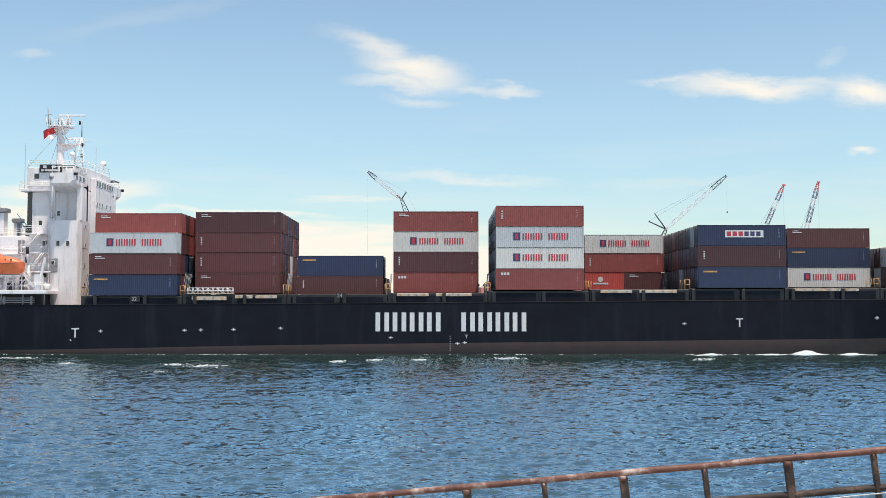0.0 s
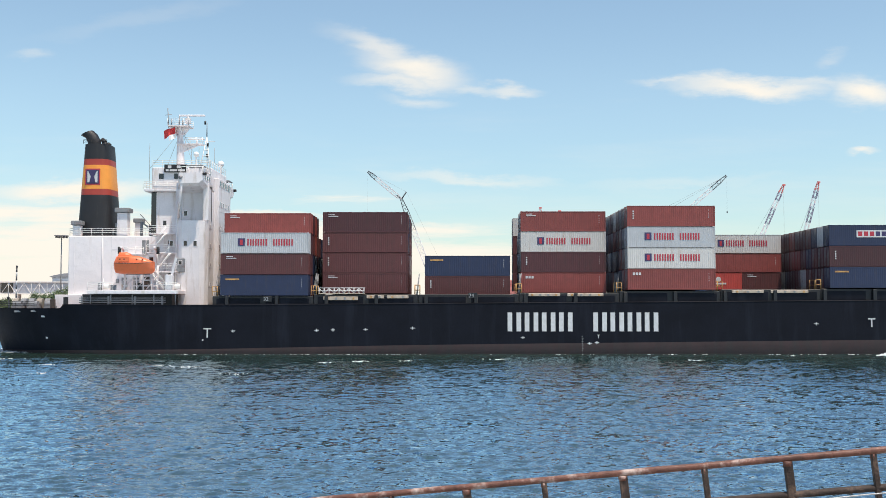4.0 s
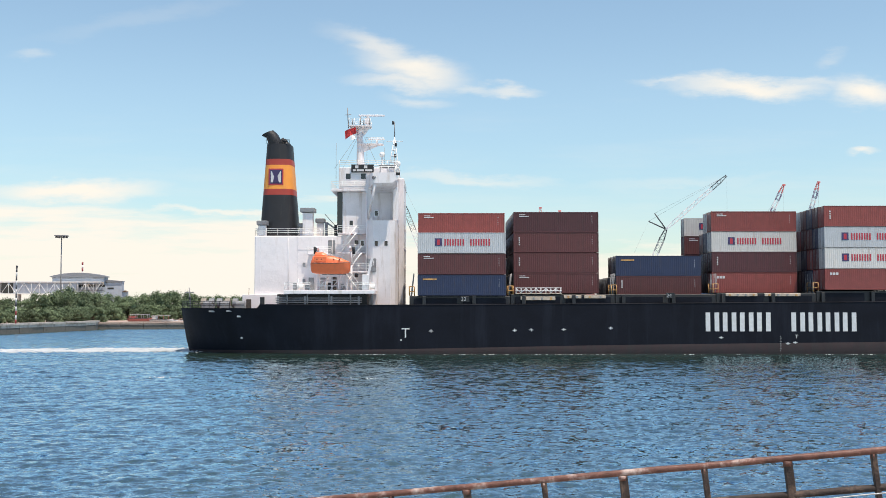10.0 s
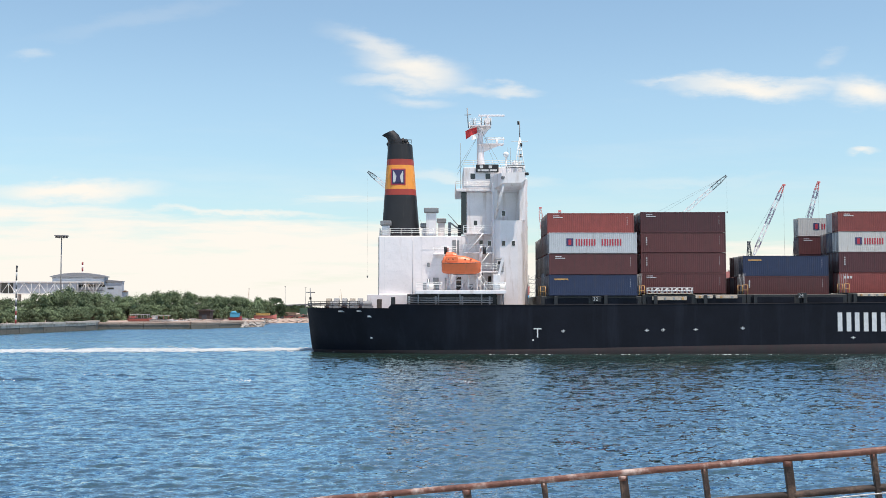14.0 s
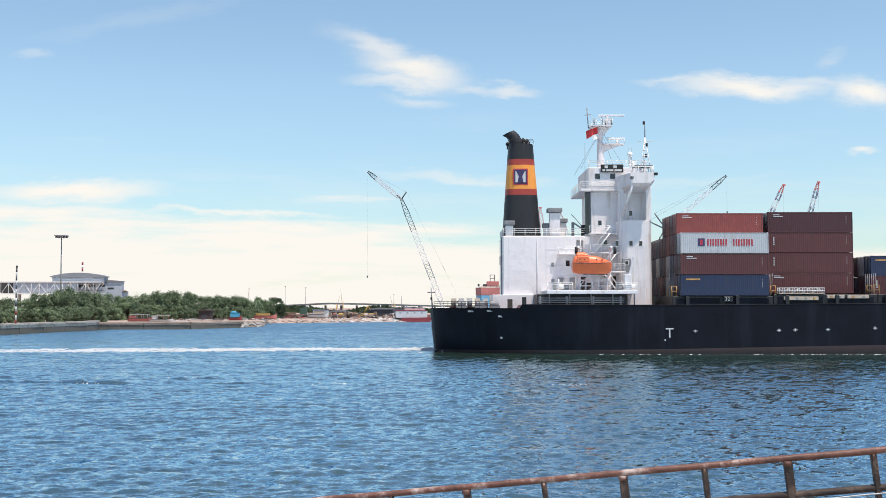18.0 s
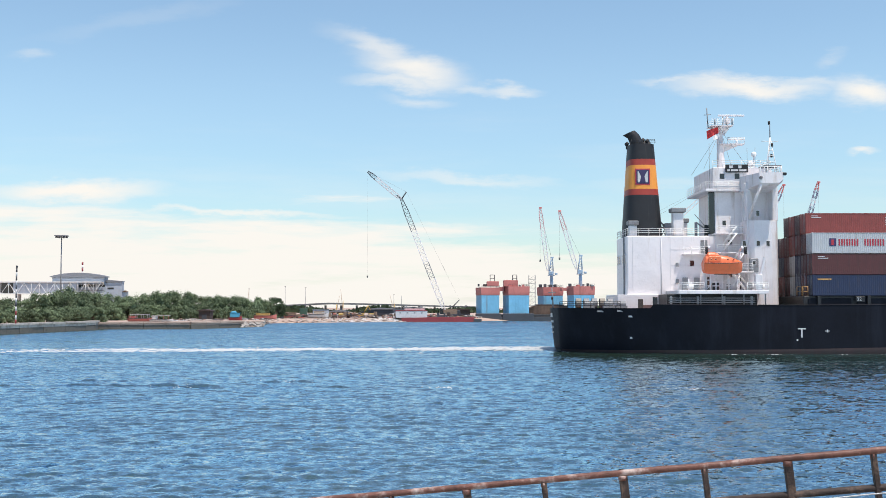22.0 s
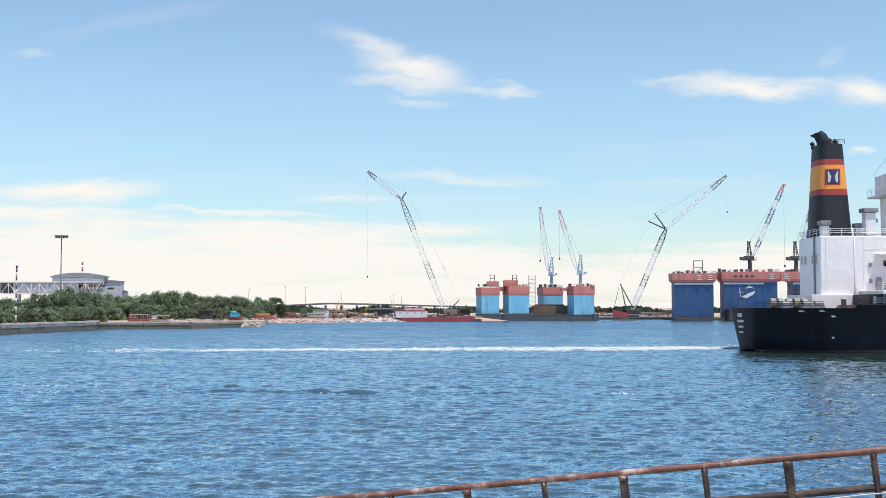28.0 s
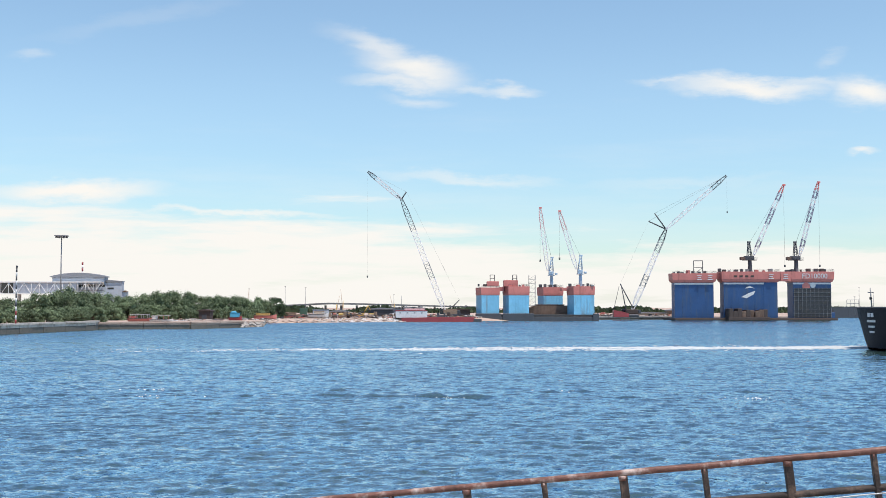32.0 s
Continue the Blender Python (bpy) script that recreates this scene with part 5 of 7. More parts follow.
def plant_trees():
    kinds = []
    for seed, spread, height, leaves, size, mt in ((1, 4.6, 8.5, 9000, 0.25, LEAF), (2, 5.2, 8.0, 9500, 0.26, LEAF), (3, 4.2, 9.5, 8500, 0.24, LEAF), (4, 3.6, 8.0, 7000, 0.2, LEAFDARK), (5, 3.6, 3.6, 4500, 0.22, LEAF)):
        a, b = tree_meshes(seed, spread, height, leaves, size)
        b.materials.append(mt)
        t = thing("tree", pose(0, -900, 0), "bushy green broadleaf tree on the far bank" if mt == LEAF else "dark feathery tree on the far bank", "tree", "trees on the bank")
        if height < 5:
            tagged(t, "low dense green shrub on the far bank", "shrub", "shrubs on the bank")
            t.name = "shrub"
        part("trunk", a, BARK, t)
        part("crown", b, mt, t)
        kinds.append(t)
    rnd = random.Random(11)
    spots = []
    # along the near quay, then along the beach
    for u, d, k, s in ((-60, 318, 0, 1.0), (-25, 325, 1, 0.95), (8, 318, 0, 0.86), (38, 330, 1, 0.95), (66, 322, 2, 0.92), (92, 330, 0, 1.18), (118, 336, 2, 1.22), (134, 326, 1, 1.2), (158, 334, 0, 1.16),
                       (182, 340, 1, 1.0), (204, 346, 2, 0.86), (222, 352, 0, 0.92), (146, 350, 3, 1.1), (60, 350, 3, 0.9),
                       (244, 392, 1, 0.98), (262, 400, 0, 0.95), (280, 396, 2, 1.02), (298, 404, 0, 1.18), (316, 408, 1, 1.12), (334, 402, 2, 1.0), (352, 412, 1, 1.02), (370, 408, 0, 1.0), (388, 414, 2, 0.92),
                       (405, 420, 1, 0.98), (422, 424, 0, 0.96), (440, 430, 1, 0.92), (456, 436, 2, 0.86), (472, 440, 0, 0.84), (487, 446, 3, 1.0), (494, 452, 3, 0.75)):
        spots.append((u, d, k, s))
    for u, d, s in ((10, 296, 0.8), (30, 300, 1.0), (55, 298, 0.85), (84, 304, 1.0), (112, 312, 1.1), (138, 312, 1.0), (166, 322, 1.05), (196, 334, 1.0), (226, 360, 0.8), (250, 380, 0.9), (340, 390, 0.8), (390, 402, 0.85), (-12, 290, 0.9),
                    (430, 412, 0.8), (462, 424, 0.7), (300, 385, 0.7), (-40, 296, 1.1), (186, 352, 1.2), (210, 356, 1.2), (232, 372, 1.1), (268, 390, 1.2), (322, 396, 1.2), (360, 402, 1.2), (412, 412, 1.1), (448, 426, 1.1)):
        spots.append((u, d, 4, s))
    for i, (u, d, k, s) in enumerate(spots):
        if u > 176:
            d, s = d + (52 if u < 245 else 22), s * (1.28 if u < 245 else 1.2)
        s *= 0.97 if k != 4 else 1.1
        x = (u - 784) * d / 1920.0
        m = pose(x, d, 2.1 if d < 330 else 1.4, 0, 0, rnd.uniform(0, 360)) @ Matrix.Diagonal((s, s, s * rnd.uniform(0.92, 1.04), 1))
        if kinds[k].get("used"):
            t = copy_thing(kinds[k], pose(0, 0, 0))
            t.matrix_basis = m
        else:
            kinds[k].matrix_basis = m
            kinds[k]["used"] = True


plant_trees()


# ---- buildings and lights on the bank ----
def low_building():
    b = thing("terminal_building", pose(0, 0, 0), "pale grey terminal building with a shallow curved roof behind trees", "building")
    x0, x1, y0, y1 = -162.04, -140.50, 450.0, 455.0
    part("wall", Shape().box(x0, x1, y0, y1, 1.4, 19.19), PALEWALL, b)
    r = Shape()
    n = 12
    prof = [(x0 - 0.8 + (x1 - x0 + 1.6) * i / n, 19.07 + 1.55 * math.sin(math.pi * i / n) ** 0.8) for i in range(n + 1)]
    r.prism(prof + [(x1 + 0.8, 19.07 - 0.3), (x0 - 0.8, 19.07 - 0.3)], "y", y0 - 0.8, y1)
    part("roof", r, GREYROOF, b)
    part("annex", Shape().box(x1, -133.71, y0 + 2, y1, 1.4, 17.08), PALEWALL, b)
    part("annex_roof", Shape().prism([(x1, 17.78), (-133.47, 17.20), (-133.47, 16.85), (x1, 16.85)], "y", y0 + 1.5, y1), GREYROOF, b)
    part("low_wing", Shape().prism([(-133.71, 12.63), (-132.77, 13.33), (-131.60, 12.63)], "y", y0 + 2, y1), BROWN, b)
    part("low_wall", Shape().box(-133.71, -131.84, y0 + 2.5, y1, 1.4, 12.58), PALEWALL, b)
    for i in range(5):
        x = x0 + 2.5 + i * 4.2
        part("window", Shape().box(x, x + 2.6, y0 - 0.06, y0 + 0.1, 14.74, 15.67), GLASS, b)
    part("window", Shape().box(x1 + 0.8, x1 + 3.4, y0 + 1.9, y0 + 2.1, 13.80, 14.50), GLASS, b)
    for k in range(3):
        z = 18.25 - k * 2.6
        part("cornice", Shape().box(x0 - 0.1, x1 + 0.1, y0 - 0.12, y0, z, z + 0.25), GREYROOF, b)


low_building()


def walkway():
    b = thing("truss_walkway", pose(0, 0, 0), "white steel truss walkway raised behind the trees", "walkway")
    y, x0, x1, z0, z1 = 445.0, -190.81, -140.33, 11.64, 16.27
    for yy in (y, y + 4):
        for z in (z0, z1):
            part("chord", Shape().box(x0, x1, yy, yy + 0.3, z, z + 0.35), RAILW, b)
        n = 16
        for i in range(n):
            xa, xb = x0 + (x1 - x0) * i / n, x0 + (x1 - x0) * (i + 1) / n
            part("diagonal", Shape().tube((xa, yy + 0.15, z0 if i % 2 else z1), (xb, yy + 0.15, z1 if i % 2 else z0), 0.11, n=5), RAILW, b)
            part("upright", Shape().tube((xa, yy + 0.15, z0), (xa, yy + 0.15, z1), 0.1, n=5), RAILW, b)
    part("roof", Shape().box(x0, x1, y - 0.2, y + 4.5, z1 + 0.35, z1 + 0.6), RAILW, b)
    part("cladding", Shape().box(-176.45, -150.5, y + 0.5, y + 3.8, z0 + 0.2, z1), PALEWALL, b)
    part("glazing", Shape().box(x0, -176.68, y + 0.4, y + 3.8, z0 + 0.2, z1), GLASS, b)
    for x in (x0 + 3, x0 + 16, x1 - 3):
        part("pier", Shape().box(x, x + 0.8, y + 1, y + 3, 1.4, z0), CONCRETE, b)


walkway()


def lights_and_poles():
    x, d = -147.96, 420.0
    t = thing("high_mast_light", pose(x, d, 1.4), "tall grey high-mast light with a ring of floodlights", "lamp post")
    top = 33.91 - 1.4
    part("pole", Shape().tube((0, 0, 0), (0, 0, top), 0.36, 0.2, n=8), GREY, t)
    part("head_ring", Shape().box(-2.2, 2.2, -2.2, 2.2, top - 0.1, top + 0.3, 0.1), GREY, t)
    for i in range(8):
        a = i * math.pi / 4
        part("floodlight", Shape().box(2.0 * math.cos(a) - 0.35, 2.0 * math.cos(a) + 0.35, 2.0 * math.sin(a) - 0.35, 2.0 * math.sin(a) + 0.35, top - 0.75, top - 0.15, 0.06), CRANEDARK, t)
    x, d = -103.79, 264.0
    t = thing("striped_pole", pose(x, d, 2.35), "black and white banded beacon pole on the quay", "pole")
    h = 16.03 - 2.35
    n = 13
    for i in range(n):
        mt = (BRIGHTRED if i < 1 else LETTER if i % 2 else (CRANEDARK if i > 2 else BRIGHTRED))
        part("band", Shape().tube((0, 0, h * i / n), (0, 0, h * (i + 1) / n - 0.004), 0.2, n=8), mt, t)
    part("beacon", Shape().tube((0, 0, h), (0.1, 0, h + 0.5), 0.24, 0.3, n=8), CRANEDARK, t)
    x, d = -156.28, 470.0
    t = thing("chimney", pose(x, d, 1.4), "slim red and white chimney behind the terminal", "chimney")
    top = 25.88 - 1.4
    for i in range(8):
        part("band", Shape().tube((0, 0, top * (0.55 + 0.45 * i / 8)), (0, 0, top * (0.55 + 0.45 * (i + 1) / 8) - 0.004), 0.38, n=8), BRIGHTRED if i % 2 else PINK, t)
    part("shaft", Shape().tube((0, 0, 0), (0, 0, top * 0.55), 0.42, n=8), PINK, t)
    for u, v, d in ((441, 512, 700), (541, 510, 640), (505, 508, 660), (697, 522, 720), (1520, 510, 700), (1545, 518, 720), (1512, 526, 650)):
        x = (u - 784) * d / 1920.0
        z = 6.56 + (543 - v) * d / 1920.0
        s = Shape().tube((0, 0, 0), (0, 0, z - 1.4), 0.15, 0.1, n=6)
        p = thing("street_lamp", pose(x, d, 1.4), "distant grey lamp post on the far shore", "lamp post", "far lamp posts")
        part("pole", s, GREY, p)
        part("lamp_head", Shape().box(-0.5, 0.5, -0.2, 0.2, z - 1.4, z - 1.15, 0.05), CRANEDARK, p)


lights_and_poles()


# ---- cranes ----
def lattice(p, q, w, panels, mts, parent, name="boom", r=0.13):
    """A square lattice girder from p to q; mts: materials along it. One mesh a length of girder."""
    p, q = Vector(p), Vector(q)
    d = (q - p).normalized()
    a = Vector((0, 1, 0))
    b = d.cross(a).normalized()
    k = len(mts)
    per = max(1, panels // k)
    for j, mt in enumerate(mts):
        s = Shape()
        for i in range(per):
            f0, f1 = (j * per + i) / (k * per), (j * per + i + 1) / (k * per)
            t0 = w * (0.35 + 0.65 * min(1, f0 / 0.12, (1.02 - f0) / 0.14)) / 2
            t1 = w * (0.35 + 0.65 * min(1, f1 / 0.12, (1.02 - f1) / 0.14)) / 2
            c0 = [p.lerp(q, f0) + a * t0 * sa + b * t0 * sb for sa, sb in ((1, 1), (1, -1), (-1, -1), (-1, 1))]
            c1 = [p.lerp(q, f1) + a * t1 * sa + b * t1 * sb for sa, sb in ((1, 1), (1, -1), (-1, -1), (-1, 1))]
            k0, k1 = [], []
            for m in range(4):
                s.tube(c0[m], c1[m], r, n=4, caps=False, smooth=False)
                rim = (c1[m] - c0[m]).normalized().orthogonal().normalized() * r
                k0.append(c0[m] + rim)
                k1.append(c1[m] + rim)
            for m in range(4):
                u, v = (k0[m], k1[(m + 1) % 4]) if i % 2 else (k0[(m + 1) % 4], k1[m])
                e = (v - u).normalized()
                x = e.orthogonal().normalized() * r * 0.6
                y = e.cross(x)
                mid = [[c + x, c + y, c - x, c - y] for c in (u.lerp(v, 0.04), u.lerp(v, 0.96))]
                s.grid([[u] * 4, mid[0], mid[1], [v] * 4], close=True)
        part(name, s, mt, parent)


def crawler_crane(at, foot, knee, tip, struts, hook_z, base_mt, label, stay):
    x, y = at
    c = thing("crawler_crane", pose(x, y, 1.5), label, "crane", "lattice cranes")
    for dy in (-3, 3):
        part("crawler_track", Shape().box(-4.5, 4.5, dy - 0.7, dy + 0.7, 0, 1.4, 0.3), CRANEDARK, c)
    part("machine_house", Shape().box(-2, 4.5, -2, 2, 1.5, 3.7, 0.2), base_mt, c)
    part("counterweight", Shape().box(4.5, 5.8, -2.2, 2.2, 1.6, 3.4, 0.1), CRANEDARK, c)
    part("cab", Shape().box(-3.6, -2.0, -2, -0.2, 1.6, 3.9, 0.15), GLASS, c)

    def v(p, dy=0.0):
        return (p[0] - x, dy, p[1] - 1.5)
    lattice(v(foot), v(knee), 2.3, 28, [PINK, PINK, GREY, PINK, PINK, GREY, CRANEDARK], c, "boom", 0.17)
    lattice(v(knee), v(tip), 1.6, 16, [PINK, PINK, PINK, CRANEDARK], c, "jib", 0.15)
    for s in struts:
        part("strut", Shape().tube(v(knee), v(s), 0.34, 0.28, n=6), CRANEDARK, c)
        part("stay_rope", Shape().tube(v(s), v(tip), 0.05, n=4), GREY, c)
    part("stay_rope", Shape().tube(v(struts[-1]), v(stay), 0.035, n=4), GREY, c)
    part("gantry_mast", Shape().tube((2, -1, 4.6), v(stay), 0.25, n=6), CRANEDARK, c)
    part("hoist_rope", Shape().tube(v(tip), v((tip[0], hook_z)), 0.022, n=4), GREY, c)
    part("hook_block", Shape().box(tip[0] - x - 0.25, tip[0] - x + 0.25, -0.25, 0.25, hook_z - 2.5, hook_z - 1.5, 0.08), CRANEDARK, c)


crawler_crane((2.08, 500.0), (0.78, 4.5), (-19.25, 56.15), (-34.86, 69.03), [(-21.34, 57.99), (-16.91, 59.57)], 20.85, WOOD,
              "lattice-boom crawler crane with a raised luffing jib", (7.55, 9.66))
crawler_crane((90.46, 530.0), (92.39, 5.0), (109.21, 44.41), (139.28, 70.83), [(103.70, 52.18), (100.67, 48.29)], 53.29, RUSTY,
              "white lattice-boom crawler crane with a long jib", (86.60, 17.57))


def small_red_crane():
    c = thing("derrick", pose(85.78, 525, 1.5), "small red quay derrick beside the lattice crane", "crane")
    part("house", Shape().prism([(-3.6, 0), (3.8, 0), (3.8, 1.8), (1.0, 2.6), (-3.6, 3.4)], "y", -2, 2), BRIGHTRED, c)
    part("boom", Shape().tube((3, 0, 2), (86.06 - 85.78, 0, 17.47 - 1.5), 0.28, 0.2, n=6), CRANEDARK, c)
    part("boom", Shape().tube((-3.4, 0, 3), (85.24 - 85.78, 0, 16.65 - 1.5), 0.14, 0.1, n=6), CRANEDARK, c)


small_red_crane()


def dock_crane(x, y, z0, scale, post_mt, jib_mts, lean, label, hook=3.0):
    """A pedestal jib crane on a dock wall; lean: the jib tip's offset (dx, dz)."""
    c = thing("dock_crane", pose(x, y, z0), label, "crane", "dock cranes")
    s = scale
    k = 0.5 if post_mt == CRANEBLUE else 1.0
    part("pedestal", Shape().tube((0, 0, 0), (0, 0, 5.2 * s), (0.6 + 0.4 * k) * s, (0.5 + 0.3 * k) * s, n=10), post_mt, c)
    part("slew_house", Shape().box(-2.4 * s * k, 1.6 * s * k, -1.3 * s, 1.3 * s, 5.4 * s, 7.0 * s, 0.15), post_mt, c)
    part("slew_platform", Shape().box(-3.0 * s * k, 2.8 * s * k, -1.5 * s, 1.5 * s, 5.1 * s, 5.4 * s, 0.05), post_mt, c)
    side = math.copysign(1.0, lean[0])
    for dx, dy in ((-1.0, -0.9), (-1.0, 0.9), (0.7, -0.9), (0.7, 0.9)):
        part("mast_leg", Shape().tube((dx * s, dy * s, 7.0 * s), (0.35 * s * dx - side * 0.3 * s, dy * 0.5 * s, 12.8 * s), 0.17 * s, n=6), post_mt, c)
    for i in range(1, 5):
        z, f = (7.0 + 5.8 * i / 4) * s, 1 - 0.6 * i / 4
        cx = -side * 0.3 * s * i / 4
        part("mast_tie", Shape().path([(cx - s * f, -0.8 * s * f, z), (cx + 0.7 * s * f, -0.8 * s * f, z), (cx - s * f, -0.8 * s * f, z - 1.4 * s)], 0.1 * s, 5), post_mt, c)
    part("mast_head", Shape().box(-0.7 * s - side * 0.3 * s, 0.6 * s - side * 0.3 * s, -0.6 * s, 0.6 * s, 12.6 * s, 13.4 * s, 0.1), post_mt, c)
    part("counterweight", Shape().box(-side * 3.2 * s * (0.3 + 0.7 * k) - 1.1 * k, -side * 3.2 * s * (0.3 + 0.7 * k) + 1.1 * k, -1.2 * s * k, 1.2 * s * k, (5.2 + 0.4 * (1 - k)) * s, (6.6 - 0.6 * (1 - k)) * s, 0.15), CRANEBLUE if post_mt == CRANEBLUE else BROWN, c)
    railing(c, [(-3.0 * s * k, -1.5 * s, 5.4 * s), (2.8 * s * k, -1.5 * s, 5.4 * s)], 1.0, 1.4, post_mt)
    p = Vector((math.copysign(1.8, lean[0]), 0, 7.2 * s))
    tip = (lean[0], 0, lean[1])
    lattice(p, tip, 1.5 * s, 18, jib_mts, c, "jib", 0.10 + 0.06 * k)
    part("jib_head", Shape().box(tip[0] - 0.5, tip[0] + 0.9, -0.4, 0.4, tip[2] - 0.3, tip[2] + 0.5, 0.1), CRANERED, c)
    part("stay_rope", Shape().tube((0, 0, 12.8 * s), tip, 0.06, n=4), GREY, c)
    part("hoist_rope", Shape().tube(tip, (tip[0], 0, hook * s), 0.045, n=4), GREY, c)
    part("hook_block", Shape().box(tip[0] - 0.35, tip[0] + 0.35, -0.3, 0.3, (hook - 0.8) * s, (hook + 0.2) * s, 0.08), CRANEDARK, c)


def clutter_on(parent, x0, x1, y, z, seed, mt=None):
    rnd = random.Random(seed)
    x = x0 + 0.5
    while x < x1 - 1.2:
        w, h = rnd.uniform(0.5, 1.8), rnd.uniform(0.5, 1.6)
        part("deck_fitting", Shape().box(x, x + w, y + rnd.uniform(0.5, 3), y + rnd.uniform(3.2, 5), z, z + h, 0.05), rnd.choice((CRANEDARK, GREY, DOCKRED, RUSTY)), parent)
        x += w + rnd.uniform(0.6, 2.4)


def tower(parent, x0, x1, y0, y1, z0, zb, z1, flare, body, band, panels=6, turn=0.0):
    """A dock wing wall: coloured body, flared band at the top, plate seams and pipes."""
    cx, cy = (x0 + x1) / 2, (y0 + y1) / 2
    ca, sa = math.cos(radians(turn)), math.sin(radians(turn))

    def put(x, y, z):
        return (cx + (x - cx) * ca - (y - cy) * sa, cy + (x - cx) * sa + (y - cy) * ca, z)

    def ring(o, z):
        return [put(x0 - o, y0 - o, z), put(x1 + o, y0 - o, z), put(x1 + o, y1 + o, z), put(x0 - o, y1 + o, z)]

    part("wing_wall", Shape().loft([ring(0, z0), ring(0, zb)], smooth=False), body, parent)
    k = z1 - zb
    part("top_band", Shape().loft([ring(0.02, zb), ring(flare * 0.55, zb + k * 0.08), ring(flare * 0.9, zb + k * 0.3), ring(flare, z1 - 0.5), ring(flare, z1)], smooth=False), band, parent)
    for i in range(1, panels):
        x = x0 + (x1 - x0) * i / panels
        part("plate_seam", Shape().prism([put(x + e, y0 + f, 0)[:2] for e, f in ((-0.06, -0.07), (0.06, -0.07), (0.06, 0.02), (-0.06, 0.02))], "z", z0 + 0.5, zb - 0.2), body, parent)
    e = flare - 0.1
    railing(parent, [put(x0 - e, y0 - e, z1), put(x1 + e, y0 - e, z1)], 1.1, 2.0, CRANEDARK)
    railing(parent, [put(x1 + e, y0 - e, z1), put(x1 + e, y1 + e, z1)], 1.1, 2.0, CRANEDARK)


def small_dock():
    y = 505.0
    d = thing("floating_dock", pose(0, 0, 0), "small floating dock with sky-blue wing walls and orange tops", "floating dock", "floating docks")
    zt = 16.00
    part("pontoon", Shape().box(16.56, 71.48, y - 2, y + 34, -1.5, 1.9, 0.2), CRANEDARK, d)
    part("pontoon_deck", Shape().box(17.2, 70.9, y - 1.4, y + 33, 1.9, 2.88, 0.2), DOCKDARK, d)
    for x0, x1 in ((15.0, 27.0), (27.6, 42.0), (69.4, 72.2)):
        part("pontoon_end", Shape().box(x0, x1, y - 2.5, y - 1.2, -1.2, 3.4, 0.1), CRANEDARK, d)
    for x0, x1, zz in ((15.50, 26.28, 15.47), (28.12, 40.21, 16.00)):
        tower(d, x0 + 1.1, x1 - 1.0, y, y + 8, 1.0, 11.80, zz, 0.25, SKYBLUE, DOCKRED, 6, 16)
    for x0, x1 in ((46.43, 58.52), (58.34, 70.69)):
        yy = 528.0 if x0 < 48 and x1 < 59 else y
        tower(d, x0 + 1.1, x1 - 1.0, yy, yy + 8, 1.0, 11.85, zt, 0.25, SKYBLUE, DOCKRED, 6, 16)
    part("upper_house", Shape().box(20.50, 26.02, y + 0.5, y + 8, zt, 18.37, 0.1), DOCKRED, d)
    part("upper_house", Shape().box(28.38, 34.95, y + 0.5, y + 8, zt, 18.89, 0.1), DOCKRED, d)
    part("walkway_link", Shape().box(26.28, 28.38, y + 2, y + 6, zt - 2.2, zt - 0.3), DOCKRED, d)
    part("walkway_link", Shape().box(55.71, 58.86, y + 4, y + 10, zt - 2.0, zt - 0.6), DOCKRED, d)
    for u in (23.13, 33.64):
        f = Shape()
        for dx, dy in ((-1, -1), (1, -1), (1, 1), (-1, 1)):
            f.tube((u + dx, y + 4 + dy, zt + 2.2), (u + dx, y + 4 + dy, zt + 5.4), 0.12, n=5)
        for z in (zt + 3.8, zt + 5.4):
            f.path([(u - 1, y + 3, z), (u + 1, y + 3, z), (u + 1, y + 5, z), (u - 1, y + 5, z), (u - 1, y + 3, z)], 0.1, 5)
        part("frame_mast", f, CRANEDARK, d)
    clutter_on(d, 15.77, 20.50, y, zt, 3)
    clutter_on(d, 34.95, 40.21, y, zt, 4)
    clutter_on(d, 58.34, 70.69, y, zt, 5)
    clutter_on(d, 46.43, 58.52, 528, zt, 6)
    # vessel hull under repair
    v = thing("barge_hull", pose(0, 0, 0), "rusty brown hull under repair inside the small floating dock", "barge")
    h = Shape()
    h.prism([(41.03, 3.09), (60.75, 3.09), (62.34, 4.69), (58.61, 7.08), (43.16, 7.08), (41.03, 5.75)], "y", 513, 527)
    part("hull_plating", h, BROWN, v)
    part("hull_deck", Shape().box(44.23, 57.55, 514, 526, 7.08, 7.61, 0.1), RUSTY, v)
    part("keel_block", Shape().box(41.56, 60.21, 514, 526, 2.43, 3.09), WOOD, v)
    # scaffold tower
    sc = thing("scaffold_tower", pose(41.93, 511, 7.08), "open steel scaffold stair tower", "scaffold")
    hh = 21.46 - 7.08
    for i in range(7):
        f = Shape()
        z = hh * i / 7
        w = 1.5
        for dx, dy in ((-w, -w), (w, -w), (w, w), (-w, w)):
            f.tube((dx, dy, z), (dx, dy, z + hh / 7), 0.09, n=4)
        f.path([(-w, -w, z), (w, -w, z), (w, w, z), (-w, w, z), (-w, -w, z)], 0.09, 4)
        f.tube((-w, -w, z), (w, -w, z + hh / 7), 0.07, n=4)
        part("stage", f, GREY, sc)
    dock_crane(53.23, 532, zt, 1.12, CRANEBLUE, [PINK, PINK, PINK, PINK, CRANEROSE, CRANEROSE], (47.71 - 53.23, 54.96 - zt, 50.47 - 53.23, 31.66 - zt), "blue dock crane with a red-tipped lattice jib", 12.0)
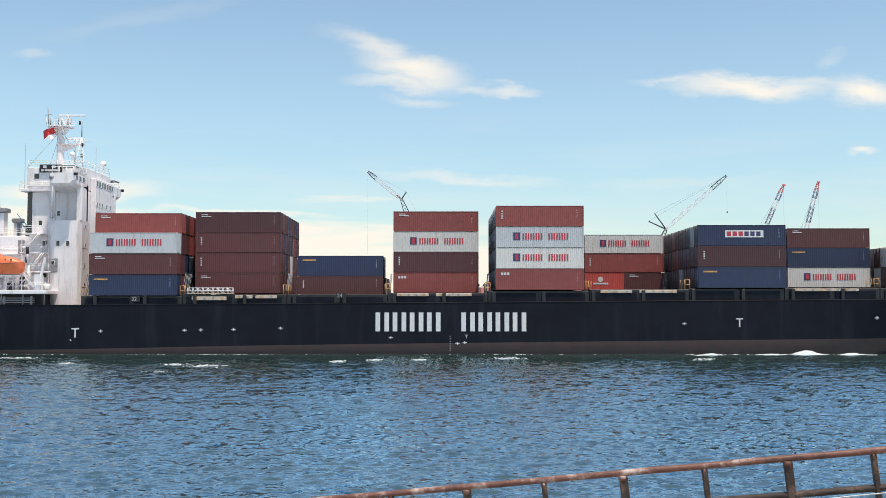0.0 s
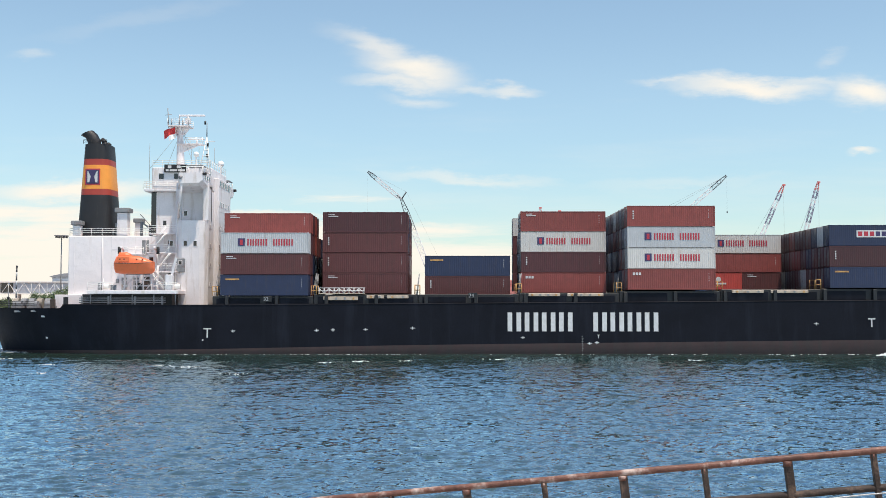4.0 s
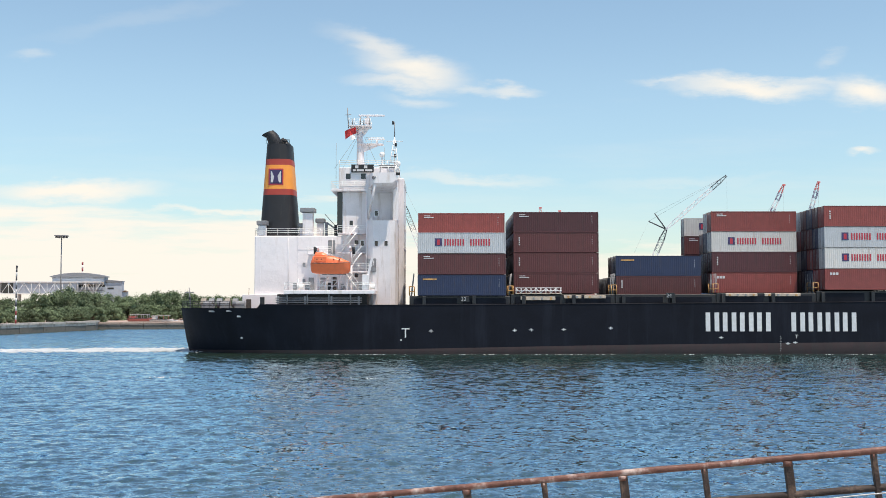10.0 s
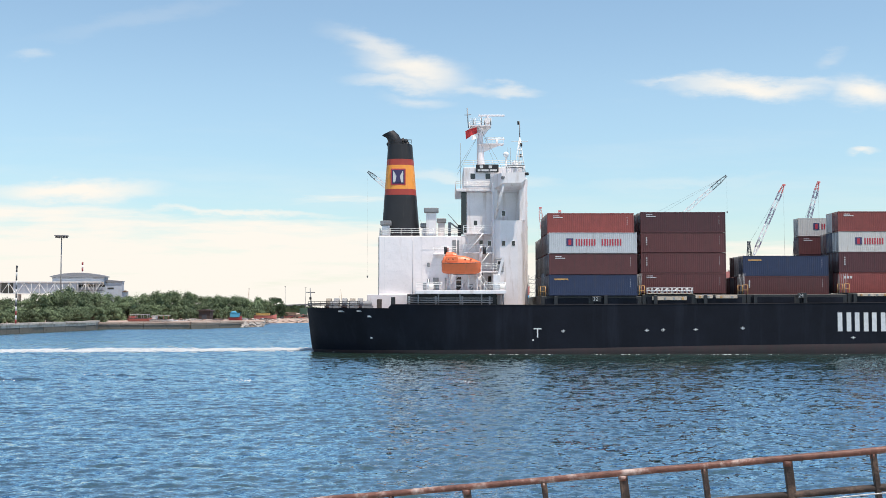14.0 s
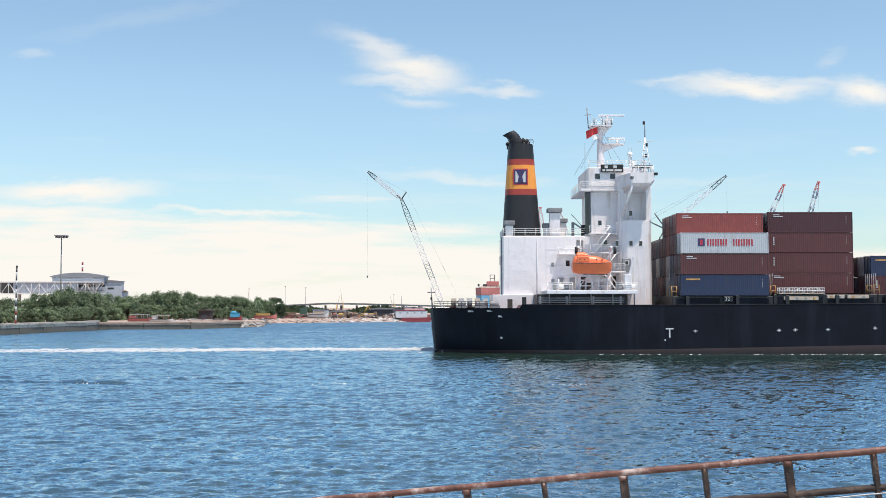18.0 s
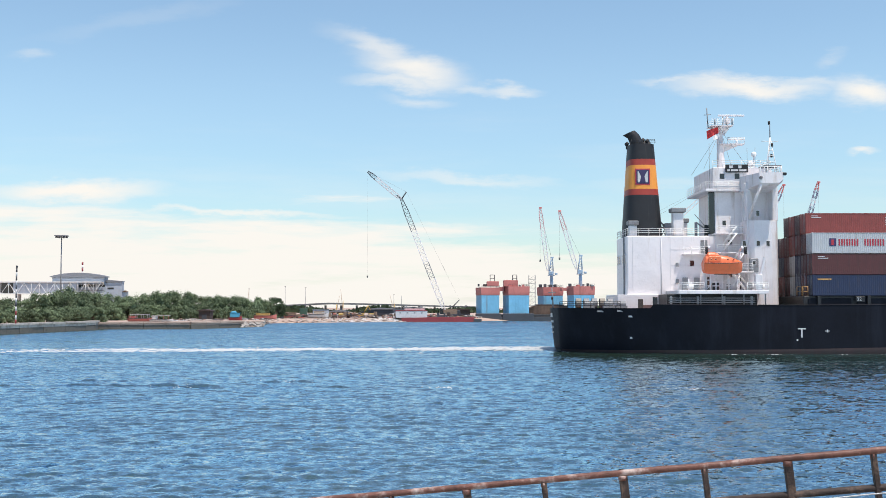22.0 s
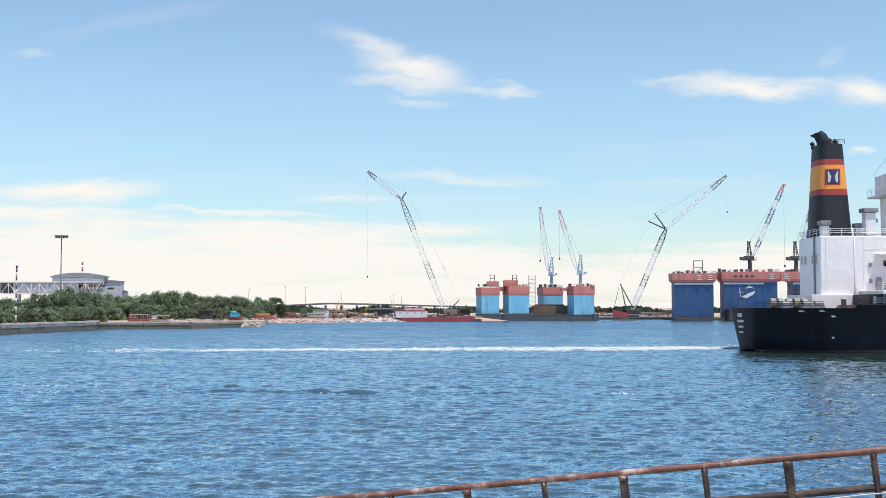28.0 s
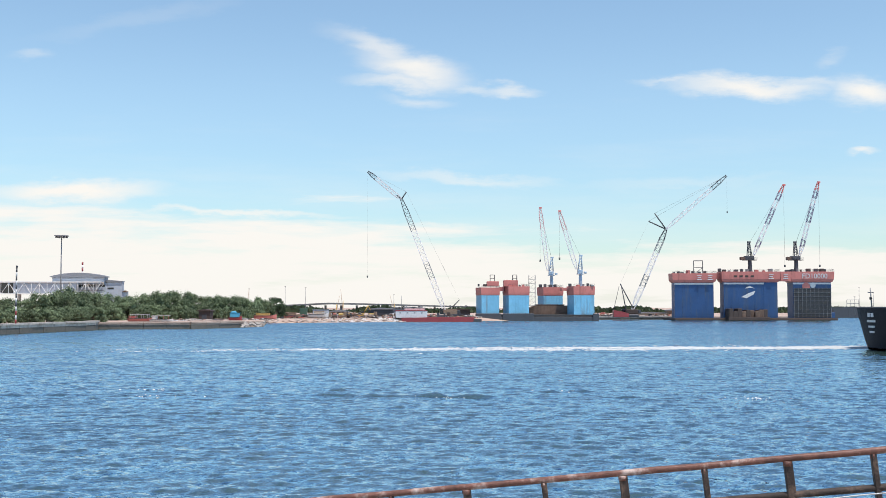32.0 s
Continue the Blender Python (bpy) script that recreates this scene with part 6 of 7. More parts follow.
    dock_crane(64.75, 511, zt, 1.12, CRANEBLUE, [PINK, PINK, PINK, PINK, CRANEROSE, CRANEROSE], (54.94 - 64.75, 51.53 - zt, 60.24 - 64.75, 30.72 - zt), "blue dock crane with a red-tipped lattice jib", 12.0)


small_dock()


def big_dock():
    y = 520.0
    d = thing("floating_dock", pose(0, 0, 0), "large floating dock with deep blue wing walls and red tops", "floating dock", "floating docks")
    zt, zb = 22.78, 18.18
    part("pontoon", Shape().box(110.40, 188.06, y - 3, y + 25, -1.5, 1.15, 0.2), RUSTY, d)
    tower(d, 111.16, 129.86, 521, 528, 0.5, 18.06, 22.54, 1.25, DOCKBLUE, DOCKRED, 5)
    part("white_line", Shape().box(111.16, 129.86, 520.9, 521, 17.11, 17.93), LETTER, d)
    tower(d, 134.48, 160.19, y, y + 7, 0.8, zb, 23.32, 1.25, DOCKBLUE, DOCKRED, 7)
    tower(d, 167.77, 185.90, y, y + 9, 0.8, zb, 23.32, 1.25, DOCKBLUE, DOCKRED, 5)
    for a, b in ((134.48, 153.70), (167.77, 185.90)):
        part("white_line", Shape().box(a, b, y - 0.08, y, 17.23, 18.01), LETTER, d)
    part("span_beam", Shape().box(160.19 + 1.3, 167.77 - 1.3, y - 1.3, y + 4, 18.72, 23.32), DOCKRED, d)
    part("span_beam", Shape().box(129.86 + 1.5, 134.74 - 1.5, 522, 527, 19.83, 22.54), DOCKRED, d)
    part("side_fender", Shape().box(185.90, 188.06, y + 1, y + 16, 0.8, 3.85, 0.1), DOCKBLUE, d)
    # scaffold nets and stains on the wing wall under repair
    for i in range(7):
        z = 1.42 + i * 2.0
        part("scaffold_net", Shape().box(168.04, 185.63, y - 0.5, y - 0.1, z, z + 1.86), DOCKDARK, d)
        part("scaffold_plank", Shape().box(167.77, 185.90, y - 0.7, y - 0.1, z + 1.88, z + 1.96), GREY, d)
    for i in range(10):
        xa = 168.0 + i * 1.96
        part("scaffold_pole", Shape().tube((xa, y - 0.75, 0.9), (xa, y - 0.75, 15.6), 0.06, n=4), GREY, d)
    rnd = random.Random(8)
    for i in range(9):
        xa = 135.04 + i * 2.05
        part("staging_panel", Shape().box(xa, xa + 2.0, 512 + rnd.uniform(0, 2), 519.8, 0.2, 5.20 + rnd.uniform(-0.9, 0.5), 0.1), rnd.choice((RUSTY, BROWN, BROWN)), d)
    part("staging_deck", Shape().box(134.51, 153.91, 511.5, 519.8, 0.1, 1.6, 0.1), RUSTY, d)
    part("side_panel", Shape().box(153.70, 160.19, y - 0.12, y, 0.8, zb - 0.1), DOCKBLUE, d)
    # white bird shape
    part("white_emblem", Shape().prism([(142.87, 11.14), (145.58, 10.60), (148.83, 12.49), (149.64, 14.12), (146.39, 13.03)], "y", y - 0.1, y - 0.02), LETTER, d)
    part("white_emblem", Shape().prism([(144.50, 15.20), (146.93, 16.55), (149.37, 15.20), (147.74, 15.60)], "y", y - 0.1, y - 0.02), LETTER, d)
    part("round_emblem", Shape().tube((173.99, y - 0.12, 16.28), (173.99, y - 0.02, 16.28), 1.9, n=14), DOCKRED, d)
    part("round_emblem", Shape().tube((177.24, y - 0.12, 16.82), (177.24, y - 0.02, 16.82), 1.3, n=14), LETTER, d)
    yt = y - 1.27
    for u, dd, ww, top in ((1238, 519.4, 1.2, 491), (1257, 519.4, 1.2, 491), (1365, 518.5, 1.2, 489), (1391, 518.5, 1.2, 489)):
        xx = (u - 784) * dd / 1920.0
        zz = 6.56 + (543 - top) * dd / 1920.0
        for dz, k in ((-1.3, 1.0), (-0.3, 0.7), (0.7, 0.9)):
            part("sign_bar", Shape().box(xx - ww * k, xx + ww * k, dd - 0.05, dd + 0.2, zz + dz, zz + dz + 0.35), LETTER, d)
    for u in (1302, 1312, 1322, 1332):
        xx = (u - 784) * 518.5 / 1920.0
        part("sign_bar", Shape().box(xx - 0.8, xx + 0.8, yt - 0.05, yt + 0.2, 20.61, 20.61 + 0.9), RUSTY, d)
    text_part("FD10000", 3.3, 171.60, yt - 0.08, 20.07, d, LETTER)
    clutter_on(d, 110.61, 129.59, 521, 22.54, 7)
    clutter_on(d, 132.32, 160.19, y, 23.32, 8)
    clutter_on(d, 164.79, 185.90, y, 23.32, 9)
    f = Shape()
    u, zz = 125.67, 22.54
    for dx in (-2.2, 2.2):
        f.tube((u + dx, 534, zz), (u + dx, 534, zz + 6.6), 0.2, n=5)
    f.tube((u - 2.2, 534, zz + 6.6), (u + 2.2, 534, zz + 6.6), 0.2, n=5).tube((u - 2.2, 534, zz + 3.2), (u + 2.2, 534, zz + 3.2), 0.16, n=5).tube((u - 2.2, 534, zz), (u + 2.2, 534, zz + 3.2), 0.12, n=5)
    part("winch_gantry", f, CRANEDARK, d)
    z1 = 23.32
    dock_crane(149.47, 528, z1, 1.12, CRANEDARK, [PINK, CRANEMAUVE, PINK, PINK, CRANEMAUVE, CRANEMAUVE, PINK, CRANEMAUVE, CRANERED], (166.50 - 149.47, 65.87 - z1, 154.41 - 149.47, 37.36 - z1), "dark dock crane with a white and red lattice jib")
    dock_crane(172.00, 528, z1, 1.12, CRANEDARK, [PINK, CRANEMAUVE, PINK, PINK, CRANEMAUVE, CRANEMAUVE, PINK, CRANEMAUVE, CRANERED], (183.54 - 172.00, 67.25 - z1, 175.57 - 172.00, 37.08 - z1), "dark dock crane with a white and red lattice jib")


big_dock()


# ---- boats, sheds and debris on the bank ----
def boat(x, y, z, L, W, H, hull_mt, house_mt, label, name="work_boat", house=(0.1, 0.55, 1.8), rot=0.0):
    b = thing(name, pose(x, y, z, 0, 0, rot), label, "boat", "boats along the bank")
    s = Shape()
    st = ((-0.5, 0.75, 0.05), (-0.42, 0.95, 0.0), (0.1, 1.0, 0.0), (0.36, 0.75, 0.05), (0.5, 0.06, 0.35))
    s.loft([[(L * k, -W / 2 * w, H * (1 + e)), (L * k, -W / 2 * w * 0.8, 0.25 * H), (L * k, -W / 5 * w, 0), (L * k, W / 5 * w, 0), (L * k, W / 2 * w * 0.8, 0.25 * H), (L * k, W / 2 * w, H * (1 + e))] for k, w, e in st], smooth=False)
    part("hull", s, hull_mt, b)
    a, c, h = house
    part("cabin", Shape().box(-L * 0.5 + L * a, -L * 0.5 + L * c, -W * 0.36, W * 0.36, H * 0.95, H + h, 0.08), house_mt, b)
    part("cabin_roof", Shape().box(-L * 0.5 + L * a - 0.2, -L * 0.5 + L * c + 0.2, -W * 0.4, W * 0.4, H + h, H + h + 0.15), house_mt, b)
    part("rub_rail", Shape().box(-L * 0.46, L * 0.3, -W / 2 - 0.08, -W / 2 + 0.06, H * 0.82, H * 0.97), CRANEDARK, b)
    return b


def bank_things():
    b = boat(-97.6, 352, 1.7, 8.6, 2.6, 1.1, DOCKRED, DOCKRED, "faded red launch with an open white canopy on the bank", house=(0.05, 0.3, 0.6))
    part("canopy", Shape().box(-3.6, 2.4, -1.1, 1.1, 2.3, 2.42, 0.03), LETTER, b)
    for x in (-3.4, -1.6, 0.3, 2.2):
        for yy in (-1.0, 1.0):
            part("canopy_post", Shape().tube((x, yy, 1.0), (x, yy, 2.3), 0.06, n=5), LETTER, b)
    b = boat(-90.6, 350, 1.7, 7.4, 2.4, 0.8, LETTER, LETTER, "white launch under a pale awning on the bank", house=(0.1, 0.3, 0.9))
    part("canopy", Shape().box(-2.8, 2.6, -1.0, 1.0, 2.0, 2.1, 0.03), LETTER, b)
    for x in (-2.6, -0.9, 0.8, 2.4):
        part("canopy_post", Shape().tube((x, -0.9, 0.7), (x, -0.9, 2.0), 0.06, n=5), DOCKRED, b)
    b = boat(-73.33, 384, 1.5, 4.6, 2.4, 1.4, BRIGHTRED, CYAN, "small red boat under a bright blue tarpaulin", house=(0.12, 0.8, 1.3))
    part("tarp", Shape().box(-1.6, 0.4, -0.9, 0.9, 2.6, 3.4, 0.35), CYAN, b)
    boat(-71.89, 440, 1.5, 9.0, 2.8, 1.5, DOCKRED, YELLOW, "orange work boat on the shore", house=(0.1, 0.7, 0.8))
    boat(-54.22, 478, 1.5, 10.0, 3.2, 2.0, WOOD, PALEWALL, "old wooden fishing boat with a white cabin on the bank", house=(0.2, 0.9, 1.6))
    boat(-64.57, 470, 1.5, 9.0, 3.0, 1.4, DOCKRED, WOOD, "orange work boat on the shore", house=(0.2, 0.6, 1.0), rot=20)
    # barge with a white deckhouse
    g = thing("barge", pose(0, 0, 0), "red barge with a white deckhouse moored at the shore", "barge")
    y = 474.0
    part("hull", Shape().prism([(-18.28, 1.5), (-17.27, -0.8), (12.70, -0.8), (13.71, 2.0), (-3.56, 2.0), (-7.11, 1.9)], "y", y - 4, y + 6), BRIGHTRED, g)
    part("deckhouse", Shape().box(-20.57, -6.86, y - 3, y + 4, 1.7, 4.77, 0.1), LETTER, g)
    part("deckhouse", Shape().box(-16.76, -8.13, y - 2, y + 4, 4.77, 5.7, 0.1), CRANEROSE, g)
    for i in range(4):
        part("window", Shape().box(-18.79 + i * 3.1, -18.79 + i * 3.1 + 0.6, y - 3.06, y - 2.9, 3.6, 4.2), GREY, g)
    clutter_on(g, -6.09, 9.14, y - 3, 2.6, 31)
    clutter_on(g, -19.81, -7.36, y - 2.5, 5.79, 32)
    part("red_trim", Shape().box(-20.57, -6.86, y - 3.1, y - 2.9, 4.65, 5.03), BRIGHTRED, g)
    part("mast", Shape().tube((-18.03, y, 5.5), (-18.03, y, 11.37), 0.1, n=5), GREY, g)
    part("pontoon", Shape().box(-26.41, -20.32, y - 3, y + 3, -0.8, 1.0, 0.1), CRANEDARK, g)
    part("pontoon", Shape().box(9.65, 16.76, y - 3, y + 3, -0.8, 1.2, 0.1), CRANEDARK, g)
    # sheds
    for u, w, d, z, mt, lab in ((674, 44, 500, 548, CRANEDARK, "low dark open shed on the bank"), (362, 20, 405, 551, RUSTY, "rust-brown store box by the trees"), (812, 40, 512, 549, RUSTY, "low rusty shed behind the barge"), (722, 60, 520, 546, GREYROOF, "long low grey shed"),
                                (1150, 60, 560, 555, TAN, "low rusty store shed on the quay"), (1200, 40, 560, 550, WOOD, "low brown store shed on the quay"), (600, 30, 505, 552, WOOD, "low brown shed on the bank")):
        x, ww, zz = (u - 784) * d / 1920.0, w * d / 1920.0, 6.56 + (543 - z) * d / 1920.0
        s = thing("shed", pose(x, d, 1.5), lab, "shed", "sheds on the bank")
        part("wall", Shape().box(-ww / 2, ww / 2, 0, 6, 0, zz - 1.5, 0.05), mt, s)
        part("roof", Shape().prism([(-ww / 2 - 0.4, zz - 1.5), (ww / 2 + 0.4, zz - 1.5), (ww / 2 + 0.4, zz - 1.2), (0, zz - 0.7), (-ww / 2 - 0.4, zz - 1.2)], "y", -0.5, 6.5), GREYROOF if mt != RUSTY else RUSTY, s)
        part("door", Shape().box(-0.9, 0.9, -0.06, 0.05, 0, min(2.1, zz - 1.9)), CRANEDARK, s)
    # an old wooden boat, a green store box, scrap machines and far derricks
    b = boat(-53.5, 466, 1.9, 8.8, 2.8, 1.5, LETTER, TAN, "old pale wooden fishing boat with a tan cabin on shore", house=(0.3, 0.8, 1.1))
    part("foredeck_rail", Shape().path([(1.4, -1.2, 1.9), (3.2, -0.8, 2.3), (4.3, 0.0, 2.7)], 0.07, 5), LETTER, b)
    part("mast", Shape().tube((-1.0, 0, 3.0), (-1.0, 0, 6.4), 0.08, n=5), WOOD, b)
    g = thing("store_box", pose(-62.4, 486, 1.5), "dark green steel store box on the bank", "container")
    part("body", Shape().box(-1.6, 1.6, -1.2, 1.2, 0.1, 4.4, 0.08), MACHGREEN, g)
    part("door", Shape().box(-1.3, 1.3, -1.26, -1.18, 0.3, 4.0, 0.03), MACHGREEN, g)
    for x, y, a in ((-73.5, 470, 15), (-69.0, 474, -25), (-45.5, 492, 10), (-41.0, 490, 40), (-32.0, 496, -15)):
        m = thing("scrap_machine", pose(x, y, 1.5, 0, 0, a), "worn yellow-brown scrap machine on the bank", "machine", "scrap machines")
        part("chassis", Shape().box(-2.2, 2.2, -0.9, 0.9, 0.5, 1.1, 0.1), BROWN, m)
        part("engine_cover", Shape().box(-1.9, 0.4, -0.8, 0.8, 1.1, 2.1, 0.2), YELLOW, m)
        part("cabin", Shape().box(0.6, 1.8, -0.8, 0.8, 1.1, 2.7, 0.15), WOOD, m)
        for wx in (-1.5, 1.5):
            part("wheel", Shape().tube((wx, -1.1, 0.55), (wx, 1.1, 0.55), 0.55, n=10), CRANEDARK, m)
    for u, v, d, lean in ((603, 512, 690, 1.6), (690, 522, 720, 3.0), (441, 511, 700, -1.5), (601, 524, 700, -2.0)):
        x, z = (u - 784) * d / 1920.0, 6.56 + (543 - v) * d / 1920.0
        c = thing("far_derrick", pose(x, d, 1.4), "slim yellowish derrick far behind the bank", "crane", "far derricks")
        part("post", Shape().tube((lean, 0, 0), (lean, 0, (z - 1.4) * 0.55), 0.3, 0.2, n=6), YELLOW, c)
        part("jib", Shape().tube((lean, 0, 1.5), (0, 0, z - 1.4), 0.25, 0.14, n=5), TAN, c)
    # excavator
    e = thing("excavator", pose(-37.09, 495, 1.5), "yellow excavator with its arm raised on the bank", "excavator")
    part("track", Shape().box(-1.6, 1.6, -1.3, -0.7, 0, 0.8, 0.2), CRANEDARK, e)
    part("track", Shape().box(-1.6, 1.6, 0.7, 1.3, 0, 0.8, 0.2), CRANEDARK, e)
    part("body", Shape().box(-1.8, 1.2, -1.2, 1.2, 0.85, 2.2, 0.15), YELLOW, e)
    part("cab", Shape().box(-0.2, 1.1, -1.2, 0.0, 2.2, 3.0, 0.1), GLASS, e)
    part("boom", Shape().tube((0.8, 0, 1.8), (3.0, 0, 5.6), 0.25, n=6), YELLOW, e)
    part("arm", Shape().tube((3.0, 0, 5.6), (4.0, 0, 3.4), 0.2, n=6), YELLOW, e)
    # viaduct far away
    v = thing("viaduct", pose(0, 0, 0), "long pale concrete viaduct in the distance", "bridge")
    part("deck", Shape().prism([(-142.37, 7.47), (-95.54, 9.81), (-67.44, 9.34), (35.59, 6.54), (35.59, 5.37), (-67.44, 7.94), (-95.54, 8.41), (-142.37, 6.07)], "y", 900, 912), VIADUCT, v)
    for i in range(14):
        x = -137.69 + i * 13.0
        part("pier", Shape().box(x, x + 1.6, 904, 907, 1.4, 7.6), VIADUCT, v)


bank_things()


def debris():
    """Heaps of timber, stone and scrap along the bank."""
    rnd = random.Random(21)
    mts = (WOOD, CONCRETE, RUSTY, LETTER, SAND, BROWN, CRANEDARK, TAN, RUSTY, LETTER, DOCKRED, CRANEDARK)
    shapes = [[] for _ in mts]
    for i in range(2600):
        u = rnd.choice((rnd.uniform(478, 700), rnd.uniform(478, 700), rnd.uniform(478, 700), rnd.uniform(690, 850), rnd.uniform(240, 480), rnd.uniform(1058, 1190)))
        d = {0: rnd.uniform(458 + (u - 478) * 0.1, 520), 1: 400.0, 2: rnd.uniform(553, 590)}[0 if 478 <= u <= 860 else 1 if u < 478 else 2]
        if u < 478:
            d = 350 + (u - 240) * 0.18 + rnd.uniform(6, 40)
        x = (u - 784) * d / 1920.0
        w, h, l = rnd.choice((rnd.uniform(0.2, 1.0), rnd.uniform(0.3, 1.3), rnd.uniform(1.2, 4.5))), rnd.uniform(0.12, 0.8) * rnd.choice((0.4, 0.8, 1.4)), rnd.uniform(0.3, 1.4)
        if u < 478:
            h *= 0.4
        a = rnd.uniform(-0.9, 0.9)
        s = Shape()
        s.box(-w / 2, w / 2, -l / 2, l / 2, 0, h, min(w, h, l) * 0.2)
        s.v = [(x + p[0] * math.cos(a) - p[1] * math.sin(a), d + p[0] * math.sin(a) + p[1] * math.cos(a), (1.45 + max(0.0, 3.2 * noise.noise((x * 0.09, d * 0.05, 4.0))) if u > 478 else 1.75) + p[2]) for p in s.v]
        shapes[i % len(mts)].append(s)
    root = thing("debris", pose(0, 0, 0), "scattered timber, rubble and scrap along the bank", "debris", kind="stuff")
    for mt, group in zip(mts, shapes):
        big = Shape()
        for s in group:
            n = len(big.v)
            big.v += s.v
            big.f += [tuple(i + n for i in f) for f in s.f]
            big.s += s.s
            big.m += s.m
        tagged(part("scrap", big, mt, root), kind="stuff")
    # boulders, driftwood and broken stone down the beach
    shore = [(-70.91, 434, 0), (-52.69, 452, 0), (-23.19, 474, 0), (14.51, 498, 0)]
    for count, mt, size, name, label, category in ((300, CONCRETE, (0.15, 0.6), "boulders", "rough boulders along the water's edge", "rocks"),
                                                   (340, LETTER, (0.12, 0.5), "broken_stone", "pale broken stone and plaster on the beach", "rubble"),
                                                   (300, BROWN, (0.12, 0.45), "driftwood", "brown driftwood and rusty scrap on the beach", "driftwood"),
                                                   (200, CRANEDARK, (0.12, 0.45), "old_tyres", "dark tyres and lumps strewn on the beach", "rubble")):
        s = Shape()
        for i in range(count):
            k = rnd.betavariate(5, 3) if mt == LETTER else rnd.random()
            p = along([(-63.55, 346, 0), (-59.05, 358, 0)], k) if mt == CONCRETE and i < 50 else along(shore, k)
            r = rnd.uniform(*size)
            jit = rnd.random()
            wide = rnd.uniform(1.0, 3.4) if mt == BROWN else rnd.uniform(1.0, 1.7)
            rings = []
            for a in (-1.2, -0.5, 0.3, 1.1):
                rings.append([(p.x + wide * r * math.cos(a) * math.cos(b) * rnd.uniform(0.8, 1.3), p.y - 8.5 + 9.5 * jit + r * math.cos(a) * math.sin(b), 0.05 + jit * 1.5 + r * 0.7 * math.sin(a)) for b in [q * 2 * math.pi / 7 for q in range(7)]])
            s.loft(rings, smooth=False)
        tagged(single(name, s, mt, pose(0, 0, 0), label, category), kind="stuff")
    # low far woods
    s = Shape()
    for i in range(9000):
        x = rnd.uniform(-480, 480)
        y = 850 + rnd.uniform(0, 48)
        z = 1.2 + rnd.random() * (3.6 + 4.4 * noise.noise((x * 0.03, 3.1, 0)))
        w = rnd.uniform(1.2, 2.6)
        a = rnd.uniform(0, 3.14)
        s.face([(x - w * math.cos(a), y - w * math.sin(a), z), (x, y - 0.4, z + w * 0.7), (x + w * math.cos(a), y + w * math.sin(a), z), (x, y + 0.4, z - w * 0.7)])
    me = bpy.data.meshes.new("far_woods")
    me.from_pydata(s.v, [], s.f)
    me.materials.append(LEAFDARK)
    tagged(new("far_woods", me), "low dark line of distant woods", "woods", kind="stuff")
    # far brown breakwater with a gantry
    w = thing("breakwater", pose(0, 0, 0), "long brown harbour wall beyond the docks", "wall", kind="structure")
    for i in range(14):
        x = 233.39 + i * 9.0
        part("wall_block", Shape().box(x + 0.05, x + 8.95, 650, 656, -2, 6.3 + rnd.uniform(-0.2, 0.2)), CRANEDARK, w)
    t = thing("signal_gantry", pose(245.98, 652, 6.3), "open steel gantry on the harbour wall", "gantry")
    hh = 10.60 - 6.3
    for k in range(4):
        part("post", Shape().tube((-3.6 + 2.4 * k, 0, 0), (-3.6 + 2.4 * k, 0, hh), 0.14, n=5), GREY, t)
    for z in (hh * 0.5, hh):
        part("beam", Shape().box(-3.7, 3.7, -0.1, 0.1, z - 0.12, z + 0.12), GREY, t)


debris()

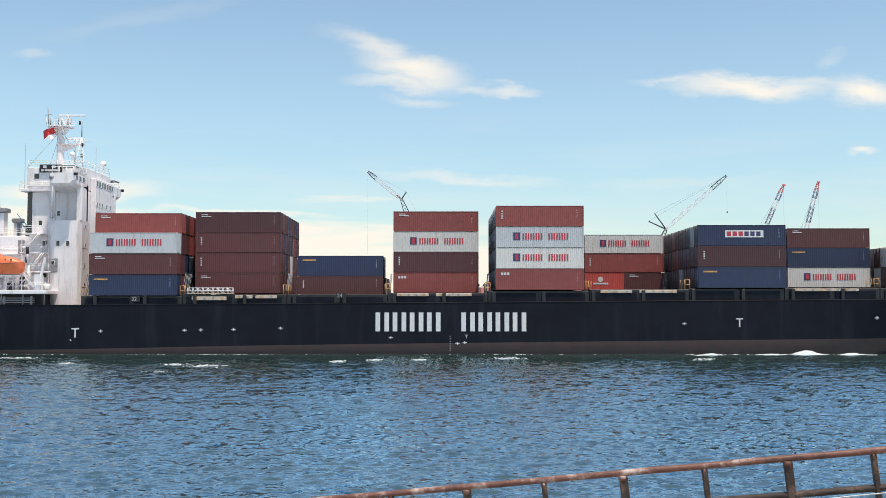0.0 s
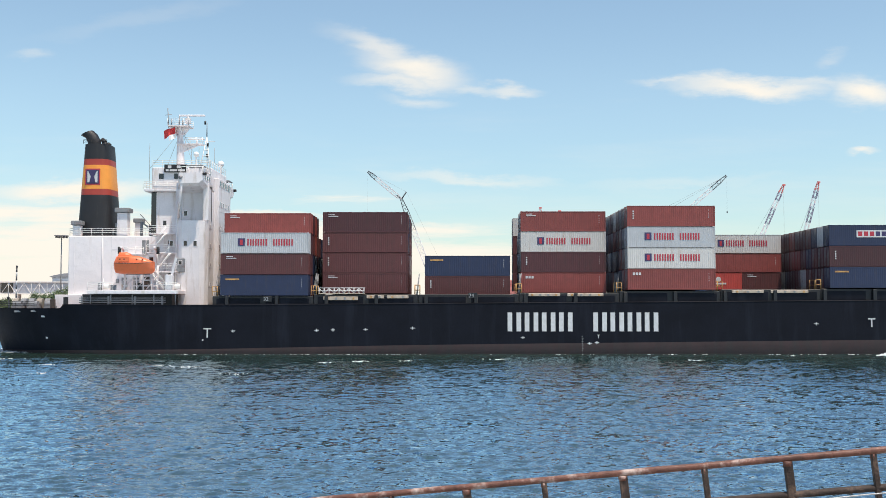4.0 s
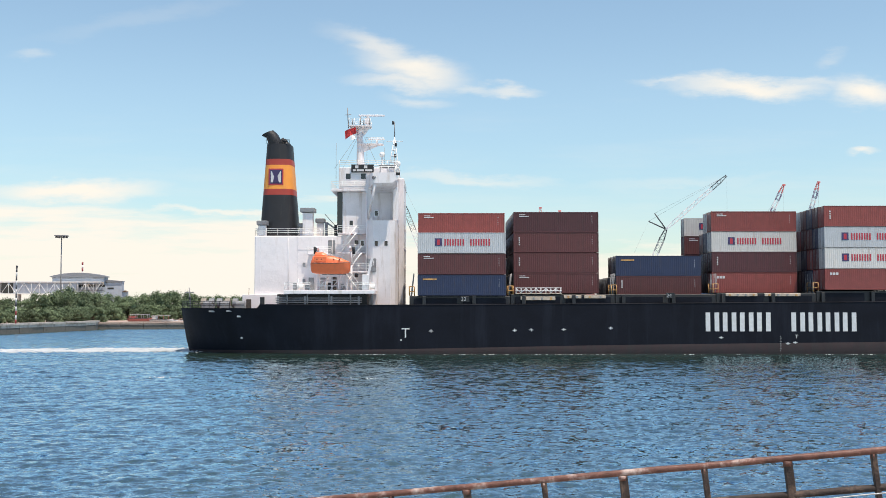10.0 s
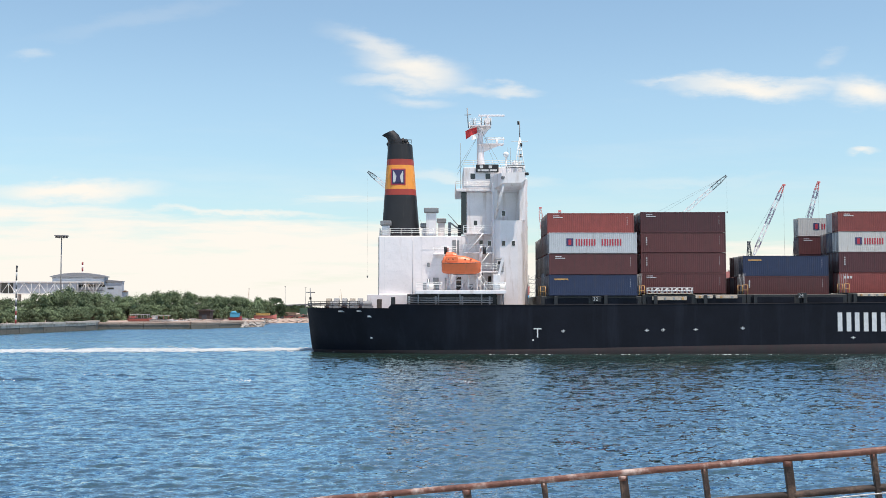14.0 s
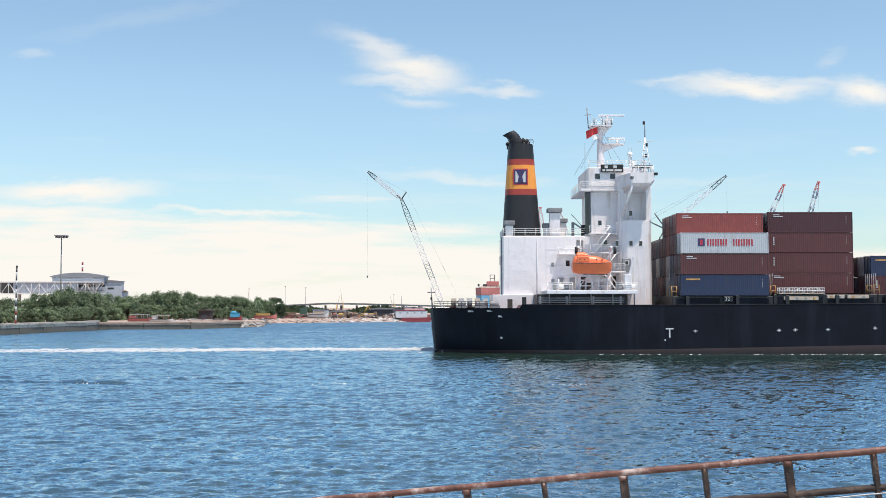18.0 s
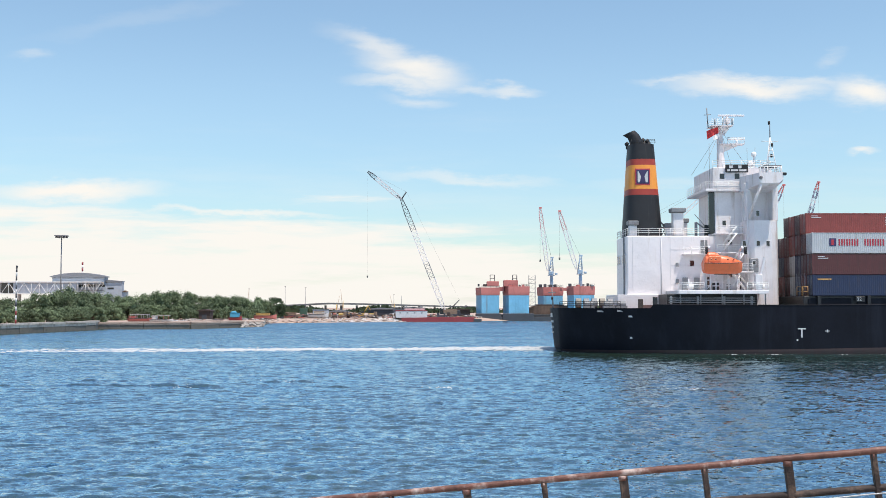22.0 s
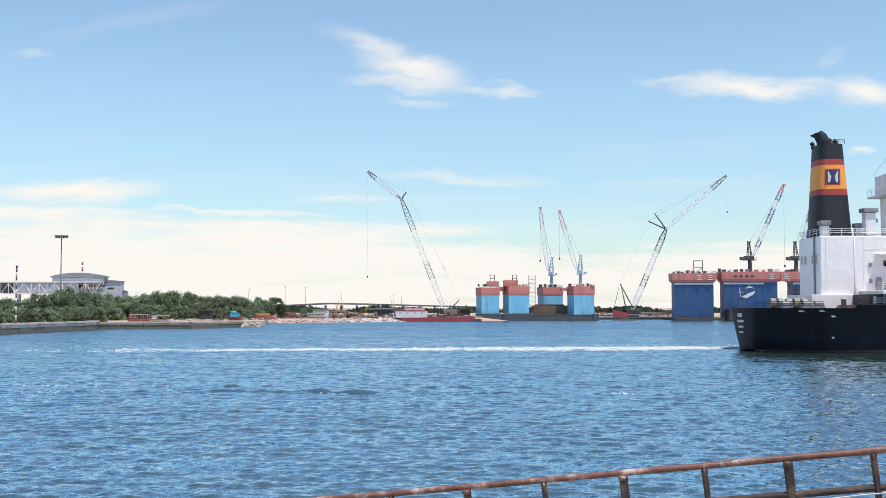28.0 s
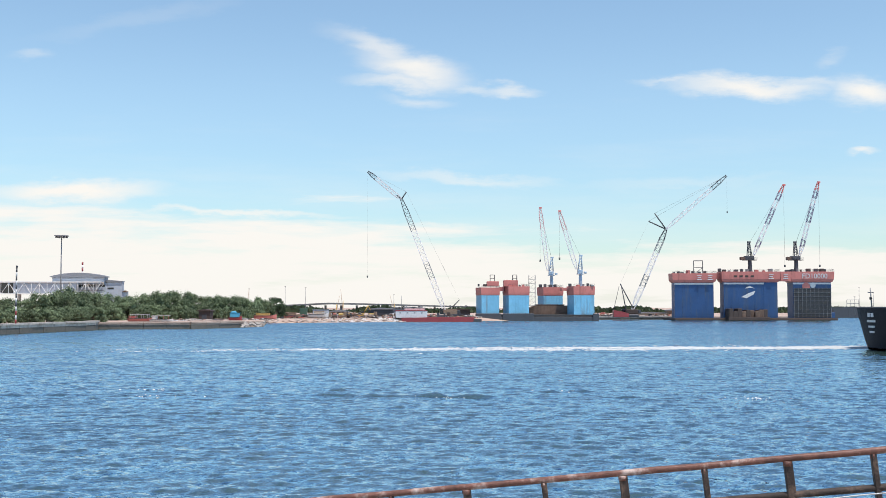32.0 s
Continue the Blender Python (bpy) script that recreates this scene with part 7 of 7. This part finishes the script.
# ---- the rusty handrail in front ----
def handrail():
    a, b = Vector((0.1495, 7.0, 5.41)), Vector((2.573, 6.55, 5.697))
    step = (b - a) / 5.0
    r = thing("handrail", pose(0, 0, 0), "rust-flaked tubular steel handrail on a sloping walkway", "railing")
    p0, p1 = a - step * 7, a + step * 9

    def bent(p, q, rad, n, seed, wob):
        s = Shape()
        rnd = random.Random(seed)
        k = 34
        rings = []
        d = (q - p).normalized()
        u = d.orthogonal().normalized()
        v = d.cross(u)
        for i in range(k + 1):
            c = p.lerp(q, i / k) + Vector((0, 0, rnd.uniform(-wob, wob)))
            rr = rad * rnd.uniform(0.97, 1.04)
            rings.append([c + (u * math.cos(t) + v * math.sin(t)) * rr for t in [2 * math.pi * j / n for j in range(n)]])
        return s.loft(rings)

    part("top_rail", bent(p0, p1, 0.0205, 12, 1, 0.0015), RUSTRAIL, r, "orange-brown rusted top rail with pale flaking paint")
    drop = Vector((0, 0.01, -0.222))
    part("middle_rail", bent(p0 + drop, p1 + drop, 0.021, 10, 2, 0.002), RUSTDARK, r, "dark rusted middle rail")
    drop2 = Vector((0, 0.01, -0.55))
    part("lower_rail", bent(p0 + drop2, p1 + drop2, 0.021, 10, 3, 0.002), RUSTDARK, r)
    for i in range(-7, 10):
        c = a + step * i
        w = 0.026 if i % 2 == 0 else 0.017
        s = Shape().box(c.x - w, c.x + w, c.y - 0.016, c.y + 0.016, c.z - 0.93, c.z - 0.012, 0.004)
        s.v = [(p[0] + (c.z - p[2]) * 0.115, p[1], p[2]) for p in s.v]
        po = part("post", s, RUSTDARK, r)
        part("weld", Shape().tube((c.x, c.y, c.z - 0.045), (c.x, c.y, c.z - 0.015), w * 1.0, w * 1.1, n=8), RUSTRAIL, po)
    rope = Shape()
    q0, q1 = a + step * 2.6 + Vector((0, -0.06, -0.262)), p1 + Vector((0, -0.06, -0.232))
    rope.path([q0.lerp(q1, i / 20) + Vector((0, 0, -0.008 * math.sin(math.pi * i / 5))) for i in range(21)], 0.0045, 6)
    part("rope", rope, LETTER, r, "thin white rope along the rail")
    # the walkway below
    s = Shape()
    s.grid([[(p0.x, 6.0, p0.z - 0.94), (p1.x, 6.0, p1.z - 0.94)], [(p0.x, p0.y + 0.3, p0.z - 0.94), (p1.x, p1.y + 0.3, p1.z - 0.94)], [(p0.x, p0.y + 0.3, -2), (p1.x, p1.y + 0.3, -2)]])
    single("pavement", s, CONCRETE, pose(0, 0, 0), "sloping concrete walkway under the handrail", "pavement", kind="structure")
    single("terrace", Shape().box(-12, 12, -14, 6.0, -2, 4.92, 0.03), CONCRETE, pose(0, 0, 0), "concrete terrace above the water", "terrace", kind="structure")


handrail()


# ---- foam and wake ----
def foam_material():
    mt = material("foam", (0.50, 0.54, 0.55), 0.7, vary=0.1, grain=2, fine=9, bump=0.05, by_island=0.12)
    return mt


FOAM = foam_material()


def flecks(spread, count, seed, size=(0.25, 1.3), z=(0.02, 0.3), skirt=0.06):
    """Low lens-shaped foam flecks strewn by spread(rnd) -> x, y."""
    rnd = random.Random(seed)
    vs, fs = [], []
    for i in range(count):
        x, y = spread(rnd)
        l = rnd.uniform(*size)
        w = min(l * 0.8, rnd.uniform(0.1, 0.36))
        zz = rnd.uniform(*z)
        n = len(vs)
        for j in range(7):
            t = 2 * math.pi * j / 7
            k = rnd.uniform(0.6, 1.1)
            vs.append((x + l * k * math.cos(t), y + w * k * math.sin(t), zz - skirt))
        vs.append((x, y, zz))
        fs += [(n + j, n + (j + 1) % 7, n + 7) for j in range(7)]
    me = bpy.data.meshes.new("foam")
    me.from_pydata(vs, [], fs)
    me.polygons.foreach_set("use_smooth", [True] * len(fs))
    me.materials.append(FOAM)
    return me


wash = []
SEG = 14.0
for k in range(12):
    x0 = -92 + k * SEG

    def along_wash(rnd, x0=x0):
        while True:
            x = x0 + rnd.uniform(0, SEG)
            strand = rnd.choice((-1, 1))
            if noise.noise((x * 0.22, strand * 5.0, 2.0)) + 0.55 * noise.noise((x * 0.9, strand * 3.0, 7.0)) > rnd.uniform(-0.75, 0.15):
                break
        mid = 162.0 + (x + 66) * 0.085
        return x - x0, mid + strand * (2.3 + 1.2 * math.sin(x * 0.09)) + rnd.gauss(0, 1.7) + 0.7 * math.sin(x * 0.21) + 0.4 * math.sin(x * 0.9) + (rnd.gauss(0, 4.0) if rnd.random() < 0.08 else 0)

    ob = new("foam_trail", flecks(along_wash, 3200, 40 + k, (0.08, 0.55), (-0.12, 0.21)))
    tagged(ob, "streaky white foam left by the ship's propeller", "foam", kind="stuff")
    ob.location = (x0, 0, 0)
    wash.append((ob, x0))


def side_foam(rnd):
    x = rnd.choice((rnd.uniform(20, 60), rnd.uniform(45, 142), rnd.uniform(85, 142)))
    return x, -0.25 - abs(rnd.gauss(0, 0.25)) + (0 if x > 22 else (22 - x) * 0.25)


hull_foam = tagged(new("hull_foam", flecks(side_foam, 900, 9, (0.05, 0.42), (-0.1, 0.05))), "thin broken foam along the ship's waterline", "foam", kind="stuff")
hull_foam.location = (ship_x(0), SIDE_Y, 0)
caps = []
for i, (u, d, L, hgt) in enumerate(((365, 119, 2.6, 0.35), (310, 122, 1.5, 0.3), (600, 129, 1.2, 0.3), (665, 131, 1.4, 0.35), (745, 133, 1.2, 0.3), (118, 124, 1.2, 0.3), (40, 138, 3.0, 0.25), (900, 137, 2.0, 0.25), (1250, 134, 1.8, 0.3))):
    x = (u - 784) * d / 1920.0
    me = flecks(lambda rnd, L=L: (rnd.gauss(0, L * 0.4), rnd.gauss(0, 0.4)), int(34 * L), 90 + i, (0.06, 0.24), (-0.02, hgt * 0.7))
    ob = tagged(new("whitecap", me), "small white breaking crest on the water", "foam", "whitecaps")
    caps.append((ob, x, d))


def splash(length, height, seed):
    """A low peaked crest of broken foam."""
    rnd = random.Random(seed)
    rows = []
    n = 40
    for i in range(n + 1):
        k = i / n
        x = (k - 0.45) * length
        h = height * math.exp(-((k - 0.45) / 0.22) ** 2) * rnd.uniform(0.75, 1.1) + 0.05 * rnd.random()
        rows.append([(x, -0.5 - 0.1 * rnd.random(), -0.25), (x, -0.25, h * 0.5 - 0.05), (x + 0.05 * rnd.random(), 0.0, h), (x, 0.25, h * 0.5 - 0.1), (x, 0.5, -0.25)])
    return Shape().grid(rows, smooth=True)


splashes = []
for x, y, L, hgt in ((117.5, -3.0, 5.0, 0.26), (131.0, -1.3, 7.0, 0.6), (126.0, -2.0, 6.0, 0.14), (137.0, -2.2, 6.0, 0.28)):
    ob = single("bow_splash", splash(L, hgt, int(x)), FOAM, pose(ship_x(0) + x, SIDE_Y + y, 0), "white crest of the wave along the ship's side", "foam", "side splashes")
    splashes.append((ob, x, y))


def wake_ridge(length, height, width, seed):
    """A long low wave crest with a broken outline."""
    nx, ny = 240, 26
    xs, ys = np.linspace(-length / 2, length / 2, nx), np.linspace(-1, 1, ny)
    rng = np.random.RandomState(seed)
    amp = np.zeros(nx)
    for k in range(7):
        amp += np.sin(xs * rng.uniform(0.05, 0.45) + rng.uniform(0, 6.28)) * 0.16
    amp = np.clip(0.62 + amp, 0.1, 1.2) * np.clip((1 - np.abs(xs) / (length / 2)) * 6, 0, 1)
    bend = 0.8 * np.sin(xs * 0.07 + seed) + 0.35 * np.sin(xs * 0.31)
    X = np.repeat(xs[:, None], ny, 1)
    Y = ys[None, :] * width + bend[:, None] - 0.05 * X
    Z = height * amp[:, None] * np.exp(-(ys[None, :] * 2.2) ** 2) - 0.2 - 0.5 * np.clip(1 - (1 - np.abs(xs) / (length / 2)) * 8, 0, 1)[:, None] - 0.25 * np.abs(ys[None, :]) ** 4
    for k in range(14):
        lam = rng.uniform(0.8, 3.0)
        a = rng.uniform(0, 6.28)
        Z += 0.016 * lam * np.sin(2 * math.pi / lam * (X * math.cos(a) + Y * math.sin(a)) + k)
    vs = [(X[i, j], Y[i, j], Z[i, j]) for i in range(nx) for j in range(ny)]
    fs = [(i * ny + j, (i + 1) * ny + j, (i + 1) * ny + j + 1, i * ny + j + 1) for i in range(nx - 1) for j in range(ny - 1)]
    me = bpy.data.meshes.new("wake_wave")
    me.from_pydata(vs, [], fs)
    me.polygons.foreach_set("use_smooth", [True] * len(fs))
    return me


wakes = []
for i, (L, hgt, w, y0, x0, vx, vy) in enumerate(((110, 0.33, 2.4, 112, -62, 2.2, -1.04), (80, 0.28, 2.2, 121, -84, 2.3, -1.1))):
    ob = single("wake_wave", wake_ridge(L, hgt, w, 3 + i), WATER, pose(x0, y0, 0), "long dark wake wave rolling off the ship", "wave", "wake waves")
    for j, cx in enumerate((-30, -8, 14, 33) if i == 0 else (-12, 20)):
        me = flecks(lambda rnd, cx=cx: (cx + rnd.gauss(0, 1.3) * abs(rnd.gauss(0, 1)), -0.05 * cx - 0.4 + rnd.gauss(0, 0.6)), 46, 200 + 10 * i + j, (0.03, 0.12), (-0.12, 0.14))
        cr = new("crest_foam", me)
        cr.parent = ob
        tagged(cr, kind="stuff")
    wakes.append((ob, x0, y0, vx, vy))


# ---- what moves ----
def motions():
    walk(ship, [(t, pose(ship_x(t), SIDE_Y, 0)) for t in TIMES])
    for ob, (x, y, z) in moving:
        walk(ob, [(t, pose(ship_x(t) + x, SIDE_Y + y, z)) for t in TIMES])
    walk(water, [(t, pose(2.0 - 0.25 * t, 4.0 - 0.3 * t, 0)) for t in (0, 8, 16, 24, 32)])
    walk(hull_foam, [(t, pose(ship_x(t), SIDE_Y, 0)) for t in TIMES])
    # the wash sinks as it ages behind the stern
    for ob, x0 in wash:
        rows = []
        for t in (0, 4, 8, 12, 16, 20, 24, 28, 32):
            age = max(0.0, t - (x0 - KNOTS_X0) / SPEED)
            rows.append((t, pose(x0, 0, -0.0074 * age)))
        walk(ob, rows)
    for ob, x, d in caps:
        walk(ob, [(t, pose(x - 0.4 * t, d - 0.35 * t, 0.02 - 0.03 * t)) for t in (0, 8, 16, 24, 32)])
    # the side splashes fall back along the hull and die away
    for ob, x, y in splashes:
        walk(ob, [(t, pose(ship_x(t) + x - 2.0 * t, SIDE_Y + y - 0.6 * t, -0.05 * t)) for t in (0, 2, 4, 8, 16, 32)])
    for ob, x, y, vx, vy in wakes:
        walk(ob, [(t, pose(x + vx * t, y + vy * t, 0)) for t in (0, 8, 16, 24, 32)])


motions()
